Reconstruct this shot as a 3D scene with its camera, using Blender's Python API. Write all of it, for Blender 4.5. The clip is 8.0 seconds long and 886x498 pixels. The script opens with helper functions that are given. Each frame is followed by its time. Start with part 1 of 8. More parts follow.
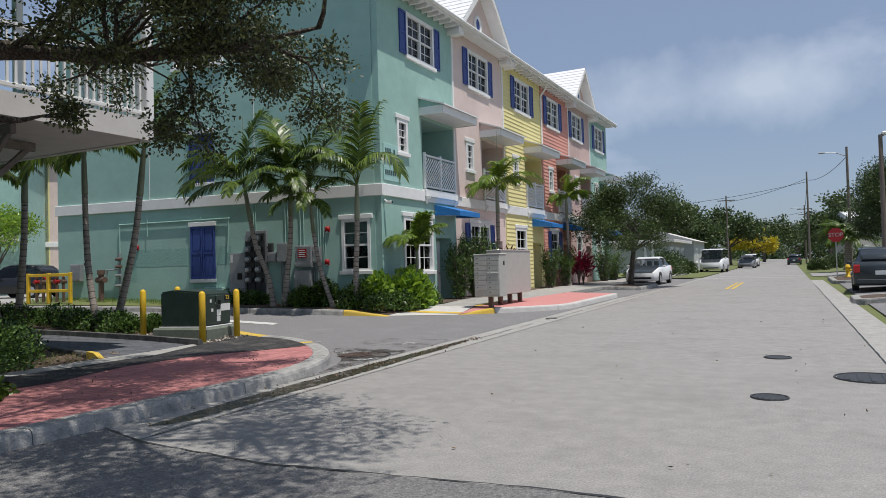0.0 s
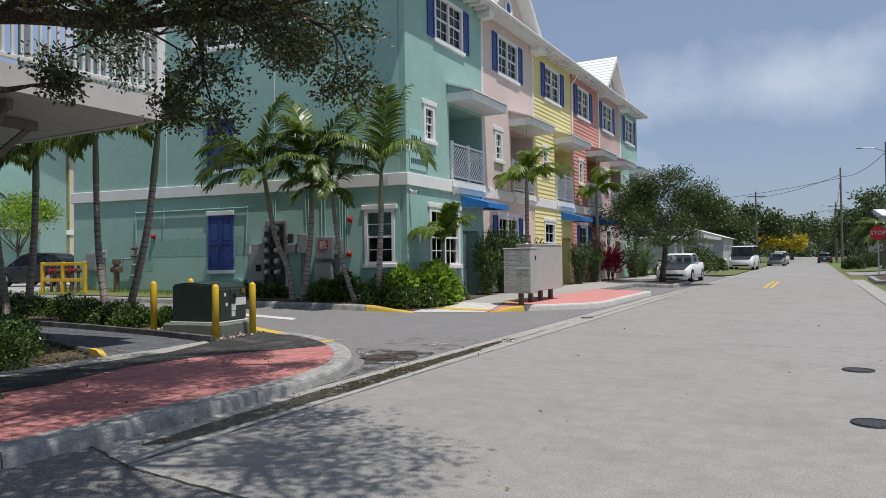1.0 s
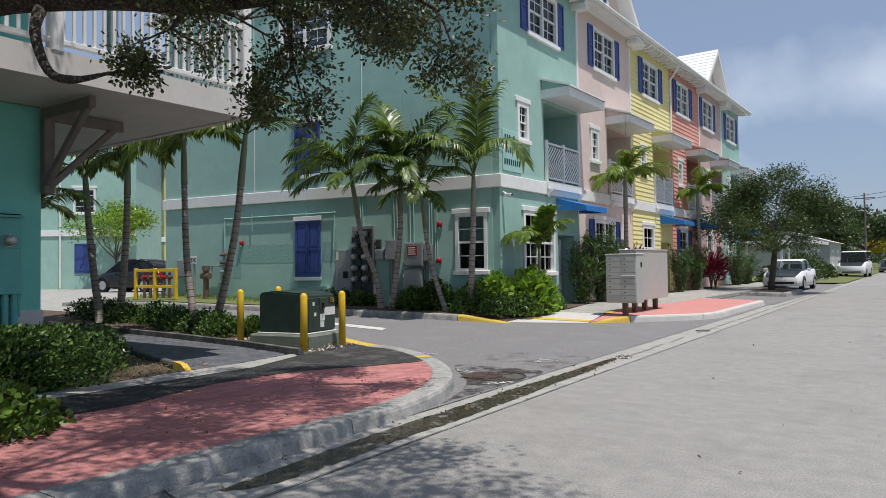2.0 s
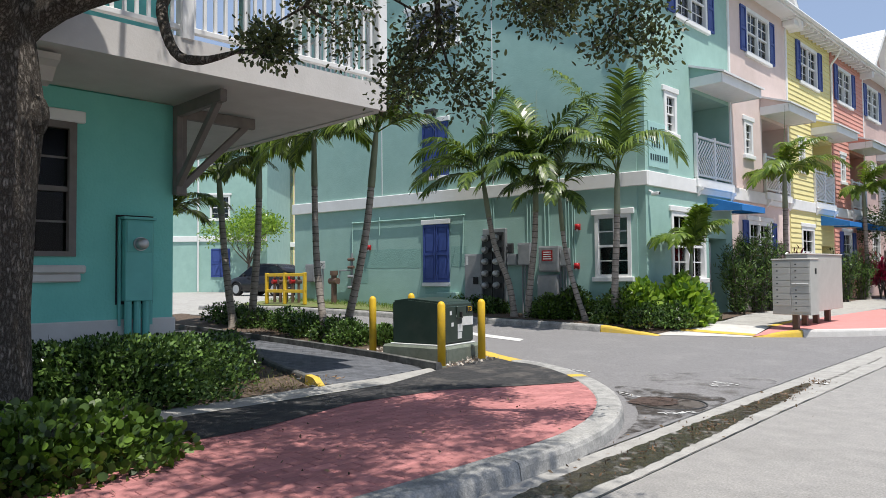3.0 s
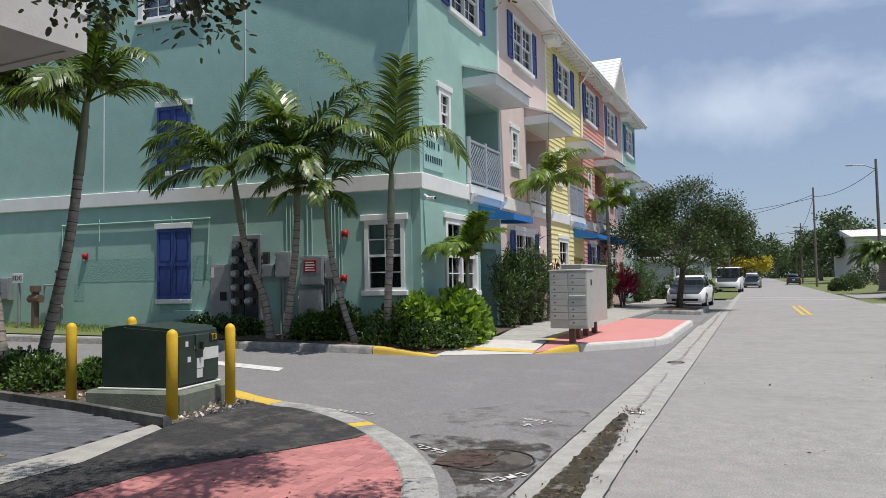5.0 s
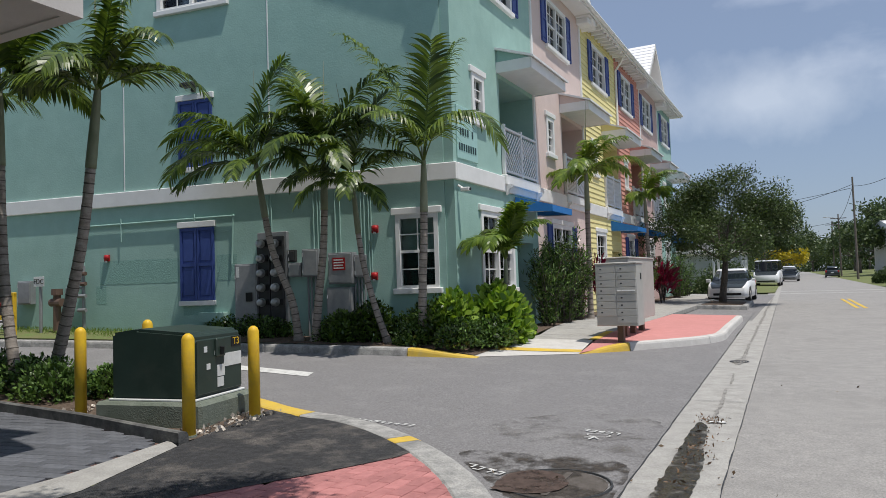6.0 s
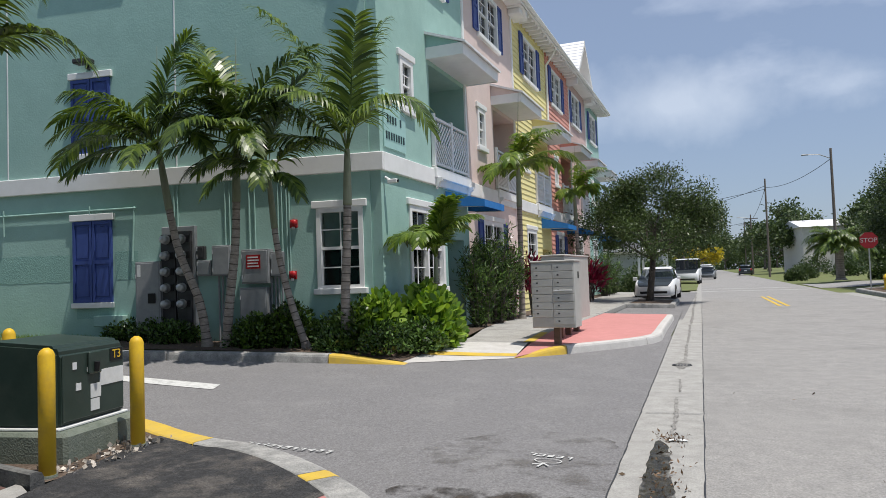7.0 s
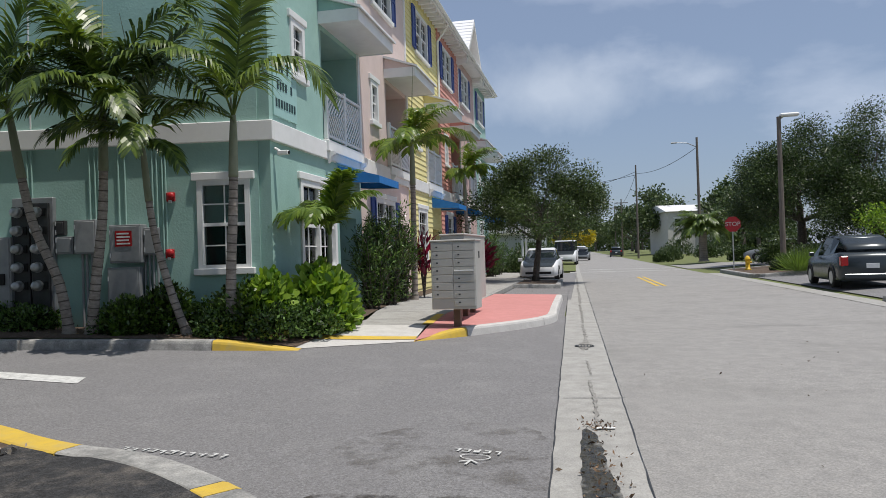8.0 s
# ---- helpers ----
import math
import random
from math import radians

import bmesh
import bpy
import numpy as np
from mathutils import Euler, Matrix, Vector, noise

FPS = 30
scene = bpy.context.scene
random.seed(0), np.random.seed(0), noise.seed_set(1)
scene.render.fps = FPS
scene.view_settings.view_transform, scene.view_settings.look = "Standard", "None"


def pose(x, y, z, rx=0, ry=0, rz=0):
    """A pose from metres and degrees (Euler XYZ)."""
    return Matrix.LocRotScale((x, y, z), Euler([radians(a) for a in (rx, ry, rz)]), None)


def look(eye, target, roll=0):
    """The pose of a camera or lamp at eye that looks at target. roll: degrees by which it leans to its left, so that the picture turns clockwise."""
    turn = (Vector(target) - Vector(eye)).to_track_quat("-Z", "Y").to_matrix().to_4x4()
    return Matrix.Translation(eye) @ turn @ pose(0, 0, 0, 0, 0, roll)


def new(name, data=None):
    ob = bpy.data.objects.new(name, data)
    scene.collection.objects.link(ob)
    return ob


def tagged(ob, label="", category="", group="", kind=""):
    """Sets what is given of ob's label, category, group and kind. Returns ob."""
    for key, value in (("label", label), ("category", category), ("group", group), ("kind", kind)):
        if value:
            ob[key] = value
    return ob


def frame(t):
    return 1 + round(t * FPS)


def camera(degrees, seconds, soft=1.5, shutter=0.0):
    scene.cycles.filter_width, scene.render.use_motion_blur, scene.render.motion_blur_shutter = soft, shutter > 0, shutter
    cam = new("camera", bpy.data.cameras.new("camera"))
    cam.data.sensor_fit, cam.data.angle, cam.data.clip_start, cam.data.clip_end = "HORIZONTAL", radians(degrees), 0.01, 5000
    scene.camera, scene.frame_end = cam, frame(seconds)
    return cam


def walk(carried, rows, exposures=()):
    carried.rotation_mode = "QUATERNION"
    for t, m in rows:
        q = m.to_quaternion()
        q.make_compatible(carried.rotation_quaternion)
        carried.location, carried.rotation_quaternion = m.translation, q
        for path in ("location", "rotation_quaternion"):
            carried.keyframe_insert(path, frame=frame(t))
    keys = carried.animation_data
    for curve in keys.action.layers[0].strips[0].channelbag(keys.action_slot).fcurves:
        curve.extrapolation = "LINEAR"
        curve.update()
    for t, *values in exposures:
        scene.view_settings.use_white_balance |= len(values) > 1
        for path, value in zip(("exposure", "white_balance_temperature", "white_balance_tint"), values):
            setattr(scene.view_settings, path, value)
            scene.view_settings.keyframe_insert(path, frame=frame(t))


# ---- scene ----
cam = camera(63.7, 8.0, soft=0.6)
PATH = [
    (0, (0.424, 1.97, 1.395), (-0.494, 3.746, 1.45), -1.6),
    (0.5, (0.12, 2.429, 1.416), (-0.805, 4.201, 1.461), -1.5),
    (1, (-0.251, 2.815, 1.426), (-1.22, 4.565, 1.463), -0.8),
    (1.5, (-0.682, 3.225, 1.455), (-1.728, 4.93, 1.492), -0.7),
    (2.8, (-1.986, 4.124, 1.453), (-3.35, 5.585, 1.528), -0.7),
    (3, (-2.222, 4.248, 1.482), (-3.631, 5.665, 1.556), -0.5),
    (3.5, (-2.645, 4.579, 1.476), (-4.116, 5.928, 1.589), 1.4),
    (4, (-3.043, 5.006, 1.481), (-4.347, 6.516, 1.617), 1.2),
    (4.5, (-3.481, 5.611, 1.539), (-4.448, 7.359, 1.647), -0.5),
    (4.7, (-3.623, 5.803, 1.54), (-4.471, 7.612, 1.636), -1.0),
    (5.8, (-4.331, 6.642, 1.499), (-5.214, 8.434, 1.601), -1.6),
    (6, (-4.428, 6.815, 1.491), (-5.343, 8.591, 1.587), -1.9),
    (6.5, (-4.699, 7.29, 1.476), (-5.554, 9.096, 1.564), -1.9),
    (7, (-4.894, 7.763, 1.514), (-5.622, 9.624, 1.598), -2.0),
    (7.5, (-5.062, 8.084, 1.563), (-5.679, 9.985, 1.629), -2.3),
    (8, (-5.39, 8.295, 1.503), (-5.8, 10.253, 1.522), -1.8),
]
EXPOSURES = [(0, -0.02), (1.5, 0.02), (2.8, 0.38), (3.0, 0.5), (3.5, 0.93), (4, 0.92), (4.5, 0.46), (6, 0.02), (6.5, 0.22), (7, 0.14), (7.5, -0.03), (8, -0.02)]
walk(cam, [(t, look(eye, target, roll)) for t, eye, target, roll in PATH], EXPOSURES)

# ---------------- light ----------------
world = bpy.data.worlds.new("sky")
scene.world = world
world.use_nodes = True
wn, wl = world.node_tree.nodes, world.node_tree.links
wn.clear()
SUN = Vector((0.31, -0.085, 1.0)).normalized()
sky = wn.new("ShaderNodeTexSky")
sky.sky_type, sky.sun_disc = "NISHITA", False
sky.sun_elevation, sky.sun_rotation = math.asin(SUN.z), math.atan2(SUN.x, SUN.y)
sky.air_density, sky.dust_density, sky.ozone_density = 1.0, 1.2, 3.0
wc = wn.new("ShaderNodeTexCoord")
sep = wn.new("ShaderNodeSeparateXYZ")
wl.new(wc.outputs["Generated"], sep.inputs[0])
# soft clouds, drawn out along the horizon
wmap = wn.new("ShaderNodeMapping")
wmap.inputs["Scale"].default_value = (1.0, 1.0, 2.6)
wmap.inputs["Location"].default_value = (0.35, 0.1, 0.25)
wl.new(wc.outputs["Generated"], wmap.inputs[0])
cn = wn.new("ShaderNodeTexNoise")
cn.inputs["Scale"].default_value, cn.inputs["Detail"].default_value, cn.inputs["Roughness"].default_value = 2.6, 7, 0.52
wl.new(wmap.outputs[0], cn.inputs["Vector"])
cr = wn.new("ShaderNodeValToRGB")
cr.color_ramp.elements[0].position, cr.color_ramp.elements[1].position = 0.52, 0.8
wl.new(cn.outputs["Fac"], cr.inputs[0])
wmix = wn.new("ShaderNodeMix")
wmix.data_type = "RGBA"
wl.new(cr.outputs[0], wmix.inputs[0])
wl.new(sky.outputs[0], wmix.inputs[6])
wmix.inputs[7].default_value = (10.5, 11.2, 12.4, 1)
off = wn.new("ShaderNodeVectorMath")
off.operation = "SUBTRACT"
off.inputs[1].default_value = (-0.05, 0.975, 0.215)
wl.new(wc.outputs["Generated"], off.inputs[0])
turn = wn.new("ShaderNodeMapping")
turn.inputs["Rotation"].default_value = (0, radians(-17), 0)
turn.inputs["Scale"].default_value = (4.6, 0.5, 19.0)
wl.new(off.outputs[0], turn.inputs[0])
far = wn.new("ShaderNodeVectorMath")
far.operation = "LENGTH"
wl.new(turn.outputs[0], far.inputs[0])
puff = wn.new("ShaderNodeTexNoise")
puff.inputs["Scale"].default_value, puff.inputs["Detail"].default_value, puff.inputs["Roughness"].default_value = 9.0, 7, 0.55
wl.new(wc.outputs["Generated"], puff.inputs["Vector"])
edge_n = wn.new("ShaderNodeMath")
edge_n.operation = "MULTIPLY_ADD"
edge_n.inputs[1].default_value = 2.2
wl.new(puff.outputs["Fac"], edge_n.inputs[0])
wl.new(far.outputs["Value"], edge_n.inputs[2])
bank = wn.new("ShaderNodeMapRange")
bank.inputs["From Min"].default_value, bank.inputs["From Max"].default_value = 2.3, 1.1
bank.inputs["To Min"].default_value, bank.inputs["To Max"].default_value = 0.0, 0.34
wl.new(edge_n.outputs[0], bank.inputs[0])
bmix = wn.new("ShaderNodeMix")
bmix.data_type = "RGBA"
bmix.inputs[7].default_value = (10.0, 10.6, 11.4, 1)
wl.new(bank.outputs[0], bmix.inputs[0])
haze = wn.new("ShaderNodeMix")
haze.data_type = "RGBA"
haze.inputs[0].default_value = 0.5
haze.inputs[7].default_value = (3.5, 4.3, 6.0, 1)
wl.new(wmix.outputs[2], haze.inputs[6])
wl.new(haze.outputs[2], bmix.inputs[6])
bg = wn.new("ShaderNodeBackground")
bg.inputs[1].default_value = 0.098
wl.new(bmix.outputs[2], bg.inputs[0])
wo = wn.new("ShaderNodeOutputWorld")
wl.new(bg.outputs[0], wo.inputs[0])
sun = new("sun", bpy.data.lights.new("sun", "SUN"))
sun.data.energy, sun.data.angle, sun.data.color = 4.1, radians(0.55), (1.0, 0.952, 0.885)
sun.matrix_world = look((0, 0, 60), Vector((0, 0, 60)) - SUN)

# ---------------- materials ----------------
MATS = {}


def surf(name, a, b=None, scale=6.0, rough=0.8, metal=0.0, bump=0.0, bscale=60.0, island=0.0, rand=0.0, streak=0.0, spec=0.3, stain=None, stain_amt=0.0, stain_scale=1.2, bdist=0.02, furrow=0.0, speck=0.0, sscale=90.0):
    """A surface of two mixed tones, with grain, stains and fine relief at real size."""
    m = bpy.data.materials.new(name)
    m.use_nodes = True
    n, l = m.node_tree.nodes, m.node_tree.links
    p = n["Principled BSDF"]
    p.inputs["Roughness"].default_value = rough
    p.inputs["Metallic"].default_value = metal
    p.inputs["Specular IOR Level"].default_value = spec
    co = n.new("ShaderNodeTexCoord")
    b = b or tuple(c * 0.8 for c in a)
    noi = n.new("ShaderNodeTexNoise")
    noi.inputs["Scale"].default_value, noi.inputs["Detail"].default_value, noi.inputs["Roughness"].default_value = scale, 6, 0.62
    vec = co.outputs["Object"]
    if streak:
        mp = n.new("ShaderNodeMapping")
        mp.inputs["Scale"].default_value = (1, 1, streak)
        l.new(vec, mp.inputs[0])
        vec = mp.outputs[0]
    l.new(vec, noi.inputs["Vector"])
    ramp = n.new("ShaderNodeValToRGB")
    ramp.color_ramp.elements[0].position, ramp.color_ramp.elements[1].position = 0.33, 0.67
    ramp.color_ramp.elements[0].color, ramp.color_ramp.elements[1].color = (*b, 1), (*a, 1)
    l.new(noi.outputs["Fac"], ramp.inputs[0])
    col = ramp.outputs[0]
    if stain:
        sn = n.new("ShaderNodeTexNoise")
        sn.inputs["Scale"].default_value, sn.inputs["Detail"].default_value, sn.inputs["Roughness"].default_value = stain_scale, 8, 0.68
        l.new(co.outputs["Object"], sn.inputs["Vector"])
        sr = n.new("ShaderNodeValToRGB")
        sr.color_ramp.elements[0].position, sr.color_ramp.elements[1].position = 0.5, 0.72
        sr.color_ramp.elements[1].color = (stain_amt, stain_amt, stain_amt, 1)
        l.new(sn.outputs["Fac"], sr.inputs[0])
        sm = n.new("ShaderNodeMix")
        sm.data_type = "RGBA"
        l.new(sr.outputs[0], sm.inputs[0])
        l.new(col, sm.inputs[6])
        sm.inputs[7].default_value = (*stain, 1)
        col = sm.outputs[2]
    if speck:
        pn = n.new("ShaderNodeTexNoise")
        pn.inputs["Scale"].default_value, pn.inputs["Detail"].default_value, pn.inputs["Roughness"].default_value = sscale, 3, 0.75
        l.new(co.outputs["Object"], pn.inputs["Vector"])
        pr = n.new("ShaderNodeMapRange")
        pr.inputs["From Min"].default_value, pr.inputs["From Max"].default_value = 0.3, 0.7
        pr.inputs["To Min"].default_value, pr.inputs["To Max"].default_value = 1 - speck, 1 + speck
        l.new(pn.outputs["Fac"], pr.inputs[0])
        ph = n.new("ShaderNodeHueSaturation")
        l.new(pr.outputs[0], ph.inputs["Value"])
        l.new(col, ph.inputs["Color"])
        col = ph.outputs[0]
    edge = None
    if furrow:
        vo = n.new("ShaderNodeTexVoronoi")
        vo.feature = "DISTANCE_TO_EDGE"
        vo.inputs["Scale"].default_value = furrow
        mp2 = n.new("ShaderNodeMapping")
        mp2.inputs["Scale"].default_value = (1, 1, 0.3)
        wob = n.new("ShaderNodeMix")
        wob.data_type = "RGBA"
        wob.inputs[0].default_value = 0.09
        l.new(co.outputs["Object"], wob.inputs[6])
        l.new(noi.outputs["Color"], wob.inputs[7])
        l.new(wob.outputs[2], mp2.inputs[0])
        l.new(mp2.outputs[0], vo.inputs["Vector"])
        er = n.new("ShaderNodeValToRGB")
        er.color_ramp.elements[0].color, er.color_ramp.elements[1].color = (0.3, 0.28, 0.26, 1), (1, 1, 1, 1)
        er.color_ramp.elements[1].position = 0.3
        l.new(vo.outputs["Distance"], er.inputs[0])
        mu = n.new("ShaderNodeMix")
        mu.data_type, mu.blend_type = "RGBA", "MULTIPLY"
        mu.inputs[0].default_value = 1.0
        l.new(col, mu.inputs[6])
        l.new(er.outputs[0], mu.inputs[7])
        col = mu.outputs[2]
        edge = er.outputs[0]
    if island or rand:
        src = n.new("ShaderNodeNewGeometry").outputs["Random Per Island"] if island else n.new("ShaderNodeObjectInfo").outputs["Random"]
        amt = island or rand
        mr = n.new("ShaderNodeMapRange")
        mr.inputs["To Min"].default_value, mr.inputs["To Max"].default_value = 1 - amt, 1 + amt
        l.new(src, mr.inputs[0])
        hs = n.new("ShaderNodeHueSaturation")
        l.new(mr.outputs[0], hs.inputs["Value"])
        l.new(col, hs.inputs["Color"])
        col = hs.outputs[0]
    l.new(col, p.inputs["Base Color"])
    if bump:
        bn = n.new("ShaderNodeTexNoise")
        bn.inputs["Scale"].default_value, bn.inputs["Detail"].default_value = bscale, 4
        l.new(vec if streak and streak < 0.5 else co.outputs["Object"], bn.inputs["Vector"])
        bp = n.new("ShaderNodeBump")
        bp.inputs["Strength"].default_value, bp.inputs["Distance"].default_value = bump, bdist
        l.new(edge or bn.outputs["Fac"], bp.inputs["Height"])
        l.new(bp.outputs[0], p.inputs["Normal"])
    MATS[name] = m
    return m


def leafy(name, a, b, trans=0.35, rough=0.4):
    """Leaves: tone varies from leaf to leaf, some light comes through."""
    m = bpy.data.materials.new(name)
    m.use_nodes = True
    n, l = m.node_tree.nodes, m.node_tree.links
    p = n["Principled BSDF"]
    p.inputs["Roughness"].default_value = rough
    p.inputs["Specular IOR Level"].default_value = 0.45
    g = n.new("ShaderNodeNewGeometry")
    r = n.new("ShaderNodeValToRGB")
    r.color_ramp.elements[0].color, r.color_ramp.elements[1].color = (*b, 1), (*a, 1)
    l.new(g.outputs["Random Per Island"], r.inputs[0])
    l.new(r.outputs[0], p.inputs["Base Color"])
    t = n.new("ShaderNodeBsdfTranslucent")
    hs = n.new("ShaderNodeHueSaturation")
    hs.inputs["Value"].default_value, hs.inputs["Saturation"].default_value = 1.25, 1.1
    l.new(r.outputs[0], hs.inputs["Color"])
    l.new(hs.outputs[0], t.inputs[0])
    mx = n.new("ShaderNodeMixShader")
    mx.inputs[0].default_value = trans
    l.new(p.outputs[0], mx.inputs[1])
    l.new(t.outputs[0], mx.inputs[2])
    l.new(mx.outputs[0], n["Material Output"].inputs[0])
    MATS[name] = m
    return m


def glass(name, tint=(0.8, 0.85, 0.85), ior=1.45):
    m = bpy.data.materials.new(name)
    m.use_nodes = True
    n, l = m.node_tree.nodes, m.node_tree.links
    tr = n.new("ShaderNodeBsdfTransparent")
    tr.inputs[0].default_value = (*tint, 1)
    gl = n.new("ShaderNodeBsdfGlossy")
    gl.inputs["Roughness"].default_value = 0.03
    fr = n.new("ShaderNodeFresnel")
    fr.inputs[0].default_value = ior
    mx = n.new("ShaderNodeMixShader")
    l.new(fr.outputs[0], mx.inputs[0])
    l.new(tr.outputs[0], mx.inputs[1])
    l.new(gl.outputs[0], mx.inputs[2])
    l.new(mx.outputs[0], n["Material Output"].inputs[0])
    return m


def stained(name, a, b, scale, lo, hi, rough=0.9):
    """Dirt that lies in patches with ragged edges: the bare ground shows where it is thin."""
    m = surf(name, a, b, 14, rough, bump=0.25, bscale=60)
    n, l = m.node_tree.nodes, m.node_tree.links
    co = n.new("ShaderNodeTexCoord")
    no = n.new("ShaderNodeTexNoise")
    no.inputs["Scale"].default_value, no.inputs["Detail"].default_value, no.inputs["Roughness"].default_value = scale, 8, 0.7
    l.new(co.outputs["Object"], no.inputs["Vector"])
    mr = n.new("ShaderNodeMapRange")
    mr.inputs["From Min"].default_value, mr.inputs["From Max"].default_value = lo, hi
    l.new(no.outputs["Fac"], mr.inputs[0])
    l.new(mr.outputs[0], n["Principled BSDF"].inputs["Alpha"])
    return m


CONC = surf("concrete_road", (0.305, 0.294, 0.28), (0.25, 0.243, 0.233), 5, 0.9, bump=0.35, bscale=90, stain=(0.19, 0.185, 0.175), stain_amt=0.5, stain_scale=0.7, speck=0.3, sscale=60)
CONCW = surf("concrete_pale", (0.385, 0.376, 0.352), (0.29, 0.282, 0.265), 5, 0.88, bump=0.25, bscale=90, stain=(0.24, 0.23, 0.21), stain_amt=0.5, stain_scale=1.6, speck=0.2, sscale=70)
KERB = surf("concrete_kerb", (0.40, 0.39, 0.37), (0.24, 0.24, 0.23), 7, 0.9, bump=0.4, bscale=60, stain=(0.13, 0.13, 0.125), stain_amt=0.8, stain_scale=2.6, speck=0.25, sscale=60)
ASPH = surf("asphalt_worn", (0.225, 0.22, 0.222), (0.175, 0.17, 0.17), 24, 0.92, bump=0.5, bscale=140, stain=(0.27, 0.265, 0.26), stain_amt=0.5, stain_scale=1.3, speck=0.38, sscale=60)
ASPHD = surf("asphalt_new", (0.055, 0.055, 0.057), (0.03, 0.03, 0.031), 14, 0.92, bump=0.7, bscale=110, stain=(0.19, 0.17, 0.15), stain_amt=0.65, stain_scale=3, speck=0.7, sscale=80)
ASPHS = surf("asphalt_rough", (0.22, 0.215, 0.21), (0.12, 0.12, 0.12), 30, 0.92, bump=0.5, bscale=150, stain=(0.3, 0.29, 0.28), stain_amt=0.4, stain_scale=2, speck=0.5, sscale=80)
SILT = stained("silt_wet", (0.02, 0.018, 0.015), (0.06, 0.05, 0.026), 5.0, 0.34, 0.5, 0.22)
GSTAIN = surf("gutter_stain", (0.16, 0.15, 0.14), (0.30, 0.29, 0.27), 9, 0.9, bump=0.2, bscale=60, stain=(0.38, 0.37, 0.345), stain_amt=0.8, stain_scale=6)
SOIL = surf("mulch_soil", (0.13, 0.095, 0.07), (0.06, 0.042, 0.032), 22, 0.95, bump=0.8, bscale=45, stain=(0.24, 0.19, 0.15), stain_amt=0.6, stain_scale=18)
GRASSG = surf("grass_ground", (0.12, 0.17, 0.05), (0.16, 0.15, 0.07), 3, 0.95, bump=0.8, bscale=40)
BRICK = surf("red_paver", (0.47, 0.205, 0.195), (0.36, 0.15, 0.145), 11, 0.85, bump=0.25, bscale=110, rand=0.14, stain=(0.22, 0.09, 0.09), stain_amt=0.5, stain_scale=2)
BRICKI = surf("red_paver_joined", (0.47, 0.205, 0.195), (0.36, 0.15, 0.145), 11, 0.85, bump=0.25, bscale=110, island=0.14, stain=(0.22, 0.09, 0.09), stain_amt=0.5, stain_scale=2)
NEWCONC = surf("concrete_new", (0.56, 0.545, 0.52), (0.47, 0.455, 0.43), 4, 0.88, bump=0.12, bscale=90, stain=(0.36, 0.34, 0.31), stain_amt=0.35, stain_scale=1.8, speck=0.1, sscale=70)
REDPAD = surf("red_concrete", (0.56, 0.25, 0.235), (0.49, 0.215, 0.2), 6, 0.85, bump=0.2, bscale=90, stain=(0.42, 0.19, 0.17), stain_amt=0.5, stain_scale=1.5)
GPAVE = surf("grey_paver", (0.125, 0.13, 0.145), (0.085, 0.09, 0.1), 14, 0.88, bump=0.25, bscale=110, rand=0.2)
GPAVEI = surf("grey_paver_joined", (0.125, 0.13, 0.145), (0.085, 0.09, 0.1), 14, 0.88, bump=0.25, bscale=110, island=0.2)
JOINT = surf("joint_sand", (0.14, 0.08, 0.07), (0.10, 0.06, 0.05), 20, 0.95, bump=0.3, bscale=90)
YEL = surf("yellow_paint", (0.72, 0.47, 0.025), (0.62, 0.38, 0.03), 9, 0.5, bump=0.08, bscale=40, stain=(0.38, 0.28, 0.09), stain_amt=0.45, stain_scale=5)
YELK = surf("yellow_kerb_paint", (0.66, 0.45, 0.05), (0.52, 0.36, 0.08), 8, 0.8, bump=0.25, bscale=70, stain=(0.3, 0.27, 0.2), stain_amt=0.6, stain_scale=4)
WHITEP = surf("white_road_paint", (0.66, 0.66, 0.64), (0.5, 0.5, 0.48), 16, 0.8, bump=0.15, bscale=90, stain=(0.25, 0.25, 0.25), stain_amt=0.7, stain_scale=9)
WHITE = surf("white_trim", (0.80, 0.80, 0.79), (0.74, 0.74, 0.73), 3, 0.55, bump=0.05, bscale=40, stain=(0.6, 0.6, 0.58), stain_amt=0.3)
TEAL = surf("teal_stucco", (0.335, 0.515, 0.462), (0.295, 0.46, 0.412), 2.2, 0.85, bump=0.22, bscale=26, stain=(0.235, 0.41, 0.37), stain_amt=0.4, stain_scale=0.5)
surf("teal_darker", (0.255, 0.43, 0.385), (0.235, 0.40, 0.36), 3, 0.85, bump=0.5, bscale=38)
TEALN = surf("turquoise_stucco", (0.20, 0.575, 0.505), (0.175, 0.525, 0.46), 2.0, 0.8, bump=0.3, bscale=30, stain=(0.10, 0.40, 0.36), stain_amt=0.4, stain_scale=0.7)
TEALP = surf("teal_paint", (0.14, 0.46, 0.42), (0.12, 0.40, 0.37), 4, 0.45, bump=0.04)
PINK = surf("pale_pink_stucco", (0.72, 0.585, 0.545), (0.67, 0.54, 0.50), 2.4, 0.85, bump=0.4, bscale=45)
YELLOW = surf("yellow_siding", (0.77, 0.69, 0.34), (0.73, 0.65, 0.31), 2.5, 0.7, bump=0.1, bscale=30, streak=6)
CORAL = surf("coral_siding", (0.67, 0.33, 0.27), (0.61, 0.29, 0.235), 2.5, 0.7, bump=0.1, bscale=30, streak=6)
MAUVE = surf("dusky_pink_stucco", (0.60, 0.44, 0.405), (0.55, 0.40, 0.37), 2.4, 0.85, bump=0.4, bscale=45)
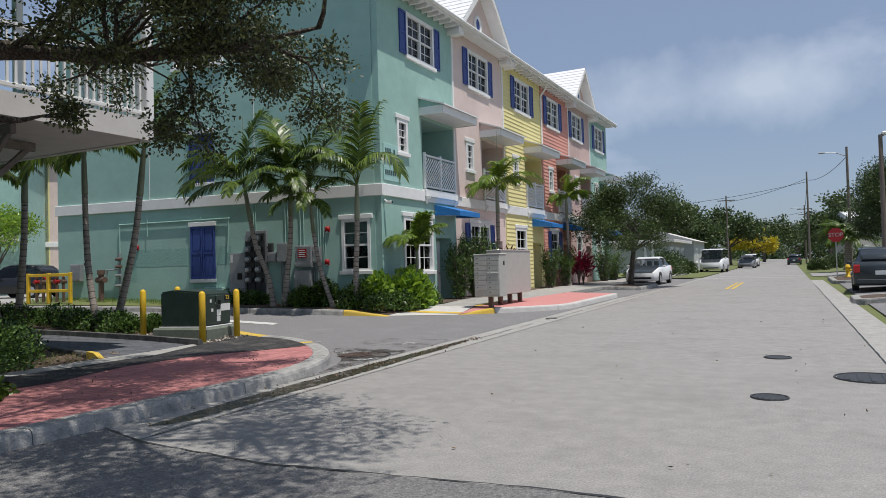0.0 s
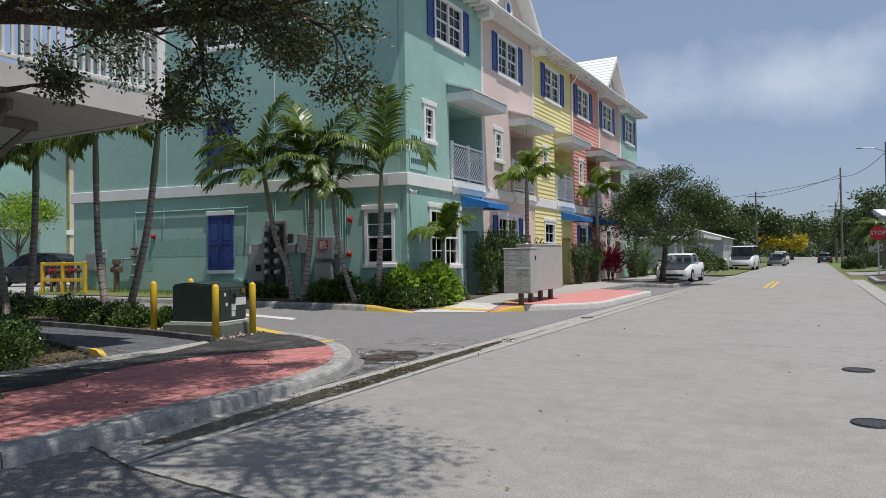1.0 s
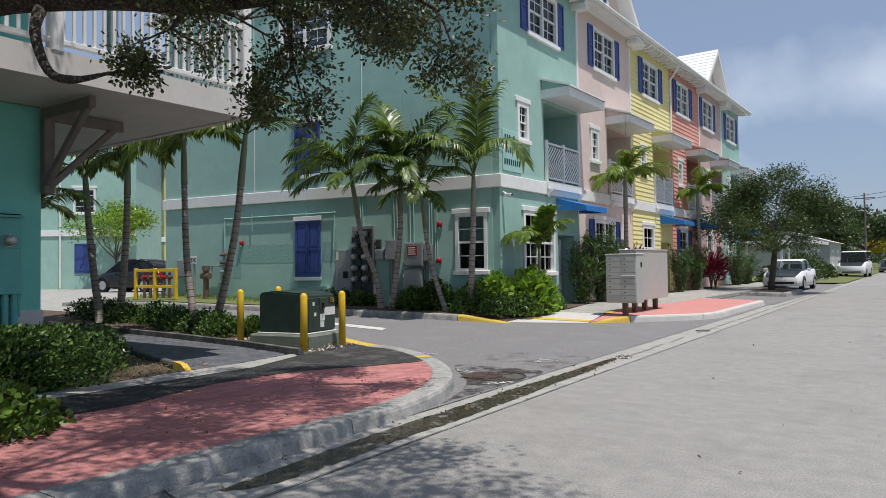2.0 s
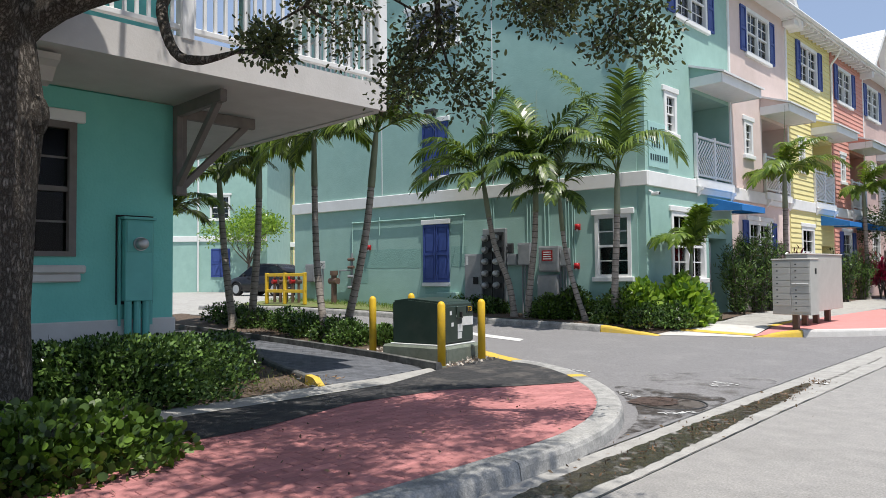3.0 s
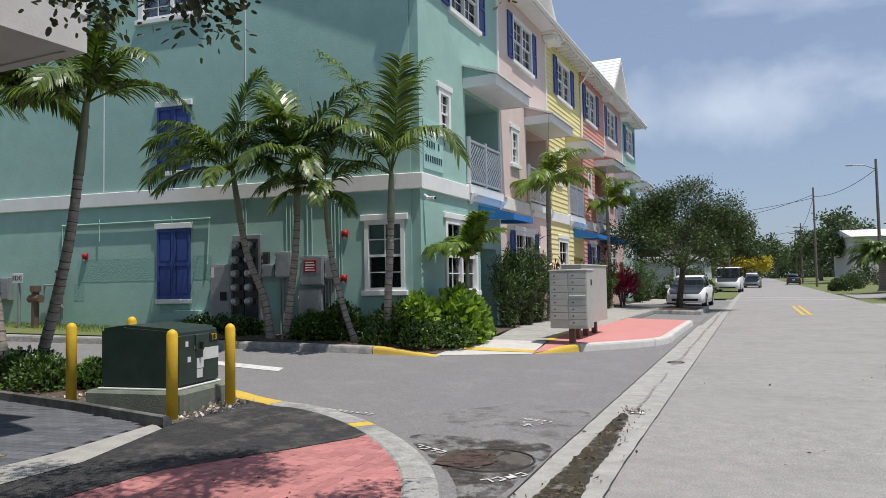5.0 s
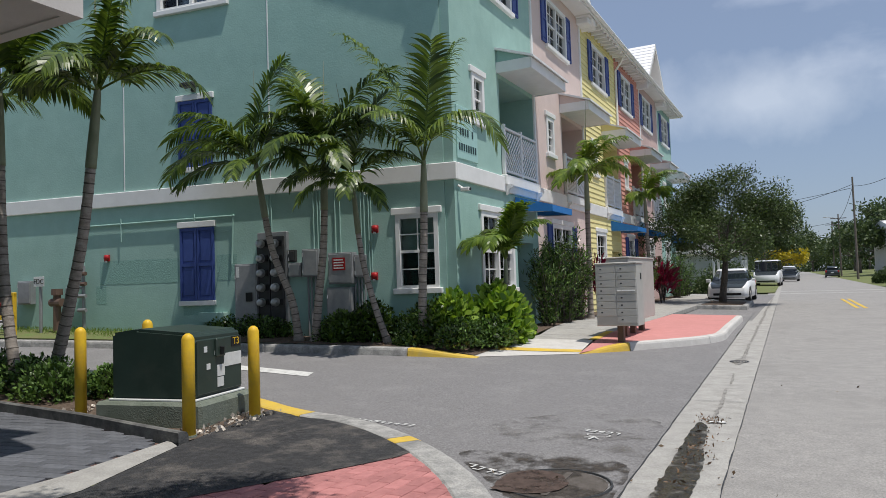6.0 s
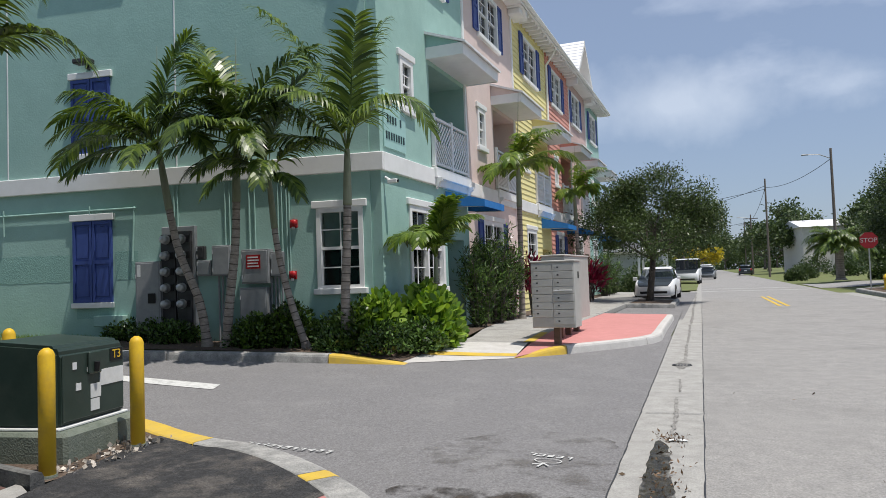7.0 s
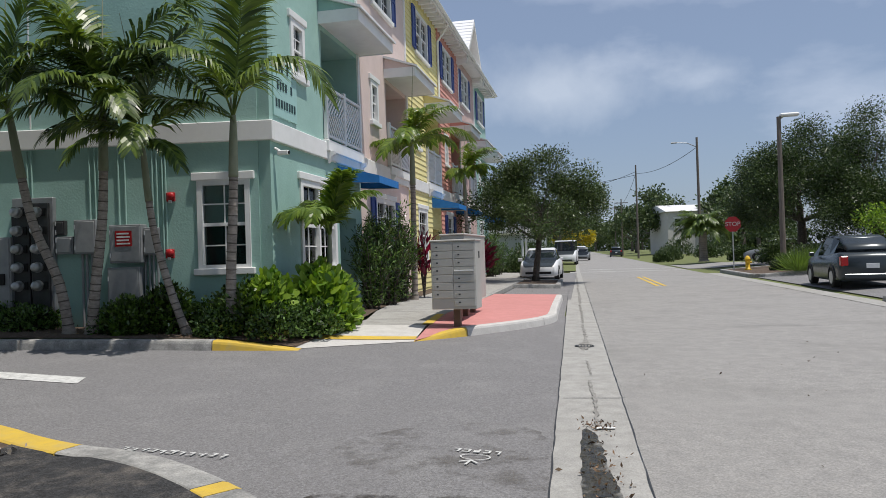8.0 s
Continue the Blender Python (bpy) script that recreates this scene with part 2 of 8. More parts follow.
BLUE = surf("blue_shutter_paint", (0.05, 0.085, 0.29), (0.04, 0.07, 0.24), 5, 0.5, bump=0.05)
AWN = surf("blue_awning", (0.03, 0.19, 0.50), (0.025, 0.16, 0.44), 5, 0.55, bump=0.05)
ROOF = surf("white_roof_tile", (0.76, 0.76, 0.77), (0.66, 0.66, 0.67), 5, 0.6, bump=0.1, island=0.05)
# near-black stand-in for shade: unlit rooms and the outline round the meter cabinet
DARK = surf("shade_black", (0.025, 0.027, 0.03), (0.02, 0.02, 0.02), 3, 0.9)
BLIND = surf("pale_blind", (0.42, 0.52, 0.48), (0.36, 0.46, 0.42), 3, 0.8)
METAL = surf("grey_metal", (0.33, 0.34, 0.35), (0.27, 0.28, 0.29), 6, 0.5, 0.35, bump=0.05, stain=(0.2, 0.2, 0.2), stain_amt=0.3)
METALD = surf("dark_metal", (0.07, 0.072, 0.075), (0.05, 0.05, 0.05), 6, 0.5, 0.4)
GALV = surf("galvanised", (0.52, 0.53, 0.53), (0.42, 0.43, 0.43), 12, 0.45, 0.7)
GREENB = surf("dark_green_enamel", (0.028, 0.048, 0.038), (0.02, 0.036, 0.028), 4, 0.38, 0.0, bump=0.04, stain=(0.07, 0.08, 0.065), stain_amt=0.35, stain_scale=3, spec=0.5)
PADC = surf("mossy_concrete", (0.194, 0.216, 0.180), (0.122, 0.144, 0.115), 8, 0.9, bump=0.4, bscale=60, stain=(0.10, 0.12, 0.09), stain_amt=0.6, stain_scale=4)
# stop sign red and white, darkened to hold the tree's shade in the colour
SIGNR = surf("shaded_sign_red", (0.33, 0.02, 0.025), (0.28, 0.018, 0.022), 7, 0.45)
SIGNW = surf("shaded_sign_white", (0.48, 0.46, 0.44), (0.4, 0.38, 0.37), 12, 0.6)
REDP = surf("red_enamel", (0.4, 0.018, 0.022), (0.3, 0.014, 0.016), 7, 0.4)
BLACK = surf("black_paint", (0.012, 0.012, 0.013), (0.009, 0.009, 0.009), 6, 0.5)
LABELW = surf("white_label", (0.7, 0.71, 0.7), (0.6, 0.61, 0.6), 12, 0.6)
LETTER = surf("dark_letters", (0.02, 0.05, 0.055), (0.02, 0.04, 0.045), 9, 0.5)
CBU = surf("sand_metal", (0.50, 0.485, 0.45), (0.46, 0.445, 0.41), 5, 0.45, 0.15, bump=0.03, stain=(0.38, 0.37, 0.34), stain_amt=0.35, stain_scale=3)
CBUB = surf("bronze_metal", (0.17, 0.11, 0.085), (0.13, 0.085, 0.065), 5, 0.5, 0.2)
BARK = surf("oak_bark", (0.27, 0.238, 0.205), (0.17, 0.148, 0.127), 26, 0.95, bump=1.0, bscale=38, bdist=0.03, streak=0.4, furrow=34, stain=(0.34, 0.31, 0.28), stain_amt=0.12, stain_scale=5, speck=0.25, sscale=120)
PALMB = surf("palm_trunk", (0.36, 0.32, 0.28), (0.2, 0.17, 0.145), 9, 0.9, bump=0.4, bscale=30, streak=2.5, stain=(0.42, 0.39, 0.35), stain_amt=0.6, stain_scale=3)
PALMS = surf("palm_leaf_scar", (0.14, 0.12, 0.1), (0.08, 0.068, 0.056), 14, 0.9, bump=0.2, bscale=40)
PALMG = surf("palm_crownshaft", (0.25, 0.27, 0.19), (0.17, 0.19, 0.12), 5, 0.55, bump=0.05, streak=0.4)
WOODP = surf("utility_pole_wood", (0.20, 0.17, 0.145), (0.13, 0.11, 0.095), 8, 0.9, bump=0.4, bscale=30, streak=0.2)
GREYB = surf("bracket_paint", (0.2, 0.178, 0.165), (0.15, 0.132, 0.122), 5, 0.6, bump=0.05)
OFFW = surf("offwhite_stucco", (0.62, 0.60, 0.58), (0.55, 0.53, 0.51), 2.5, 0.8, bump=0.12, bscale=40, stain=(0.55, 0.53, 0.51), stain_amt=0.45, stain_scale=1.5)
GREYS = surf("grey_stucco", (0.47, 0.48, 0.48), (0.40, 0.41, 0.41), 2.5, 0.8, bump=0.2)
GLASS = glass("window_glass")
GLASSB = glass("brown_window_glass", (0.5, 0.45, 0.4), 1.22)
GLASSD = glass("tinted_car_glass", (0.22, 0.24, 0.25))
L_HEDGE = leafy("hedge_leaf", (0.15, 0.25, 0.06), (0.008, 0.024, 0.007), 0.12, 0.2)
L_ROUND = leafy("round_leaf", (0.13, 0.22, 0.03), (0.008, 0.022, 0.006), 0.2, 0.36)
L_BRIGHT = leafy("bright_leaf", (0.3, 0.43, 0.06), (0.07, 0.16, 0.022), 0.32, 0.3)
L_OAK = leafy("oak_leaf", (0.12, 0.14, 0.045), (0.02, 0.03, 0.012), 0.2, 0.4)
L_PALM = leafy("palm_leaf", (0.2, 0.275, 0.045), (0.022, 0.052, 0.012), 0.28, 0.36)
L_PALMY = leafy("palm_leaf_young", (0.24, 0.33, 0.05), (0.06, 0.12, 0.02), 0.35, 0.35)
L_TREE = leafy("street_tree_leaf", (0.085, 0.13, 0.035), (0.016, 0.033, 0.01), 0.18, 0.42)
L_STREET = leafy("planter_tree_leaf", (0.10, 0.15, 0.04), (0.018, 0.036, 0.01), 0.2, 0.42)
L_FAR = leafy("far_leaf", (0.10, 0.14, 0.045), (0.03, 0.055, 0.02), 0.2, 0.5)
L_YELLOW = leafy("yellow_blossom", (0.65, 0.50, 0.04), (0.30, 0.30, 0.05), 0.3, 0.5)
L_RED = leafy("crimson_leaf", (0.28, 0.02, 0.05), (0.12, 0.012, 0.03), 0.35, 0.35)
L_GRASS = leafy("grass_blade", (0.18, 0.27, 0.05), (0.11, 0.17, 0.035), 0.35, 0.5)
L_DRY = leafy("dry_grass", (0.24, 0.24, 0.07), (0.10, 0.13, 0.035), 0.3, 0.6)


# ---------------- building helpers ----------------
def gz(x, y):
    """Height of the street level: it climbs gently north, towards the townhouses west of the gutter, and east of the road."""
    f = min(max(0.0, (y - 11.5) / 6.5), 1.0)
    return 0.005 * min(max(0, y - 12), 250) + 0.03 * f * max(0, min(-6 - x, 16)) + 0.06 * max(0, min(x - 1.6, 2.2))


TURN = radians(8.0)


def end_wall(s, off=0.0):
    """Plan point on the end wall of the townhouses: s metres from the street corner, off metres before it."""
    return -10.86 - s * math.cos(TURN) + off * math.sin(TURN), 19.9 - s * math.sin(TURN) - off * math.cos(TURN)


def thing(name, label, category, x=0, y=0, z=None, rz=0, group="", kind=""):
    ob = new(name)
    ob.empty_display_size = 0.1
    ob.matrix_basis = pose(x, y, gz(x, y) if z is None else z, 0, 0, rz)
    return tagged(ob, label, category, group, kind)


def link(name, bm, mat, parent=None, label="", smooth=False, m=None):
    me = bpy.data.meshes.new(name)
    bmesh.ops.recalc_face_normals(bm, faces=bm.faces)
    bm.to_mesh(me)
    bm.free()
    me.materials.append(mat)
    if smooth:
        me.polygons.foreach_set("use_smooth", [True] * len(me.polygons))
    ob = new(name, me)
    if parent:
        ob.parent = parent
    if m is not None:
        ob.matrix_basis = m
    if label:
        ob["label"] = label
    return ob


def part(name, bm, material, parent, label="", smooth=False, m=None):
    return link(name, bm, material, parent, label, smooth, m)


def mesh_part(name, verts, faces, material, parent=None, label="", smooth=False):
    me = bpy.data.meshes.new(name)
    me.from_pydata(verts, [], faces)
    me.materials.append(material)
    if smooth:
        me.polygons.foreach_set("use_smooth", [True] * len(me.polygons))
    ob = new(name, me)
    if parent:
        ob.parent = parent
    if label:
        ob["label"] = label
    return ob


def B():
    return bmesh.new()


def box(bm, x0, x1, y0, y1, z0, z1, bev=0.0, m=None):
    r = bmesh.ops.create_cube(bm, size=1)["verts"]
    for v in r:
        v.co = Vector(((x0 + x1) / 2 + v.co.x * (x1 - x0), (y0 + y1) / 2 + v.co.y * (y1 - y0), (z0 + z1) / 2 + v.co.z * (z1 - z0)))
    if bev:
        ed = list({e for v in r for e in v.link_edges})
        r = [v for f in bmesh.ops.bevel(bm, geom=ed, offset=bev, segments=1, affect="EDGES")["faces"] for v in f.verts] + [v for v in r if v.is_valid]
        r = list({v for v in r})
        r = list({w for v in r for f in v.link_faces for w in f.verts})
    if m is not None:
        for v in r:
            v.co = m @ v.co
    return bm


def tube(bm, pts, radii, n=8, cap=True):
    """A round bar through the points."""
    pts = [Vector(p) for p in pts]
    if isinstance(radii, (int, float)):
        radii = [radii] * len(pts)
    rings = []
    side = None
    for i, p in enumerate(pts):
        d = (pts[min(i + 1, len(pts) - 1)] - pts[max(i - 1, 0)]).normalized()
        if side is None:
            side = d.orthogonal().normalized()
        side = (side - d * side.dot(d)).normalized()
        up = d.cross(side)
        rings.append([bm.verts.new(p + radii[i] * (math.cos(2 * math.pi * k / n) * side + math.sin(2 * math.pi * k / n) * up)) for k in range(n)])
    for a, b in zip(rings, rings[1:]):
        for k in range(n):
            bm.faces.new((a[k], a[(k + 1) % n], b[(k + 1) % n], b[k]))
    if cap:
        bm.faces.new(rings[0][::-1])
        bm.faces.new(rings[-1])
    return bm


def prism(bm, pts, z0, z1):
    lo = [bm.verts.new((x, y, z0)) for x, y in pts]
    hi = [bm.verts.new((x, y, z1)) for x, y in pts]
    bm.faces.new(lo[::-1])
    bm.faces.new(hi)
    for i in range(len(pts)):
        j = (i + 1) % len(pts)
        bm.faces.new((lo[i], lo[j], hi[j], hi[i]))
    return bm


def frame_m(o, u, n):
    """Local (right, up, out) on a wall: o origin, u its right, n its outward side."""
    u, n = Vector(u), Vector(n)
    return Matrix.Translation(o) @ Matrix((u, Vector((0, 0, 1)), n)).transposed().to_4x4()


def cells(bm, m, u0, u1, v0, v1, holes, thick):
    """A wall with openings that go through it."""
    us = sorted({u0, u1, *[h[0] for h in holes], *[h[1] for h in holes]})
    vs = sorted({v0, v1, *[h[2] for h in holes], *[h[3] for h in holes]})
    us, vs = [u for u in us if u0 <= u <= u1], [v for v in vs if v0 <= v <= v1]
    solid = {}
    for i in range(len(us) - 1):
        for j in range(len(vs) - 1):
            cu, cv = (us[i] + us[i + 1]) / 2, (vs[j] + vs[j + 1]) / 2
            solid[i, j] = not any(h[0] < cu < h[1] and h[2] < cv < h[3] for h in holes)
    vert = {}

    def V(i, j, k):
        if (i, j, k) not in vert:
            vert[i, j, k] = bm.verts.new(m @ Vector((us[i], vs[j], -thick if k else 0)))
        return vert[i, j, k]
    for (i, j), s in solid.items():
        if not s:
            continue
        bm.faces.new((V(i, j, 0), V(i + 1, j, 0), V(i + 1, j + 1, 0), V(i, j + 1, 0)))
        bm.faces.new((V(i, j, 1), V(i, j + 1, 1), V(i + 1, j + 1, 1), V(i + 1, j, 1)))
        for (di, dj, a, b) in ((-1, 0, (i, j), (i, j + 1)), (1, 0, (i + 1, j), (i + 1, j + 1)), (0, -1, (i, j), (i + 1, j)), (0, 1, (i, j + 1), (i + 1, j + 1))):
            if not solid.get((i + di, j + dj), False):
                bm.faces.new((V(*a, 0), V(*b, 0), V(*b, 1), V(*a, 1)))
    return bm


def sheet(name, pts, off, mat, label="", kind="structure", category="", cuts=()):
    """A flat piece of the ground that follows the slope of the street."""
    bm = B()
    bm.faces.new([bm.verts.new((x, y, 0)) for x, y in pts])
    for co, no in [((x, 0, 0), (1, 0, 0)) for x in (-22, -20, -18, -16, -14, -12, -10, -8, -6, 1.6, 3.8)] + [((0, y, 0), (0, 1, 0)) for y in (11.5, 12, 12.8, 13.6, 14.4, 15.2, 16, 16.8, 17.4, 18, 262)]:
        bmesh.ops.bisect_plane(bm, geom=bm.verts[:] + bm.edges[:] + bm.faces[:], plane_co=co, plane_no=no)
    bmesh.ops.triangulate(bm, faces=bm.faces)
    for v in bm.verts:
        v.co.z = gz(v.co.x, v.co.y) + off
    for f in bm.faces:
        f.normal_update()
        if f.normal.z < 0:
            f.normal_flip()
    me = bpy.data.meshes.new(name)
    bm.to_mesh(me)
    bm.free()
    me.materials.append(mat)
    ob = new(name, me)
    return tagged(ob, label, category, "", kind)


def along(path, step):
    """Even points along a polyline."""
    out = []
    for (x0, y0), (x1, y1) in zip(path, path[1:]):
        d = math.hypot(x1 - x0, y1 - y0)
        n = max(1, round(d / step))
        out += [(x0 + (x1 - x0) * i / n, y0 + (y1 - y0) * i / n) for i in range(n)]
    return out + [path[-1]]


def smooth_path(path, rounds=2):
    for _ in range(rounds):
        q = [path[0]]
        for a, b in zip(path, path[1:]):
            q += [(0.75 * a[0] + 0.25 * b[0], 0.75 * a[1] + 0.25 * b[1]), (0.25 * a[0] + 0.75 * b[0], 0.25 * a[1] + 0.75 * b[1])]
        path = q + [path[-1]]
    return path


def kerb(name, path, w, h, mat, label, joint=3.0, lows=(), base=-0.05, paint=(), cuts=()):
    """A kerb swept along path (street side on the right hand), in cast lengths with joints. lows: (from, to) lengths along it that taper to the street."""
    top = thing(name, label, "kerb", 0, 0, 0, kind="structure")
    pts = along(path, 0.3)
    s, run = 0, []
    for i, p in enumerate(pts):
        if i:
            s += math.hypot(p[0] - pts[i - 1][0], p[1] - pts[i - 1][1])
        q, r = pts[max(i - 1, 0)], pts[min(i + 1, len(pts) - 1)]
        d = Vector((r[0] - q[0], r[1] - q[1], 0)).normalized()
        run.append((s, Vector((p[0], p[1], 0)), Vector((-d.y, d.x, 0))))
    total = s
    n = max(1, round(total / joint))
    ends = sorted({0, total, *cuts, *[total * k / n for k in range(n) if all(abs(total * k / n - c) > 0.5 for c in cuts)]})
    for a, b in zip(ends, ends[1:]):
        a, b = a + 0.006, b - 0.006
        sel = [(a, *lerp_run(run, a))] + [t for t in run if a + 0.02 < t[0] < b - 0.02] + [(b, *lerp_run(run, b))]
        bm = B()
        rings = []
        for s_, p, left in sel:
            hh = h
            for l0, l1 in lows:
                t = (s_ - l0) / (l1 - l0)
                if 0 <= t <= 1:
                    hh = h * (1 - t) + 0.012 * t
                elif (l1 > l0 and s_ > l1) or (l1 < l0 and s_ < l1):
                    hh = 0.012 if abs(s_ - l1) < 50 and ((l1 > l0) == (l0 > total / 2) or True) else hh
            g = gz(p.x, p.y)
            prof = ((0.0, base), (0.02, hh - 0.045), (0.035, hh - 0.012), (0.07, hh), (w - 0.02, hh), (w, hh - 0.012), (w, base))
            rings.append([bm.verts.new((p.x + left.x * o, p.y + left.y * o, g + z)) for o, z in prof])
        for ra, rb in zip(rings, rings[1:]):
            for i in range(len(ra) - 1):
                bm.faces.new((ra[i], ra[i + 1], rb[i + 1], rb[i]))
        bm.faces.new(rings[0])
        bm.faces.new(rings[-1])
        mm = mat
        if paint and any(p0 <= (a + b) / 2 <= p1 for p0, p1 in paint):
            mm = YELK
        part("kerb_length", bm, mm, top)
    return top


def lerp_run(run, s):
    for (a, pa, la), (b, pb, lb) in zip(run, run[1:]):
        if a <= s <= b + 1e-6:
            t = (s - a) / max(b - a, 1e-6)
            return pa.lerp(pb, t), la.lerp(lb, t).normalized()
    return run[-1][1], run[-1][2]


# ---- leaves ----
rng = np.random.default_rng(7)


def leaf_mesh(pos, out, size, aspect=0.5, droop=0.0, spread=0.8, hexa=False):
    """Many small leaves as arrays: at pos, leaning to out."""
    n = len(pos)
    d = out + rng.normal(0, spread, (n, 3))
    d[:, 2] -= droop
    d /= np.linalg.norm(d, axis=1)[:, None] + 1e-9
    r = rng.normal(0, 1, (n, 3))
    s = np.cross(d, r)
    s /= np.linalg.norm(s, axis=1)[:, None] + 1e-9
    nn = np.cross(d, s)
    L = size * rng.uniform(0.65, 1.25, n)[:, None]
    W = L * aspect * 0.5
    if hexa:
        vs = [pos, pos + d * L * 0.12 + s * W * 0.7 + nn * L * 0.03, pos + d * L * 0.45 + s * W + nn * L * 0.06, pos + d * L * 0.82 + s * W * 0.72 + nn * L * 0.04, pos + d * L, pos + d * L * 0.82 - s * W * 0.72 + nn * L * 0.04, pos + d * L * 0.45 - s * W + nn * L * 0.06, pos + d * L * 0.12 - s * W * 0.7 + nn * L * 0.03]
    else:
        vs = [pos, pos + d * L * 0.5 + s * W + nn * L * 0.07, pos + d * L, pos + d * L * 0.5 - s * W + nn * L * 0.07]
    k = len(vs)
    v = np.stack(vs, 1).reshape(-1, 3)
    f = np.arange(n * k).reshape(n, k)
    return v, f


def quick_mesh(name, v, f, mat, parent=None, label="", smooth=False):
    me = bpy.data.meshes.new(name)
    n, k = f.shape
    me.vertices.add(len(v))
    me.vertices.foreach_set("co", np.asarray(v, dtype=np.float32).ravel())
    me.loops.add(n * k)
    me.loops.foreach_set("vertex_index", f.astype(np.int32).ravel())
    me.polygons.add(n)
    me.polygons.foreach_set("loop_start", np.arange(0, n * k, k, dtype=np.int32))
    me.polygons.foreach_set("loop_total", np.full(n, k, dtype=np.int32))
    me.update(calc_edges=True)
    me.materials.append(mat)
    ob = new(name, me)
    if parent:
        ob.parent = parent
    if label:
        ob["label"] = label
    return ob


# ---------------- ground and street ----------------
def sx(y):
    """The street swings a little west as it goes north."""
    return -0.027 * (y - 12) if y > 12 else -0.05 * (y - 12)


def strip(name, x0, x1, ys, off, mat, label, category):
    pts = [(x0 + sx(y), y) for y in ys] + [(x1 + sx(y), y) for y in reversed(ys)]
    return sheet(name, pts, off, mat, label, category=category)


sheet("ground", [(-900, -300), (900, -300), (900, 1500), (-900, 1500)], -0.03, GRASSG, "dry grassy ground running to the horizon", category="ground")
YS = [5.9, 12, 30, 60, 120, 420]
GUT_W, GUT_E = -5.68, -5.05
strip("road", GUT_E, 1.25, YS, 0.0, CONC, "pale worn concrete street with fine cracks", "road")
strip("gutter_west", GUT_W, GUT_E, YS, 0.004, CONCW, "pale concrete gutter along the street", "gutter")
strip("gutter_east", 1.25, 1.85, [5.9, 12, 30, 47], 0.004, CONCW, "pale concrete gutter along the street", "gutter")
sheet("asphalt_crossing", [(-5.5, -60), (40, -60), (40, 6.6), (1.0, 6.25), (-1.2, 6.2), (-2.0, 6.12), (-3.2, 6.0), (-4.6, 6.15), (-5.5, 6.4)], 0.008, ASPHS, "rough dark asphalt of the crossing street", category="road")
sheet("driveway", [(-5.55, 8.8), (-5.68, 12), (-5.85, 19), (-6.0, 24.5), (-6.6, 24), (-7.5, 21.2), (-10, 19.2), (-14, 18.4), (-22, 17.3), (-22, 13.6), (-16, 13.6), (-12, 13.3), (-9, 12.6), (-7, 11.2), (-6, 9.8)], 0.003, ASPH, "worn grey asphalt driveway", category="driveway")
sheet("parking_court", [(-22, 13.6), (-22, 17.3), (-23.6, 17.0), (-23.6, 45), (-75, 45), (-75, 6), (-30, 10.5)], 0.006, CONCW, "sunlit pale concrete parking court", category="parking lot")
sheet("sidewalk_asphalt", [(-7.85, 0), (-7.9, 7.6), (-8.3, 9.0), (-8.2, 10.2), (-7.75, 11.0), (-7.4, 11.7), (-7.35, 12.05), (-7.75, 12.4), (-8.5, 12.75), (-9.2, 12.72), (-9.8, 13.05), (-9.6, 11.9), (-9.45, 11.3), (-9.0, 10.1), (-8.95, 8.0), (-8.9, 0)], 0.137, ASPHD, "black asphalt patching strip beside the brick walk", category="pavement")
sheet("concrete_strip", [(-8.85, 0), (-8.95, 8.0), (-9.0, 10.1), (-9.45, 11.35), (-9.72, 11.5), (-9.5, 10.3), (-9.5, 9.3), (-9.4, 8.0), (-9.35, 0)], 0.141, CONCW, "narrow pale concrete edging strip", category="pavement")
sheet("planting_bed_near", [(-9.4, -2), (-9.45, 8.0), (-9.5, 9.3), (-10.2, 9.55), (-12, 10.1), (-14, 11.05), (-18, 11.9), (-26, 12.1), (-26, -2)], 0.13, SOIL, "brown mulch bed with dry grass", category="planting bed")
sheet("planting_bed_palms", [(-9.6, 11.5), (-11.3, 11.85), (-13.4, 12.1), (-18, 12.4), (-24, 12.4), (-24, 14.4), (-16, 14.6), (-12.5, 14.1), (-10.4, 13.45), (-9.5, 12.9), (-9.5, 12.0)], 0.13, SOIL, "brown mulch bed round the palms", category="planting bed")
sheet("planting_bed_end_wall", [(-10.4, 19.2), (-11.1, 18.35), (-14.4, 17.9), (-16.6, 17.58), (-16.8, 19.08), (-10.9, 19.92), (-10.86, 46.6), (-10.3, 46.6), (-10.25, 24.2), (-9.72, 20.6)], 0.15, SOIL, "brown mulch bed along the townhouses", category="planting bed")
sheet("lawn_end_wall", [(-16.6, 17.58), (-21.8, 16.85), (-24.6, 16.45), (-24.6, 18.0), (-16.8, 19.08)], 0.15, GRASSG, "strip of green lawn along the end wall", category="lawn")
# sidewalk in front of the townhouses, in slabs
walk_slabs = thing("sidewalk", "pale concrete sidewalk slabs along the townhouses", "sidewalk", 0, 0, 0, kind="structure")
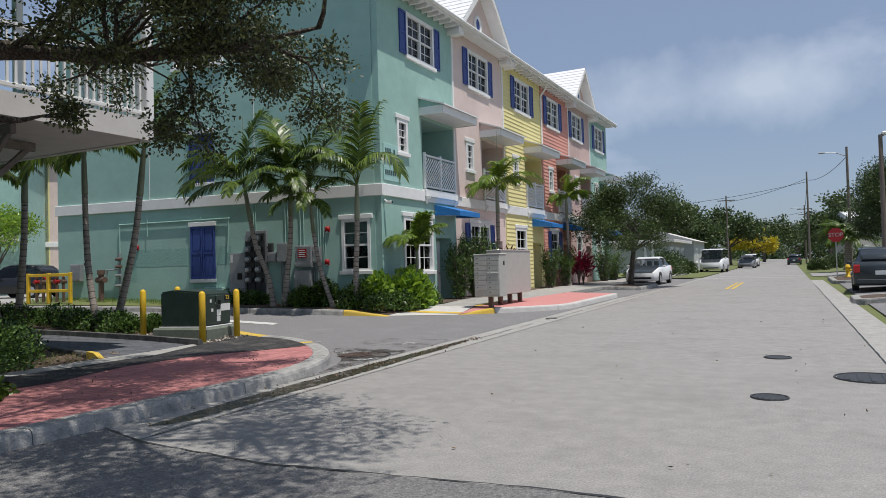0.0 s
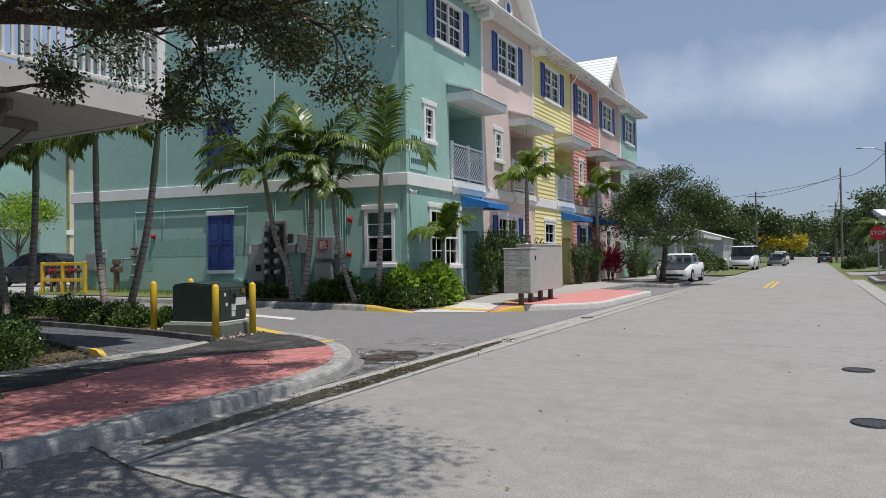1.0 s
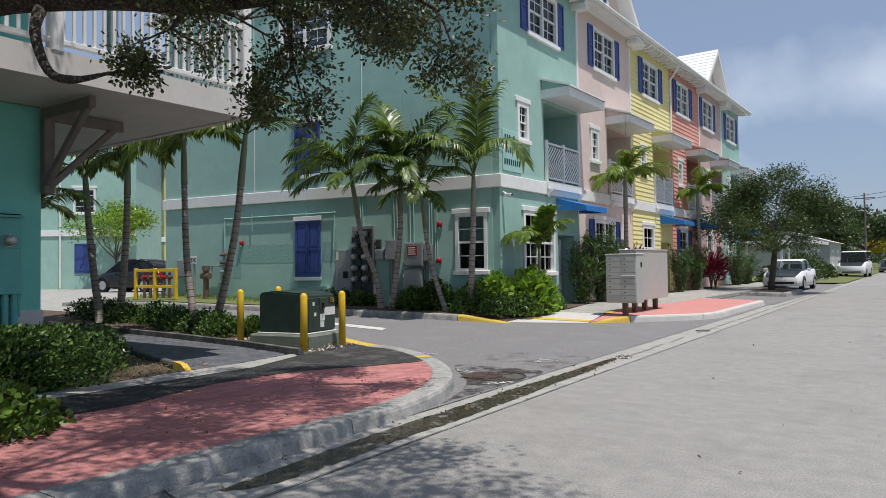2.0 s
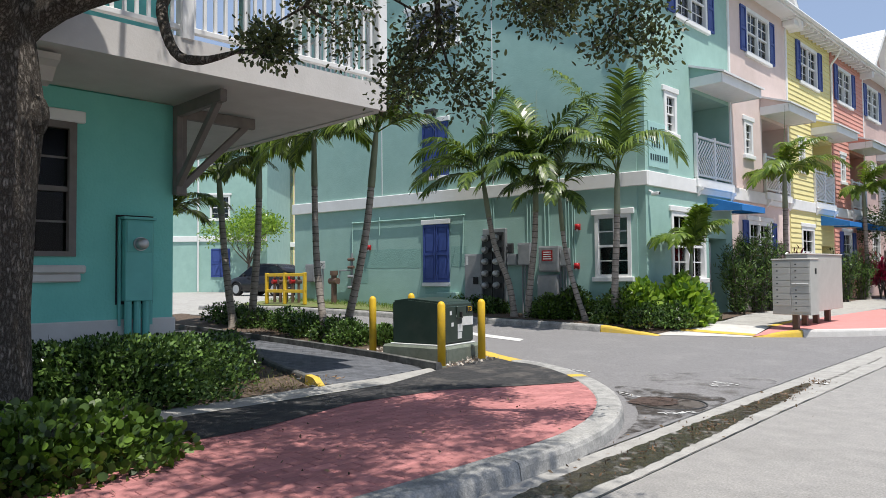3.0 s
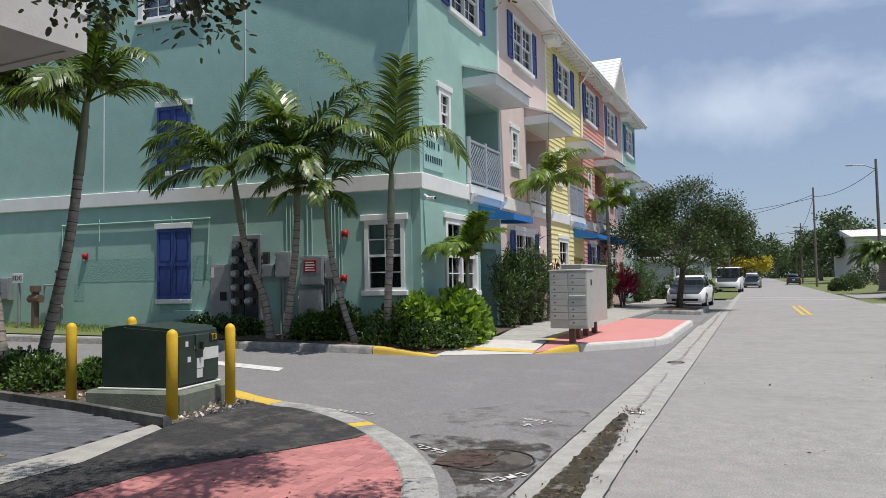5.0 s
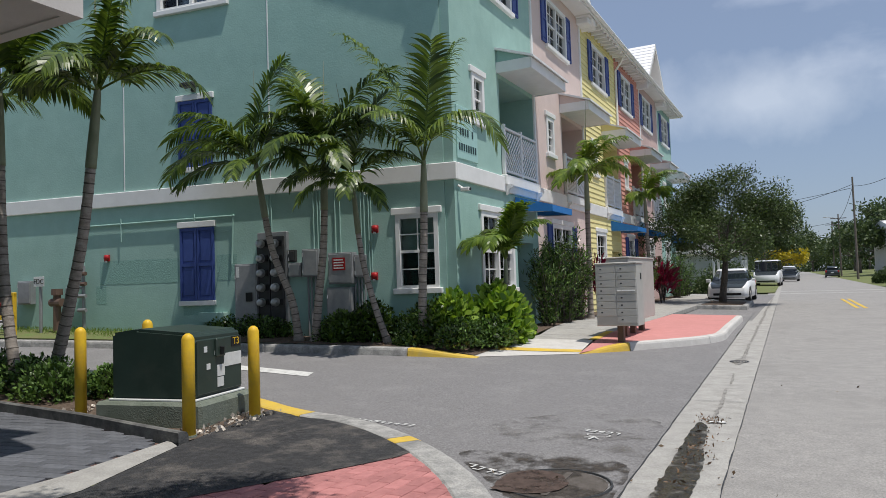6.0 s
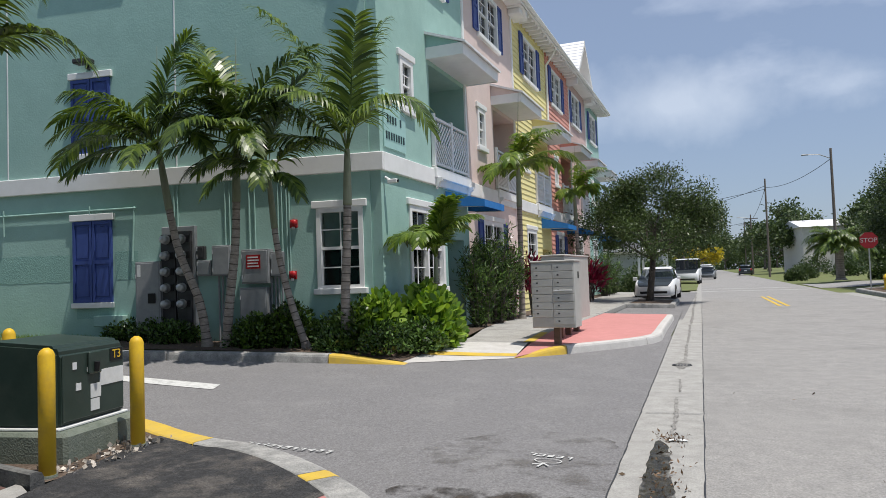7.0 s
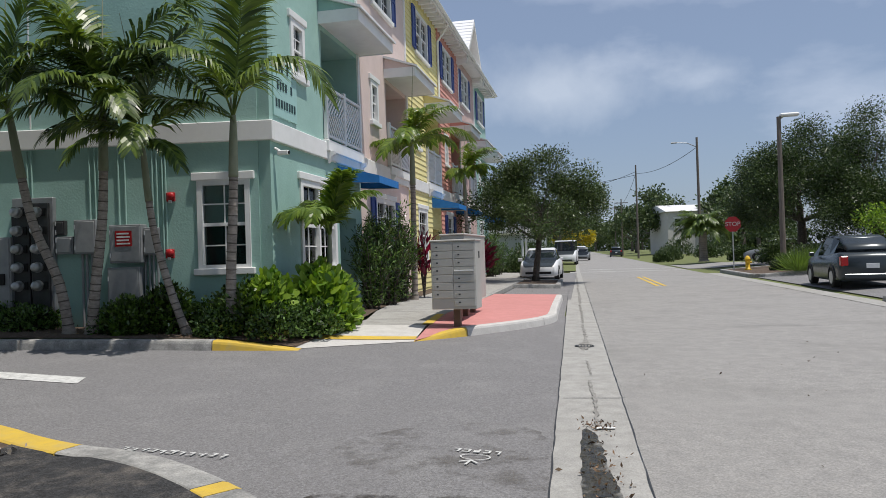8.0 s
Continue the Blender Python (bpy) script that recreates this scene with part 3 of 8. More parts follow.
for i in range(24):
    y0, y1 = 19.9 + i * 1.75, 19.9 + i * 1.75 + 1.735
    bm = B()
    xl0, xl1 = (-9.5 - (y0 - 20.4) * 0.2 if y0 < 24 else -10.3), (-9.5 - (y1 - 20.4) * 0.2 if y1 < 24 else -10.3)
    pts = [(max(xl0, -10.3), y0), (-8.36, y0), (-8.36, y1), (max(xl1, -10.3), y1)]
    if i == 0:
        pts = [(-9.72, 20.66), (-8.36, 20.81), (-8.36, y1), (-9.74, y1)]
    vs = [bm.verts.new((x, y, gz(x, y) + 0.15)) for x, y in pts] + [bm.verts.new((x, y, gz(x, y) + 0.02)) for x, y in pts]
    bm.faces.new(vs[:4])
    for k in range(4):
        bm.faces.new((vs[k], vs[4 + k], vs[4 + (k + 1) % 4], vs[(k + 1) % 4]))
    link("slab", bm, CONCW, walk_slabs)


def ramp_piece(name, left, right, mat, label, category, off=0.0):
    """A strip of the kerb ramp, between two shares of its rise on each side."""
    bm = B()
    lo, hi = ((-10.0, 18.4), (-8.3, 19.62)), ((-9.72, 20.65), (-8.36, 20.8))
    grid = []
    for j in range(9):
        row = []
        for i in range(9):
            u = i / 8
            f0, f1 = left[0] + (right[0] - left[0]) * u, left[1] + (right[1] - left[1]) * u
            f = f0 + (f1 - f0) * j / 8
            x = (lo[0][0] + (hi[0][0] - lo[0][0]) * f) * (1 - u) + (lo[1][0] + (hi[1][0] - lo[1][0]) * f) * u
            y = (lo[0][1] + (hi[0][1] - lo[0][1]) * f) * (1 - u) + (lo[1][1] + (hi[1][1] - lo[1][1]) * f) * u
            row.append(bm.verts.new((x, y, gz(x, y) + 0.01 + 0.14 * f + off)))
        grid.append(row)
    for r0, r1 in zip(grid, grid[1:]):
        for k in range(8):
            bm.faces.new((r0[k], r0[k + 1], r1[k + 1], r1[k]))
    return tagged(link(name, bm, mat), label, category, "", "structure")


ramp_piece("ramp", (0.0, 1.0), (0.0, 1.0), NEWCONC, "pale concrete kerb ramp", "ramp")
ramp_piece("ramp_yellow_line", (0.37, 0.52), (0.1, 0.27), YELK, "yellow painted line across the ramp", "road marking", 0.008)
bm = B()
q = [bm.verts.new((x, y, gz(x, y) + z)) for x, y, z in ((-10.4, 19.4, 0.15), (-11.1, 18.5, 0.148), (-9.9, 18.55, 0.03), (-9.82, 19.5, 0.085), (-9.68, 20.6, 0.152))]
for k in range(1, 4):
    bm.faces.new((q[0], q[k], q[k + 1]))
tagged(link("bed_slope", bm, SOIL), "mulch sloping down to the ramp", "planting bed", "", "structure")
bm = B()
bm.faces.new([bm.verts.new((x, y, gz(x, y) + z)) for x, y, z in ((-8.29, 19.66, 0.022), (-7.62, 20.6, 0.152), (-8.3, 20.82, 0.158))])
tagged(link("red_ramp", bm, REDPAD), "red tinted concrete sloping down to the ramp", "ramp", "", "structure")
sheet("walk_yellow_line", [(-8.46, 20.85), (-8.27, 20.85), (-8.46, 22.9), (-8.62, 22.9)], 0.161, YELK, "yellow painted line beside the red pad", category="road marking")
sheet("red_pad", [(-8.3, 20.82), (-7.62, 20.6), (-7.3, 21.1), (-6.6, 22.3), (-6.35, 23.2), (-6.4, 29.6), (-8.3, 29.6), (-8.46, 23.2)], 0.1545, REDPAD, "red tinted concrete pad under the mailboxes", category="pavement")
sheet("bay_apron", [(-6.9, 19.5), (-5.9, 17), (-6.0, 22), (-6.15, 29.7), (-6.6, 29.7)], 0.002, ASPH, "worn grey asphalt edge beside the gutter", category="driveway")
sheet("tree_planter_soil", [(-8.3, 35.4), (-6.8, 35.6), (-6.8, 39.4), (-8.3, 39.4)], 0.14, SOIL, "bare soil in the street tree planter", category="planting bed")
sheet("parking_bay", [(-8.3, 29.6), (-6.05, 29.6), (-6.35, 52), (-8.4, 52)], 0.005, ASPH, "grey asphalt street parking bay", category="parking lot")
sheet("verge_north", [(-8.4, 52), (-6.45, 54), (-8.0, 120), (-60, 120), (-60, 52)], 0.06, GRASSG, "grass verge with sandy patches", category="lawn")
# east side
sheet("parking_bay_east", [(1.95, 14), (9.0, 14), (9.0, 47), (1.45, 47)], 0.004, ASPH, "grey asphalt parking bays across the street", category="parking lot")
sheet("sidewalk_east", [(5.6, 14), (7.4, 14), (7.0, 56), (5.2, 56)], 0.14, CONCW, "pale sidewalk across the street", category="sidewalk")
sheet("island_bed", [(1.5, 41.2), (5.2, 41.2), (5.2, 48.6), (1.4, 48.6)], 0.13, SOIL, "reddish mulch island by the stop sign", category="planting bed")
sheet("island_bed_south", [(1.6, 25.4), (5.2, 25.4), (5.2, 27.4), (1.6, 27.4)], 0.13, SOIL, "reddish mulch island in the parking row", category="planting bed")
sheet("side_street", [(0.4, 55), (40, 52), (40, 60), (0.2, 64)], 0.004, CONC, "pale concrete side street", category="road")

# kerbs
NEAR = smooth_path([(-5.42, -2), (-5.42, 8.3), (-5.6, 9.8), (-6.25, 11.1), (-7.3, 12.2), (-8.5, 12.95), (-9.4, 13.08), (-10.5, 13.6), (-12.5, 14.2), (-16, 14.75), (-23, 14.5)], 2)
kerb("kerb_near", NEAR, 0.29, 0.14, KERB, "stained grey concrete kerb round the corner", 2.6, paint=((14.95, 15.15), (16.85, 18.3)), cuts=(14.95, 15.15, 16.85, 18.3))
kerb("kerb_north", [(-26.0, 15.95), (-21.8, 16.55), (-17.0, 17.22), (-14.4, 17.6), (-11.05, 18.08)], 0.26, 0.15, KERB, "grey concrete kerb along the planting bed", 3.0)
kerb("kerb_nose", [(-11.04, 18.082), (-9.75, 18.3)], 0.26, 0.15, YELK, "yellow painted kerb end tapering to the driveway", 1.4, lows=((0.15, 1.3),))
kerb("kerb_pad_nose", [(-8.3, 19.61), (-7.55, 20.5)], 0.2, 0.16, YELK, "yellow painted kerb nose of the red pad", 1.3, lows=((1.1, 0.0),))
kerb("kerb_pad", smooth_path([(-7.545, 20.505), (-6.5, 22.1), (-6.12, 23.2), (-6.2, 24.6), (-6.28, 29.5)], 2), 0.3, 0.16, NEWCONC, "pale concrete kerb round the red pad", 2.4)
kerb("kerb_planter", [(-8.5, 35.2), (-6.6, 35.3), (-6.66, 39.6), (-8.5, 39.6)], 0.2, 0.17, KERB, "grey concrete kerb of the tree planter", 2.0)
kerb("kerb_walk_north", [(-8.36, 29.5), (-8.36, 52)], 0.18, 0.16, KERB, "grey concrete sidewalk kerb", 3.0)
kerb("kerb_island", [(5.2, 41.0), (1.8, 41.0), (1.25, 41.6), (1.15, 48.2), (1.6, 48.8), (5.2, 48.8)][::-1], 0.25, 0.15, KERB, "grey concrete kerb of the island", 2.4)
kerb("kerb_island_south", [(5.2, 25.2), (1.7, 25.2), (1.4, 25.5), (1.4, 27.3), (1.7, 27.6), (5.2, 27.6)][::-1], 0.25, 0.15, KERB, "grey concrete kerb of the parking island", 2.4)
kerb("kerb_bed", [(-9.5, 11.55), (-11.3, 11.88), (-13.4, 12.12), (-18, 12.42), (-23, 12.42)], 0.12, 0.24, surf("dark_kerb", (0.12, 0.12, 0.115), (0.06, 0.06, 0.06), 8, 0.9, bump=0.3, stain=(0.3, 0.3, 0.28), stain_amt=0.6, stain_scale=3), "dark weathered concrete bed edging", 2.0)
kerb("kerb_walkway", smooth_path([(-22, 12.0), (-16, 11.45), (-14, 11.02), (-12, 10.1), (-10.4, 9.66), (-10.06, 9.56)], 1), 0.12, 0.2, MATS["dark_kerb"], "dark weathered concrete bed edging", 2.0)
bm = B()
nose = [[bm.verts.new((x + o * 0.24, y + o, gz(x, y) + z)) for o, z in ((-0.05, 0.1), (-0.042, z1), (0.042, z1), (0.058, 0.1))] for x, y, z1 in ((-9.95, 9.552, 0.225), (-9.7, 9.495, 0.215), (-9.45, 9.407, 0.14))]
for r0, r1 in zip(nose, nose[1:]):
    for k in range(3):
        bm.faces.new((r0[k], r0[k + 1], r1[k + 1], r1[k]))
bm.faces.new(nose[-1])
bm.faces.new(nose[0])
tagged(link("kerb_walkway_nose", bm, YELK), "yellow painted sloping end of the bed edging", "kerb", "", "structure")

# road markings, joints, covers
sheet("white_line", [(-14.6, 16.05), (-11.4, 15.66), (-11.55, 16.0), (-14.6, 16.38)], 0.009, WHITEP, "worn white painted line on the driveway", category="road marking")
for i, (ya, yb) in enumerate(((36.0, 44.5),)):
    strip("centre_line", -2.46, -2.33, [ya, yb], 0.006, YELK, "worn yellow painted centre line", "road marking")
    strip("centre_line", -2.2, -2.07, [ya, yb], 0.006, YELK, "worn yellow painted centre line", "road marking")
strip("stop_bar", -5.0, 1.2, [53.2, 53.5], 0.006, WHITEP, "worn white painted bar across the street", "road marking")
strip("stop_bar", -5.0, 1.2, [57.6, 57.9], 0.006, WHITEP, "worn white painted bar across the street", "road marking")


def cover(x, y, r, label, mat=METALD, ribs=5):
    t = thing("manhole_cover", label, "manhole cover", x, y)
    bm = B()
    tube(bm, [(0, 0, -0.02), (0, 0, 0.008)], r, 28)
    part("lid", bm, mat, t)
    bm = B()
    for k in range(ribs):
        o = (k - (ribs - 1) / 2) * r * 0.36
        h = math.sqrt(max(r * r - o * o, 0)) * 0.86
        box(bm, o - r * 0.07, o + r * 0.07, -h, h, 0.008, 0.014)
    part("rib", bm, mat, t)
    bm = B()
    pts = [(math.cos(a) * r * 1.08, math.sin(a) * r * 1.08, 0.006) for a in np.linspace(0, 2 * math.pi, 29)]
    tube(bm, pts, 0.012, 5, cap=False)
    part("rim", bm, METALD, t)
    return t


cover(-0.01, 9.9, 0.16, "small round iron cover in the road")
cover(-0.06, 13.1, 0.16, "small round iron cover in the road")
cover(0.99, 11.5, 0.36, "round iron manhole cover in the road")
cover(-6.15, 11.85, 0.36, "round iron manhole cover in the driveway, silted over", surf("silted_iron", (0.12, 0.105, 0.095), (0.08, 0.07, 0.06), 9, 0.9, bump=0.4), 1)
cover(-5.56, 19.5, 0.13, "small iron cover in the gutter")


def crack(name, pts, w, label, mat=METALD, step=0.16):
    bm = B()
    pts = along(pts, step)
    prev = None
    for i, (x, y) in enumerate(pts):
        ww = w * random.uniform(0.4, 1.3)
        jx, jy = random.uniform(-1, 1) * w * 0.35, random.uniform(-1, 1) * w * 0.35
        q, r = pts[max(i - 1, 0)], pts[min(i + 1, len(pts) - 1)]
        d = Vector((-(r[1] - q[1]), r[0] - q[0], 0)).normalized() * ww / 2
        z = gz(x, y) + 0.0125
        a, b = bm.verts.new((x + jx + d.x, y + jy + d.y, z)), bm.verts.new((x + jx - d.x, y + jy - d.y, z))
        if prev:
            bm.faces.new((prev[0], prev[1], b, a))
        prev = (a, b)
    ob = link(name, bm, mat)
    return tagged(ob, label, "crack", "", "structure")


crack("joint_west", [(GUT_E + sx(6.4), 6.4), (GUT_E, 12), (GUT_E + sx(40), 40)], 0.01, "open joint between road slab and gutter")
crack("joint_gutter", [(GUT_W + sx(9.0), 9.0), (GUT_W, 12), (GUT_W + sx(34), 34)], 0.013, "open joint between gutter and driveway")
crack("joint_east", [(1.25 + sx(7), 7), (1.25, 12), (1.25 + sx(40), 40)], 0.016, "open joint between road slab and gutter")
crack("joint_south", [(-5.5, 6.42), (-4.6, 6.15), (-3.2, 6.0), (-1.2, 6.2), (1.2, 6.25)], 0.03, "ragged seam between asphalt and concrete")
crack("road_crack", [(-2.9, 22.0), (-2.2, 22.2), (-1.5, 22.1)], 0.02, "fine crack in the road slab")
crack("road_crack", [(-2.6, 14.9), (-1.7, 15.3), (-0.9, 15.2)], 0.012, "fine crack in the road slab")
for yj in (15.6, 20.2, 24.8):
    crack("gutter_joint", [(GUT_W + 0.05 + sx(yj), yj), (GUT_E + 0.03 + sx(yj), yj + 0.04)], 0.012, "cross joint in the gutter")


def blob(name, pts, off, mat, label, category):
    ob = sheet(name, [(x + random.uniform(-0.012, 0.012), y + random.uniform(-0.012, 0.012)) for x, y in along(smooth_path(pts + [pts[0]], 2)[:-1], 0.08)], off, mat, label, category=category)
    return ob


blob("gutter_silt", [(GUT_W + w + sx(y), y) for w, y in ((0.28, 6.6), (0.5, 6.8), (0.52, 7.6), (0.48, 8.4), (0.53, 9.3), (0.5, 10.2), (0.5, 10.9), (0.44, 11.7), (0.46, 12.6), (0.38, 13.4), (0.36, 14.1), (0.24, 14.5), (0.2, 13.9), (0.2, 13.0), (0.2, 12.0), (0.16, 11.2), (0.18, 10.3), (0.16, 8.4))], 0.0095, SILT, "dark wet silt and puddle in the gutter", "puddle")
blob("gutter_silt", [(-5.58, 19.0), (-5.42, 19.5), (-5.52, 20.2), (-5.68, 19.7)], 0.0095, MATS["gutter_stain"], "dark silt at the gutter inlet", "puddle")
blob("driveway_silt", [(-5.66, 9.9), (-5.95, 10.8), (-6.4, 11.5), (-7.1, 12.2), (-7.3, 12.55), (-6.7, 12.6), (-6.3, 12.7), (-5.75, 12.6), (-5.7, 11.9), (-5.7, 11.0)], 0.0085, stained("silt_dry", (0.03, 0.026, 0.023), (0.08, 0.068, 0.058), 2.8, 0.44, 0.6), "dark silt washed against the kerb", "dirt")
blob("manhole_silt", [(-6.55, 11.55), (-6.3, 11.5), (-6.1, 11.6), (-6.05, 11.85), (-6.2, 12.1), (-6.45, 12.15), (-6.6, 11.9)], 0.0175, stained("silt_brown", (0.05, 0.034, 0.028), (0.1, 0.07, 0.058), 6.0, 0.34, 0.5), "red-brown silt heaped over the manhole cover", "dirt")
blob("driveway_silt", [(-5.72, 12.8), (-6.6, 12.9), (-7.6, 13.4), (-7.0, 14.4), (-5.8, 14.6)], 0.0075, stained("silt_dust", (0.12, 0.11, 0.1), (0.2, 0.19, 0.18), 2.2, 0.5, 0.75), "thin dirt film on the driveway", "dirt")
for ya, yb, wd in ((14.4, 16.6, 0.035), (17.0, 18.0, 0.03), (19.1, 22.6, 0.05), (22.9, 27.5, 0.045), (28.0, 36.0, 0.06), (36.4, 50.0, 0.07)):
    crack("gutter_dirt", [(-5.33 + sx(ya), ya), (-5.32 + sx((ya + yb) / 2), (ya + yb) / 2), (-5.35 + sx(yb), yb)], wd, "dark dirt line along the gutter", GSTAIN, 0.07)
blob("asphalt_rust", [(-8.7, 11.55), (-8.45, 11.5), (-8.4, 11.75), (-8.62, 11.8)], 0.132, surf("rust_stain", (0.30, 0.11, 0.03), (0.10, 0.06, 0.04), 12, 0.9), "orange rust spot on the asphalt", "stain")


def scrawl(x, y, rz, n, size, label, ring=False):
    """Survey paint that cannot be read: short sprayed strokes, at one place with a ring and an arrow."""
    t = thing("survey_paint", label, "road marking", x, y, rz=rz)
    for k in range(n):
        bm = B()
        o = (k - n / 2) * size * 1.1
        m = Matrix.Translation((o, random.uniform(-0.015, 0.015), 0.012)) @ Matrix.Rotation(random.uniform(-0.2, 0.2), 4, "Z")
        w, h = size * random.uniform(0.3, 0.42), size * random.uniform(0.4, 0.55)
        box(bm, -w, w, -0.008 + h * random.choice((-1, 0, 1)), 0.008 + h * random.choice((0, 1)) * 0.05, 0, 0.003, m=m) if k % 3 == 2 else box(bm, -w, w, h - 0.016, h, 0, 0.003, m=m)
        box(bm, w - 0.016, w, -h, h, 0, 0.0034, m=m)
        if k % 2:
            box(bm, -w, w, -h, -h + 0.016, 0, 0.0032, m=m)
        part("stroke", bm, WHITEP, t)
    if ring:
        bm = B()
        loop = [[bm.verts.new((math.cos(a) * 0.12 * q, -0.14 + math.sin(a) * 0.07 * q, 0.014)) for q in (1.0, 0.9)] for a in np.linspace(0, 2 * math.pi, 24, endpoint=False)]
        for a, b in zip(loop, loop[1:] + loop[:1]):
            bm.faces.new((a[0], b[0], b[1], a[1]))
        part("ring", bm, WHITEP, t)
        bm = B()
        box(bm, -0.009, 0.009, -0.34, -0.22, 0.012, 0.015)
        for q in (-1, 1):
            box(bm, -0.008, 0.008, -0.09, 0.0, 0.012, 0.0154, m=Matrix.Translation((0, -0.23, 0)) @ Matrix.Rotation(q * 0.9, 4, "Z"))
        part("arrow", bm, WHITEP, t)


scrawl(-6.25, 13.6, -12, 5, 0.075, "white survey paint marks with a ring and an arrow", True)
scrawl(-8.6, 13.3, -8, 11, 0.085, "white survey paint marks beside the kerb")
scrawl(-6.75, 12.0, -20, 4, 0.1, "white survey paint marks beside the manhole")
scrawl(-5.8, 11.4, 60, 4, 0.1, "white survey paint marks beside the gutter")
for x, y, rz in ((-5.33, 14.38, 12),):
    t = thing("paper_scrap", "crumpled white paper scrap in the gutter", "litter", x, y, rz=rz)
    bm = B()
    bmesh.ops.create_grid(bm, x_segments=4, y_segments=3, size=0.5)
    for v in bm.verts:
        v.co = Vector((v.co.x * 0.16, v.co.y * 0.045, 0.014 + random.uniform(0, 0.014)))
    part("sheet", bm, LABELW, t)


# ---------------- townhouses ----------------
def window(parent, m, w, h, name="window", grid=True, blind=False, head=True, sill=True, trim=0.09, fm=None, gm=None):
    """A double-hung window in an opening w x h whose lower left corner is m's origin."""
    bm = B()
    d0, d1 = -0.10, 0.035
    for a in ((-trim, 0.03, 0.0402, h - 0.0302), (w - 0.03, w + trim, 0.0402, h - 0.0302)):
        box(bm, a[0], a[1], a[2], a[3], d0, d1, m=m)
    box(bm, -trim, w + trim, h - 0.03, h + trim, d0, d1, m=m)
    box(bm, -trim, w + trim, -0.02, 0.04, d0, d1, m=m)
    box(bm, 0.03, w - 0.03, h * 0.49, h * 0.53, -0.09, -0.015, m=m)
    wd = part(name, bm, fm or WHITE, parent, "double-hung window")
    if head:
        bm = B()
        box(bm, -trim - 0.09, w + trim + 0.09, h + trim, h + trim + 0.14, -0.02, 0.06, 0.012, m=m)
        part("window_head", bm, WHITE, wd)
    if sill:
        bm = B()
        box(bm, -trim - 0.07, w + trim + 0.07, -0.14, -0.02, -0.02, 0.09, 0.012, m=m)
        part("window_sill", bm, WHITE, wd)
    for k, (z0, z1, dd) in enumerate(((0.04, h * 0.49, -0.075), (h * 0.53, h - 0.03, -0.05))):
        bm = B()
        box(bm, 0.03, w - 0.03, z0, z1, dd, dd + 0.008, m=m)
        pane = part("pane", bm, gm or GLASS, wd, "window glass")
        pane.visible_shadow = False
        if grid:
            bm = B()
            n = 2 if w < 1.2 else 4
            for i in range(1, n):
                x = w * i / n
                box(bm, x - 0.012, x + 0.012, z0, z1, dd + 0.01, dd + 0.024, m=m)
            zz = (z0 + z1) / 2
            box(bm, 0.03, w - 0.03, zz - 0.012, zz + 0.012, dd + 0.0105, dd + 0.0235, m=m)
            part("muntin", bm, fm or WHITE, wd)
    if w > 1.2:
        bm = B()
        box(bm, w / 2 - 0.04, w / 2 + 0.04, 0.04, h - 0.03, -0.09, 0.02, m=m)
        part("mullion", bm, WHITE, wd)
    # dark sheet behind the panes stands in for the room's shade
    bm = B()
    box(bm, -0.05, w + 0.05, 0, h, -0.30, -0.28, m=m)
    part("room_shade", bm, DARK, wd, "dark panel for the unlit room behind the glass")
    if blind:
        bm = B()
        box(bm, 0.02, w - 0.02, h * 0.5, h, -0.16, -0.15, m=m)
        part("blind", bm, BLIND, wd, "pale green drawn blind")
    return wd


def shutter(parent, m, w, h, double=False):
    """A panelled shutter: stiles, rails, sunk panels."""
    bm = B()
    cols = 2 if double else 1
    cw = w / cols
    for c in range(cols):
        x0 = c * cw + (0.008 if c else 0)
        x1 = (c + 1) * cw - (0.008 if c == 0 and double else 0)
        s = 0.055
        box(bm, x0, x0 + s, 0, h, 0, 0.045, m=m)
        box(bm, x1 - s, x1, 0, h, 0, 0.045, m=m)
        for z in (0, h * 0.47, h - 0.07):
            box(bm, x0 + s, x1 - s, z, z + 0.075, 0, 0.043, m=m)
        box(bm, x0 + s - 0.002, x1 - s + 0.002, 0.01, h - 0.01, 0, 0.018, m=m)
        for z0, z1 in ((0.12, h * 0.47 - 0.05), (h * 0.47 + 0.125, h - 0.12)):
            box(bm, x0 + s + 0.03, x1 - s - 0.03, z0, z1, 0, 0.03, 0.008, m=m)
    return part("shutter", bm, BLUE, parent, "blue panelled wooden shutter")


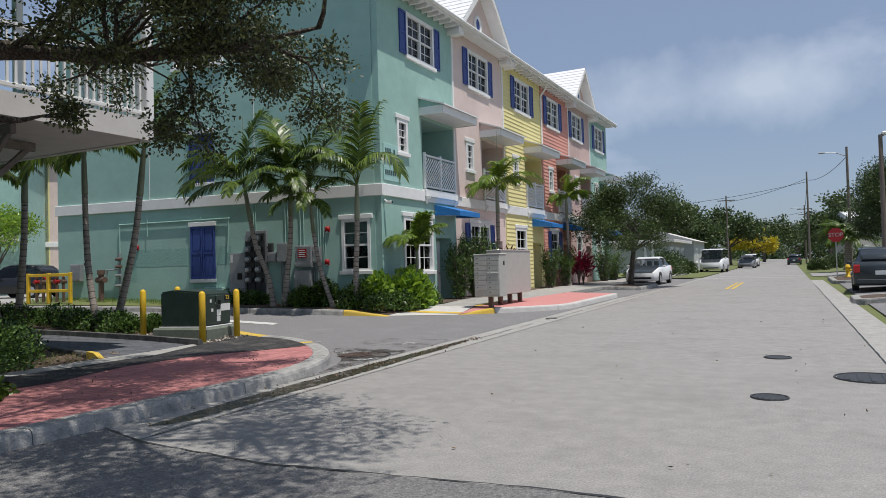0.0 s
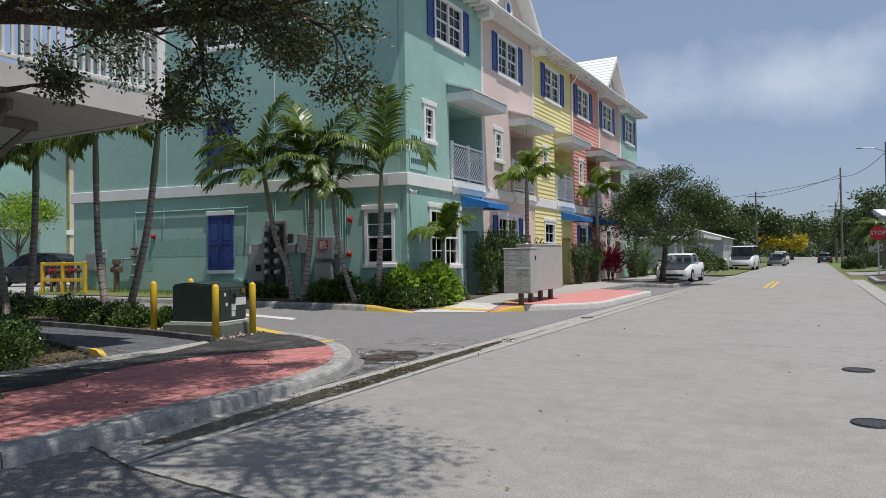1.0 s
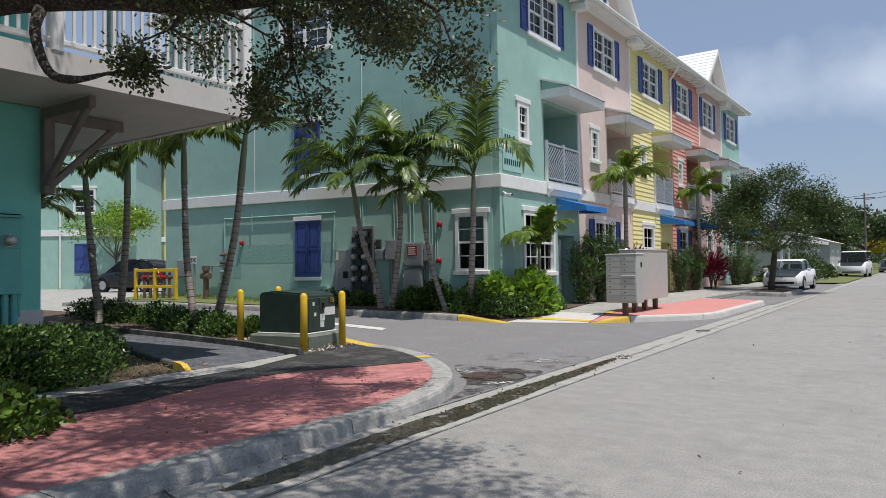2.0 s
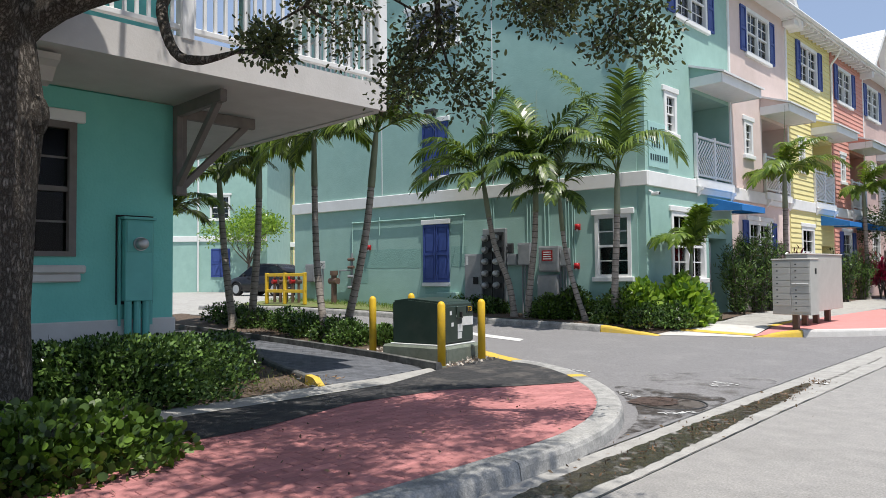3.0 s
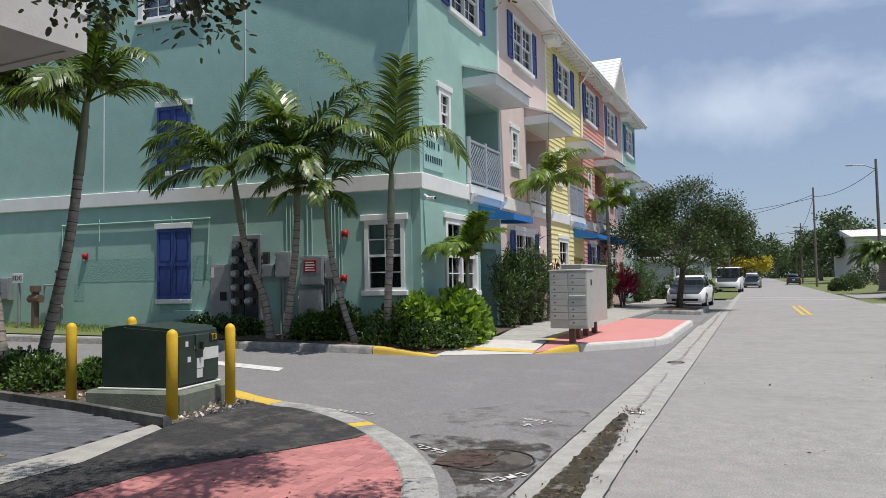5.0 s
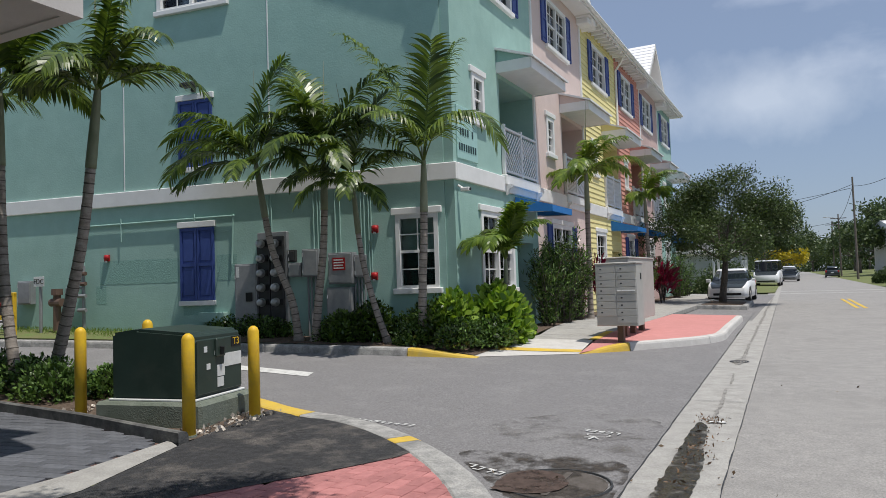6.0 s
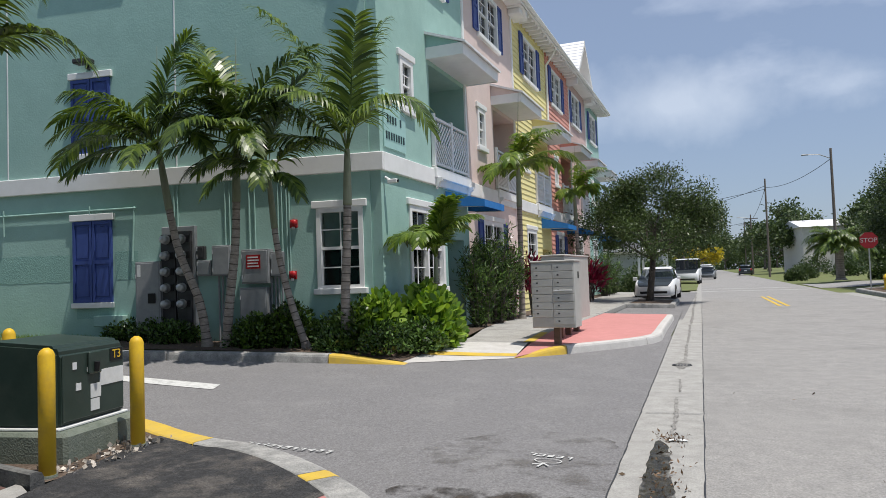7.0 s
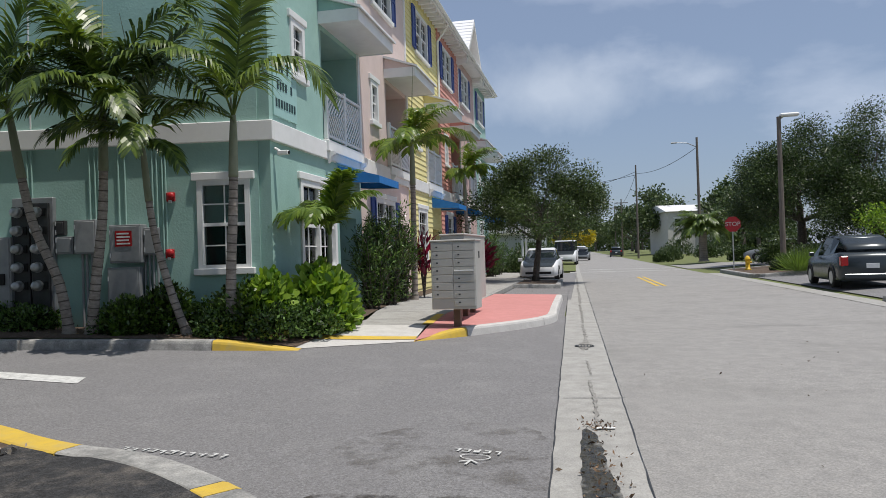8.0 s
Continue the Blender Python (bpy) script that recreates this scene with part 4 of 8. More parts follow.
def lattice(parent, m, w, h):
    """A railing panel with slanting slats in a chevron of two fields."""
    for side in (0, 1):
        n = 7
        cw = w / 2 - 0.05
        x0 = 0.03 + side * (w / 2)
        for q in (0, 1):
            z0, z1 = 0.1 + q * (h - 0.2) / 2, 0.1 + (q + 1) * (h - 0.2) / 2
            sgn = 1 if (side + q) % 2 else -1
            hh, sl = z1 - z0, 0.11
            for k in range(-n, 2 * n):
                c = k * sl * 1.35
                # a slat from the bottom edge to the top edge of its field, cut to the field
                xa, xb = c, c + hh
                za, zb = 0.0, hh
                if xa < 0:
                    za, xa = -xa, 0
                if xb > cw:
                    zb, xb = zb - (xb - cw), cw
                if xb - xa < 0.05:
                    continue
                if sgn < 0:
                    xa, xb = cw - xa, cw - xb
                a, b = Vector((x0 + xa, z0 + za, 0)), Vector((x0 + xb, z0 + zb, 0))
                d = (b - a).normalized()
                nrm = Vector((-d.y, d.x, 0)) * 0.022
                for dz in (0,):
                    vs = [m @ (p + o + Vector((0, 0, zz))) for zz in (-0.012, 0.012) for p, o in ((a, nrm), (b, nrm), (b, -nrm), (a, -nrm))]
                    bm = B()
                    vv = [bm.verts.new(v) for v in vs]
                    for f in ((0, 1, 2, 3), (7, 6, 5, 4), (0, 4, 5, 1), (1, 5, 6, 2), (2, 6, 7, 3), (3, 7, 4, 0)):
                        bm.faces.new([vv[i] for i in f])
                    part("slat", bm, WHITE, parent)


def boards(parent, m, u0, u1, v0, v1, holes, mat, step=0.17):
    bm = B()
    v = v0
    while v < v1 - 0.01:
        t = min(v + step, v1)
        cv = (v + t) / 2
        cuts = sorted((max(h[0], u0), min(h[1], u1)) for h in holes if h[2] < cv < h[3])
        a = u0
        for c0, c1 in cuts + [(u1, u1)]:
            if c0 - a > 0.03:
                vs = [bm.verts.new(m @ Vector(p)) for p in ((a, v, 0.003), (c0, v, 0.003), (c0, v, 0.032), (a, v, 0.032), (a, t, 0.003), (c0, t, 0.003), (c0, t, 0.010), (a, t, 0.010))]
                for f in ((0, 1, 2, 3), (3, 2, 6, 7), (4, 7, 6, 5), (0, 3, 7, 4), (1, 5, 6, 2)):
                    bm.faces.new([vs[i] for i in f])
            a = max(a, c1)
        v = t
    ob = part("siding", bm, mat, parent, "lapped horizontal siding boards")
    ob["kind"] = "stuff"


EAVE, RIDGE, DEPTH = 10.08, 12.9, 12.43
SKEW = math.tan(TURN)
UNITS = [(19.9, 24.87, TEAL, "teal", 22.53), (24.87, 29.54, PINK, "pale pink", 27.12), (29.54, 34.25, YELLOW, "yellow", 31.8), (34.25, 38.6, CORAL, "coral", 36.02), (38.6, 42.65, MAUVE, "dusky pink", 40.15), (42.65, 46.6, TEAL, "teal", 44.7)]
for iu, (ya, yb, mat, hue, c3) in enumerate(UNITS):
    siding = iu in (2, 3)
    gable = iu in (1, 4)
    w = yb - ya
    base = gz(-10.86, ya)
    house = thing("townhouse", f"three-storey {hue} {'sided' if siding else 'stucco'} townhouse with white trim and blue shutters", "townhouse", -10.86, ya, 0, group="row of townhouses")
    M = frame_m((0, 0, 0), (0, 1, 0), (1, 0, 0))
    k = w / 4.8
    gw = (1.28 * k, 2.98 * k, 1.36, 2.98) if iu in (0, 1) else (1.2 * k, 2.35 * k, 1.36, 2.98)
    sw = (1.07, 1.55, 5.08, 6.02)
    tw = (c3 - ya - 0.86, c3 - ya + 0.86, 8.27, 9.58)
    bal = (2.5 * k, w - 0.06, 4.0, 6.35)
    door = (3.3 * k, 4.4 * k, 0.1, 2.45)
    holes = [gw, sw, tw, bal, door]
    bm = B()
    cells(bm, M, 0, w, 0.0, EAVE, holes, 0.22)
    if gable:
        apex = EAVE + w / 2 * 1.0
        vs = [bm.verts.new((xx, yy, zz)) for xx in (0, -0.22) for yy, zz in ((0, EAVE), (w, EAVE), (w / 2, apex))]
        bm.faces.new(vs[:3])
        bm.faces.new(vs[3:])
    part("wall", bm, mat, house, f"{hue} front wall")
    bm = B()
    box(bm, -DEPTH, -DEPTH + 0.22, 0.0 if iu else 0.21 - DEPTH * SKEW, w, 0, EAVE)
    part("wall", bm, mat, house, f"{hue} rear wall")
    if siding:
        boards(house, M, 0.05, w - 0.05, 0.3, EAVE - 0.02, [(h[0] - 0.1, h[1] + 0.1, h[2] - 0.1, h[3] + 0.1) if h is not bal else h for h in holes], mat)
    # band between the storeys, and corner boards
    bm = B()
    box(bm, -0.02, 0.075, 0.0 if iu else 0.022, w, 3.62, 3.98, 0.012)
    part("band", bm, WHITE, house, "white moulded band")
    bm = B()
    box(bm, -0.02, 0.045, w - 0.05, w + 0.05, 4.0, EAVE, 0.008)
    if iu in (0, 1, 3, 4):
        part("corner_board", bm, WHITE, house, "thin white corner board")
    # windows and shutters
    window(house, M @ Matrix.Translation((gw[0], gw[2], 0)), gw[1] - gw[0], gw[3] - gw[2])
    window(house, M @ Matrix.Translation((sw[0], sw[2], 0)), sw[1] - sw[0], sw[3] - sw[2])
    window(house, M @ Matrix.Translation((tw[0], tw[2], 0)), tw[1] - tw[0], tw[3] - tw[2], head=False)
    shutter(house, M @ Matrix.Translation((tw[0] - 0.5, tw[2] - 0.02, 0.005 + 0.03 * siding)), 0.4, tw[3] - tw[2] + 0.08)
    shutter(house, M @ Matrix.Translation((tw[1] + 0.1, tw[2] - 0.02, 0.005 + 0.03 * siding)), 0.4, tw[3] - tw[2] + 0.08)
    if iu in (1, 3):
        shutter(house, M @ Matrix.Translation((gw[0] - 0.5, gw[2], 0.005 + 0.03 * siding)), 0.38, gw[3] - gw[2] + 0.08)
        shutter(house, M @ Matrix.Translation((gw[1] + 0.12, gw[2], 0.005 + 0.03 * siding)), 0.38, gw[3] - gw[2] + 0.08)
    # loggia behind the balcony
    bm = B()
    r = -1.5
    box(bm, r - 0.1, r, bal[0] - 0.1, bal[1] + 0.05, 3.9, 6.5)
    box(bm, r, -0.222, bal[0] - 0.12, bal[0] - 0.004, 3.9, 6.45)
    box(bm, r, -0.222, bal[1] + 0.004, bal[1] + 0.05, 3.9, 6.45)
    box(bm, r, -0.222, bal[0], bal[1], 6.36, 6.46)
    box(bm, r, -0.222, bal[0], bal[1], 3.9, 3.99)
    part("loggia", bm, mat, house, "shaded balcony recess")
    bm = B()
    box(bm, r - 0.004, r + 0.03, bal[0] + 0.5, bal[1] - 0.4, 4.0, 6.1, 0.01)
    part("balcony_door", bm, WHITE, house, "white balcony door in shade")
    bm = B()
    box(bm, -0.2, 0.13, bal[0] - 0.02, bal[1] + 0.04, 3.79, 4.03, 0.012)
    slab = part("balcony", bm, WHITE, house, "white balcony with slatted railing")
    for uu in (bal[0] + 0.05, bal[1] - 0.15):
        bm = B()
        prof = [(0.07, 3.79), (0.22, 3.79), (0.21, 3.72), (0.15, 3.68), (0.13, 3.6), (0.07, 3.54)]
        lo = [bm.verts.new((x, uu, z)) for x, z in prof]
        hi = [bm.verts.new((x, uu + 0.1, z)) for x, z in prof]
        bm.faces.new(lo)
        bm.faces.new(hi[::-1])
        for i in range(6):
            bm.faces.new((lo[i], lo[(i + 1) % 6], hi[(i + 1) % 6], hi[i]))
        part("bracket", bm, WHITE, slab)
    bw = bal[1] - bal[0]
    RM = M @ Matrix.Translation((bal[0] + 0.02, 4.05, 0.05))
    lattice(slab, RM, bw - 0.04, 1.13)
    for z0, z1, hw in ((1.08, 1.14, 0.035), (0.05, 0.11, 0.03)):
        bm = B()
        box(bm, 0, bw - 0.04, z0, z1, -hw, hw, 0.008, m=RM)
        part("rail", bm, WHITE, slab)
    for uu in (0.0, (bw - 0.1) / 2, bw - 0.1):
        bm = B()
        box(bm, uu - 0.005, uu + 0.085, 0, 1.2, -0.045, 0.045, 0.01, m=RM)
        part("post", bm, WHITE, slab)
    # little roof over the balcony
    c0, c1, pr = bal[0] - 0.1, bal[1] + 0.14, 0.86
    bm = B()
    box(bm, 0.0, pr, c0, c1, 6.46, 6.50)
    can = part("canopy", bm, WHITE, house, "white canopy over the balcony with a flat soffit")
    bm = B()
    box(bm, pr, pr + 0.03, c0 - 0.02, c1 + 0.02, 6.44, 6.70, 0.008)
    box(bm, 0.0, pr, c0 - 0.03, c0, 6.44, 6.70)
    box(bm, 0.0, pr, c1, c1 + 0.03, 6.44, 6.70)
    part("fascia", bm, WHITE, can)
    bm = B()
    vs = [bm.verts.new(p) for p in ((0, c0 - 0.08, 7.06), (pr + 0.1, c0 - 0.08, 6.73), (pr + 0.1, c1 + 0.08, 6.73), (0, c1 + 0.08, 7.06), (0, c0 - 0.08, 7.00), (pr + 0.1, c0 - 0.08, 6.68), (pr + 0.1, c1 + 0.08, 6.68), (0, c1 + 0.08, 7.00))]
    for f in ((0, 1, 2, 3), (7, 6, 5, 4), (0, 4, 5, 1), (1, 5, 6, 2), (2, 6, 7, 3), (3, 7, 4, 0)):
        bm.faces.new([vs[i] for i in f])
    part("canopy_roof", bm, ROOF, can, "thin white metal roof")
    bm = B()
    vs = [bm.verts.new(p) for p in ((0.0, c0, 6.70), (pr, c0, 6.70), (0.0, c0, 7.02), (0.0, c0 + 0.05, 6.70), (pr, c0 + 0.05, 6.70), (0.0, c0 + 0.05, 7.02))]
    bm.faces.new(vs[:3])
    bm.faces.new(vs[3:])
    part("canopy_cheek", bm, mat, can)
    # entrance door and awning
    bm = B()
    d = door
    box(bm, -0.5, -0.222, d[0] - 0.06, d[0] - 0.003, 0, 2.5)
    box(bm, -0.5, -0.222, d[1] + 0.003, d[1] + 0.06, 0, 2.5)
    box(bm, -0.6, -0.5, d[0] - 0.06, d[1] + 0.06, 0, 2.5)
    box(bm, -0.5, -0.222, d[0], d[1], 2.453, 2.52)
    part("door_recess", bm, mat, house)
    bm = B()
    box(bm, -0.48, -0.43, d[0] + 0.07, d[1] - 0.07, base + 0.16, 2.36, 0.006)
    for z0, z1 in ((0.5, 1.15), (1.3, 2.2)):
        for u0, u1 in ((d[0] + 0.17, (d[0] + d[1]) / 2 - 0.05), ((d[0] + d[1]) / 2 + 0.05, d[1] - 0.17)):
            box(bm, -0.44, -0.415, u0, u1, z0, z1, 0.01)
    dr = part("door", bm, WHITE, house, "white panelled front door")
    bm = B()
    tube(bm, [(-0.42, d[1] - 0.16, 1.25), (-0.36, d[1] - 0.16, 1.25)], 0.03, 10)
    part("handle", bm, GALV, dr, "metal door knob")
    if iu in (2, 4):
        bm = B()
        tube(bm, [(0.06 * 0 - 0.40, (d[0] + d[1]) / 2 + 0.2 * math.cos(a), 1.95 + 0.2 * math.sin(a)) for a in np.linspace(0, 2 * math.pi, 15)], 0.06, 6, cap=False)
        part("wreath", bm, METALD, dr, "dark round door wreath")
    a0, a1 = d[0] - 0.1, w - 0.08
    if iu in (0, 2, 3, 5):
        bm = B()
        vs = [bm.verts.new(p) for p in ((0.03, a0, 3.56), (0.98, a0, 3.3), (0.98, a1, 3.3), (0.03, a1, 3.56), (0.03, a0, 3.2), (0.98, a0, 3.14), (0.98, a1, 3.14), (0.03, a1, 3.2))]
        for f in ((0, 1, 2, 3), (0, 4, 5, 1), (1, 5, 6, 2), (2, 6, 7, 3)):
            bm.faces.new([vs[i] for i in f])
        bmesh.ops.recalc_face_normals(bm, faces=bm.faces)
        bm.normal_update()
        bmesh.ops.solidify(bm, geom=bm.faces[:], thickness=0.012)
        aw = part("awning", bm, AWN, house, "blue fabric door awning")
        for uu in (a0 + 0.02, a1 - 0.02):
            bm = B()
            tube(bm, [(0.03, uu, 3.18), (0.95, uu, 3.15)], 0.012, 6)
            part("awning_rod", bm, GALV, aw)
    # roof, with stepped tile courses on the street side
    bm = B()
    oh = 0.55
    n = 26
    y0r, y1r = (-0.45 if iu == 0 else 0.0), (w + (0.45 if iu == 5 else 0.0))
    slope = (RIDGE - EAVE) / (DEPTH / 2)
    for i in range(n):
        x0, x1 = oh - (DEPTH / 2 + oh) * i / n, oh - (DEPTH / 2 + oh) * (i + 1) / n
        z0, z1 = EAVE + 0.12 + (oh - x0) * slope, EAVE + 0.12 + (oh - x1) * slope
        ya0, ya1 = (y0r + x0 * SKEW, y0r + x1 * SKEW) if iu == 0 else (y0r, y0r)
        vs = [bm.verts.new(p) for p in ((x0, ya0, z0 + 0.03), (x0, y1r, z0 + 0.03), (x1, y1r, z1), (x1, ya1, z1), (x0, ya0, z0 - 0.06), (x0, y1r, z0 - 0.06))]
        bm.faces.new(vs[:4])
        bm.faces.new((vs[4], vs[5], vs[1], vs[0]))
    ya0, ya1 = (y0r - DEPTH / 2 * SKEW, y0r - (DEPTH + 0.5) * SKEW) if iu == 0 else (y0r, y0r)
    vs = [bm.verts.new(p) for p in ((-DEPTH / 2, ya0, RIDGE + 0.35), (-DEPTH / 2, y1r, RIDGE + 0.35), (-DEPTH - 0.5, y1r, EAVE), (-DEPTH - 0.5, ya1, EAVE))]
    bm.faces.new(vs)
    roof = part("roof", bm, ROOF, house, "white flat-tiled roof")
    bm = B()
    box(bm, 0.0, oh - 0.03, y0r, y1r, EAVE - 0.03, EAVE + 0.0)
    box(bm, oh - 0.03, oh, y0r, y1r, EAVE - 0.08, EAVE + 0.12)
    part("soffit", bm, WHITE, roof, "white boarded soffit and fascia")
    if not gable:
        for i in range(int(w / 0.42)):
            bm = B()
            u = 0.2 + i * 0.42
            box(bm, 0.03, oh - 0.08, u, u + 0.09, EAVE - 0.16, EAVE - 0.032, 0.01)
            part("rafter_tail", bm, WHITE, roof)
    bm = B()
    tube(bm, [(oh + 0.05, y0r, EAVE + 0.05), (oh + 0.05, y1r, EAVE + 0.05)], 0.065, 8)
    part("gutter", bm, WHITE, roof)
    if gable:
        apex = EAVE + w / 2 * 1.0
        bm = B()
        for s in (-1, 1):
            for i in range(12):
                t0, t1 = i / 12, (i + 1) / 12
                hw = w / 2 + 0.35
                ua, ub = w / 2 + s * hw * (1 - t0), w / 2 + s * hw * (1 - t1)
                za, zb = apex + 0.2 - hw * (1 - t0), apex + 0.2 - hw * (1 - t1)
                xb = -6.0
                vs = [bm.verts.new(p) for p in ((0.5, ua, za + 0.03), (0.5, ub, zb), (xb, ub, zb), (xb, ua, za + 0.03), (0.5, ua, za), (xb, ua, za))]
                bm.faces.new(vs[:4])
                bm.faces.new((vs[4], vs[0], vs[3], vs[5]))
        bmesh.ops.remove_doubles(bm, verts=bm.verts, dist=0.001)
        gr = part("gable_roof", bm, ROOF, house, "white tiled cross gable")
        for s in (-1, 1):
            bm = B()
            hw = w / 2 + 0.33
            a, b = Vector((0.46, w / 2 + s * hw, apex + 0.1 - hw)), Vector((0.46, w / 2, apex + 0.1))
            vs = []
            for xx in (0.0, 0.5):
                for p in (a, b):
                    for dz in (-0.16, 0.06):
                        vs.append(bm.verts.new((xx, p.y, p.z + dz)))
            for f in ((0, 1, 3, 2), (4, 6, 7, 5), (0, 4, 5, 1), (2, 3, 7, 6), (0, 2, 6, 4), (1, 5, 7, 3)):
                bm.faces.new([vs[i] for i in f])
            part("bargeboard", bm, WHITE, gr)
            bm = B()
            uu = w / 2 + s * (hw - 0.3)
            box(bm, 0.0, 0.5, uu - 0.35, uu + 0.35, EAVE - 0.1, EAVE + 0.12, 0.015)
            box(bm, 0.0, 0.42, uu - 0.28, uu + 0.28, EAVE - 0.3, EAVE - 0.1, 0.03)
            part("eave_return", bm, WHITE, gr)
        bm = B()
        ring = [(0.03, w / 2 + 0.26 * math.cos(a), 10.82 + 0.34 * math.sin(a)) for a in np.linspace(0, 2 * math.pi, 25)]
        tube(bm, ring, 0.06, 6, cap=False)
        ow = part("oval_window", bm, WHITE, house, "white framed oval window")
        bm = B()
        bm.faces.new([bm.verts.new((0.03, y, z)) for _, y, z in ring[:-1]])
        part("oval_panel", bm, BLUE, ow, "blue oval panel")
    if iu in (2,):
        bm = B()
        tube(bm, [(oh + 0.02, w - 0.3, EAVE - 0.02), (0.3, w - 0.1, EAVE - 0.35), (0.07, w - 0.02, EAVE - 0.6), (0.07, w - 0.02, 7.0)], 0.045, 8)
        part("downpipe", bm, WHITE, house, "white downpipe")
    if iu == 0:
        first_house = house
    if iu == 5:
        bm = B()
        cells(bm, frame_m((-DEPTH, w, 0), (-1, 0, 0), (0, 1, 0)) @ Matrix.Translation((-DEPTH, 0, 0)), 0.02, DEPTH - 0.02, 0, EAVE, [], 0.2)
        part("wall", bm, mat, house, "teal far end wall")

# end wall of the first townhouse, seen from the driveway
ER = Matrix.Rotation(TURN, 4, "Z")
E1 = ER @ frame_m((0, 0, 0), (1, 0, 0), (0, -1, 0))
ELEN = 12.55
ew = (-1.27, -0.44, 1.43, 2.9)
tw3 = (-7.35, -5.55, 8.3, 9.45)
bm = B()
cells(bm, E1, -ELEN, -0.222, 0, EAVE, [ew, tw3], 0.2)
vs = [bm.verts.new(ER @ Vector((x, yy, z))) for yy in (0.0, 0.2) for x, z in ((0, EAVE), (-ELEN / 2, RIDGE + 0.2), (-ELEN, EAVE))]
bm.faces.new(vs[:3])
bm.faces.new(vs[3:])
part("wall", bm, TEAL, first_house, "weathered teal stucco end wall")
bm = B()
box(bm, -ELEN - 0.07, 0.075, -0.075, 0.02, 3.625, 3.975, 0.012, m=ER)
part("band", bm, WHITE, first_house, "white moulded band")
window(first_house, E1 @ Matrix.Translation((ew[0], ew[2], 0)), ew[1] - ew[0], ew[3] - ew[2], blind=True, trim=0.06)
window(first_house, E1 @ Matrix.Translation((tw3[0], tw3[2], 0)), tw3[1] - tw3[0], tw3[3] - tw3[2])
for z0, z1 in ((1.28, 2.98), (4.42, 6.0)):
    shutter(first_house, E1 @ Matrix.Translation((-6.85, z0, 0.004)), 0.95, z1 - z0, True)
    bm = B()
    box(bm, -6.91, -5.84, -0.07, -0.0, z1 + 0.01, z1 + 0.15, 0.01, m=ER)
    part("window_head", bm, WHITE, first_house)
    bm = B()
    box(bm, -6.88, -5.87, -0.08, -0.0, z0 - 0.12, z0 - 0.01, 0.01, m=ER)
    part("window_sill", bm, WHITE, first_house)
for xx in (-8.5, -4.36):
    bm = B()
    box(bm, xx - 0.012, xx + 0.012, -0.012, 0.0, 4.0, EAVE, m=ER)
    part("control_joint", bm, WHITE, first_house, "thin white control joint")
# patches of a darker teal, with uneven edges
for x0, x1, z0, z1 in ((-9.3, -6.92, 1.72, 2.3), (-5.84, -5.3, 1.74, 2.32), (-9.42, -9.1, 1.26, 1.7), (-6.8, -5.95, 0.94, 1.15)):
    bm = B()
    n = 14
    lo = [(x0 + (x1 - x0) * i / n, z0 + random.uniform(-0.015, 0.015)) for i in range(n + 1)]
    hi = [(x1 - (x1 - x0) * i / n, z1 + random.uniform(-0.015, 0.015)) for i in range(n + 1)]
    bm.faces.new([bm.verts.new(E1 @ Vector((u, v, 0.004))) for u, v in lo + hi])
    part("paint_patch", bm, MATS["teal_darker"], first_house, "darker teal patch on the wall")

# signboard with raised characters that stand as bars
sign = thing("address_sign", "pale teal signboard with three rows of dark lettering", "sign", -10.86, 20.05, 4.1)
bm = B()
box(bm, 0.0, 0.03, 0.0, 1.02, 0.0, 1.12, 0.006)
part("board", bm, surf("sign_teal", (0.36, 0.57, 0.54), (0.33, 0.53, 0.5), 4, 0.6), sign)
for row, (n, u0, du) in enumerate(((7, 0.1, 0.118), (6, 0.14, 0.118), (8, 0.07, 0.113))):
    for k in range(n):
        if (row, k) in ((0, 3), (0, 5), (1, 4)):
            continue
        bm = B()
        z = 0.83 - row * 0.33
        box(bm, 0.03, 0.04, u0 + k * du, u0 + k * du + 0.06, z, z + 0.15)
        part("bar", bm, LETTER, sign)
cam_w = thing("security_camera", "small white wall camera under the band", "camera", -10.83, 20.02, 3.42)
bm = B()
tube(bm, [(0, 0, 0.08), (0.1, 0.0, 0.02)], 0.025, 8)
box(bm, 0.06, 0.26, -0.04, 0.05, -0.05, 0.03, 0.012)
part("housing", bm, WHITE, cam_w)
bm = B()
tube(bm, [(0.26, 0.005, -0.01), (0.28, 0.005, -0.012)], 0.03, 10)
part("lens", bm, BLACK, cam_w)


# ---------------- things on the end wall ----------------
DEG = 8.0


def wall_thing(name, label, category, s, z, off=0.0):
    x, y = end_wall(s, off)
    return thing(name, label, category, x, y, z, DEG)


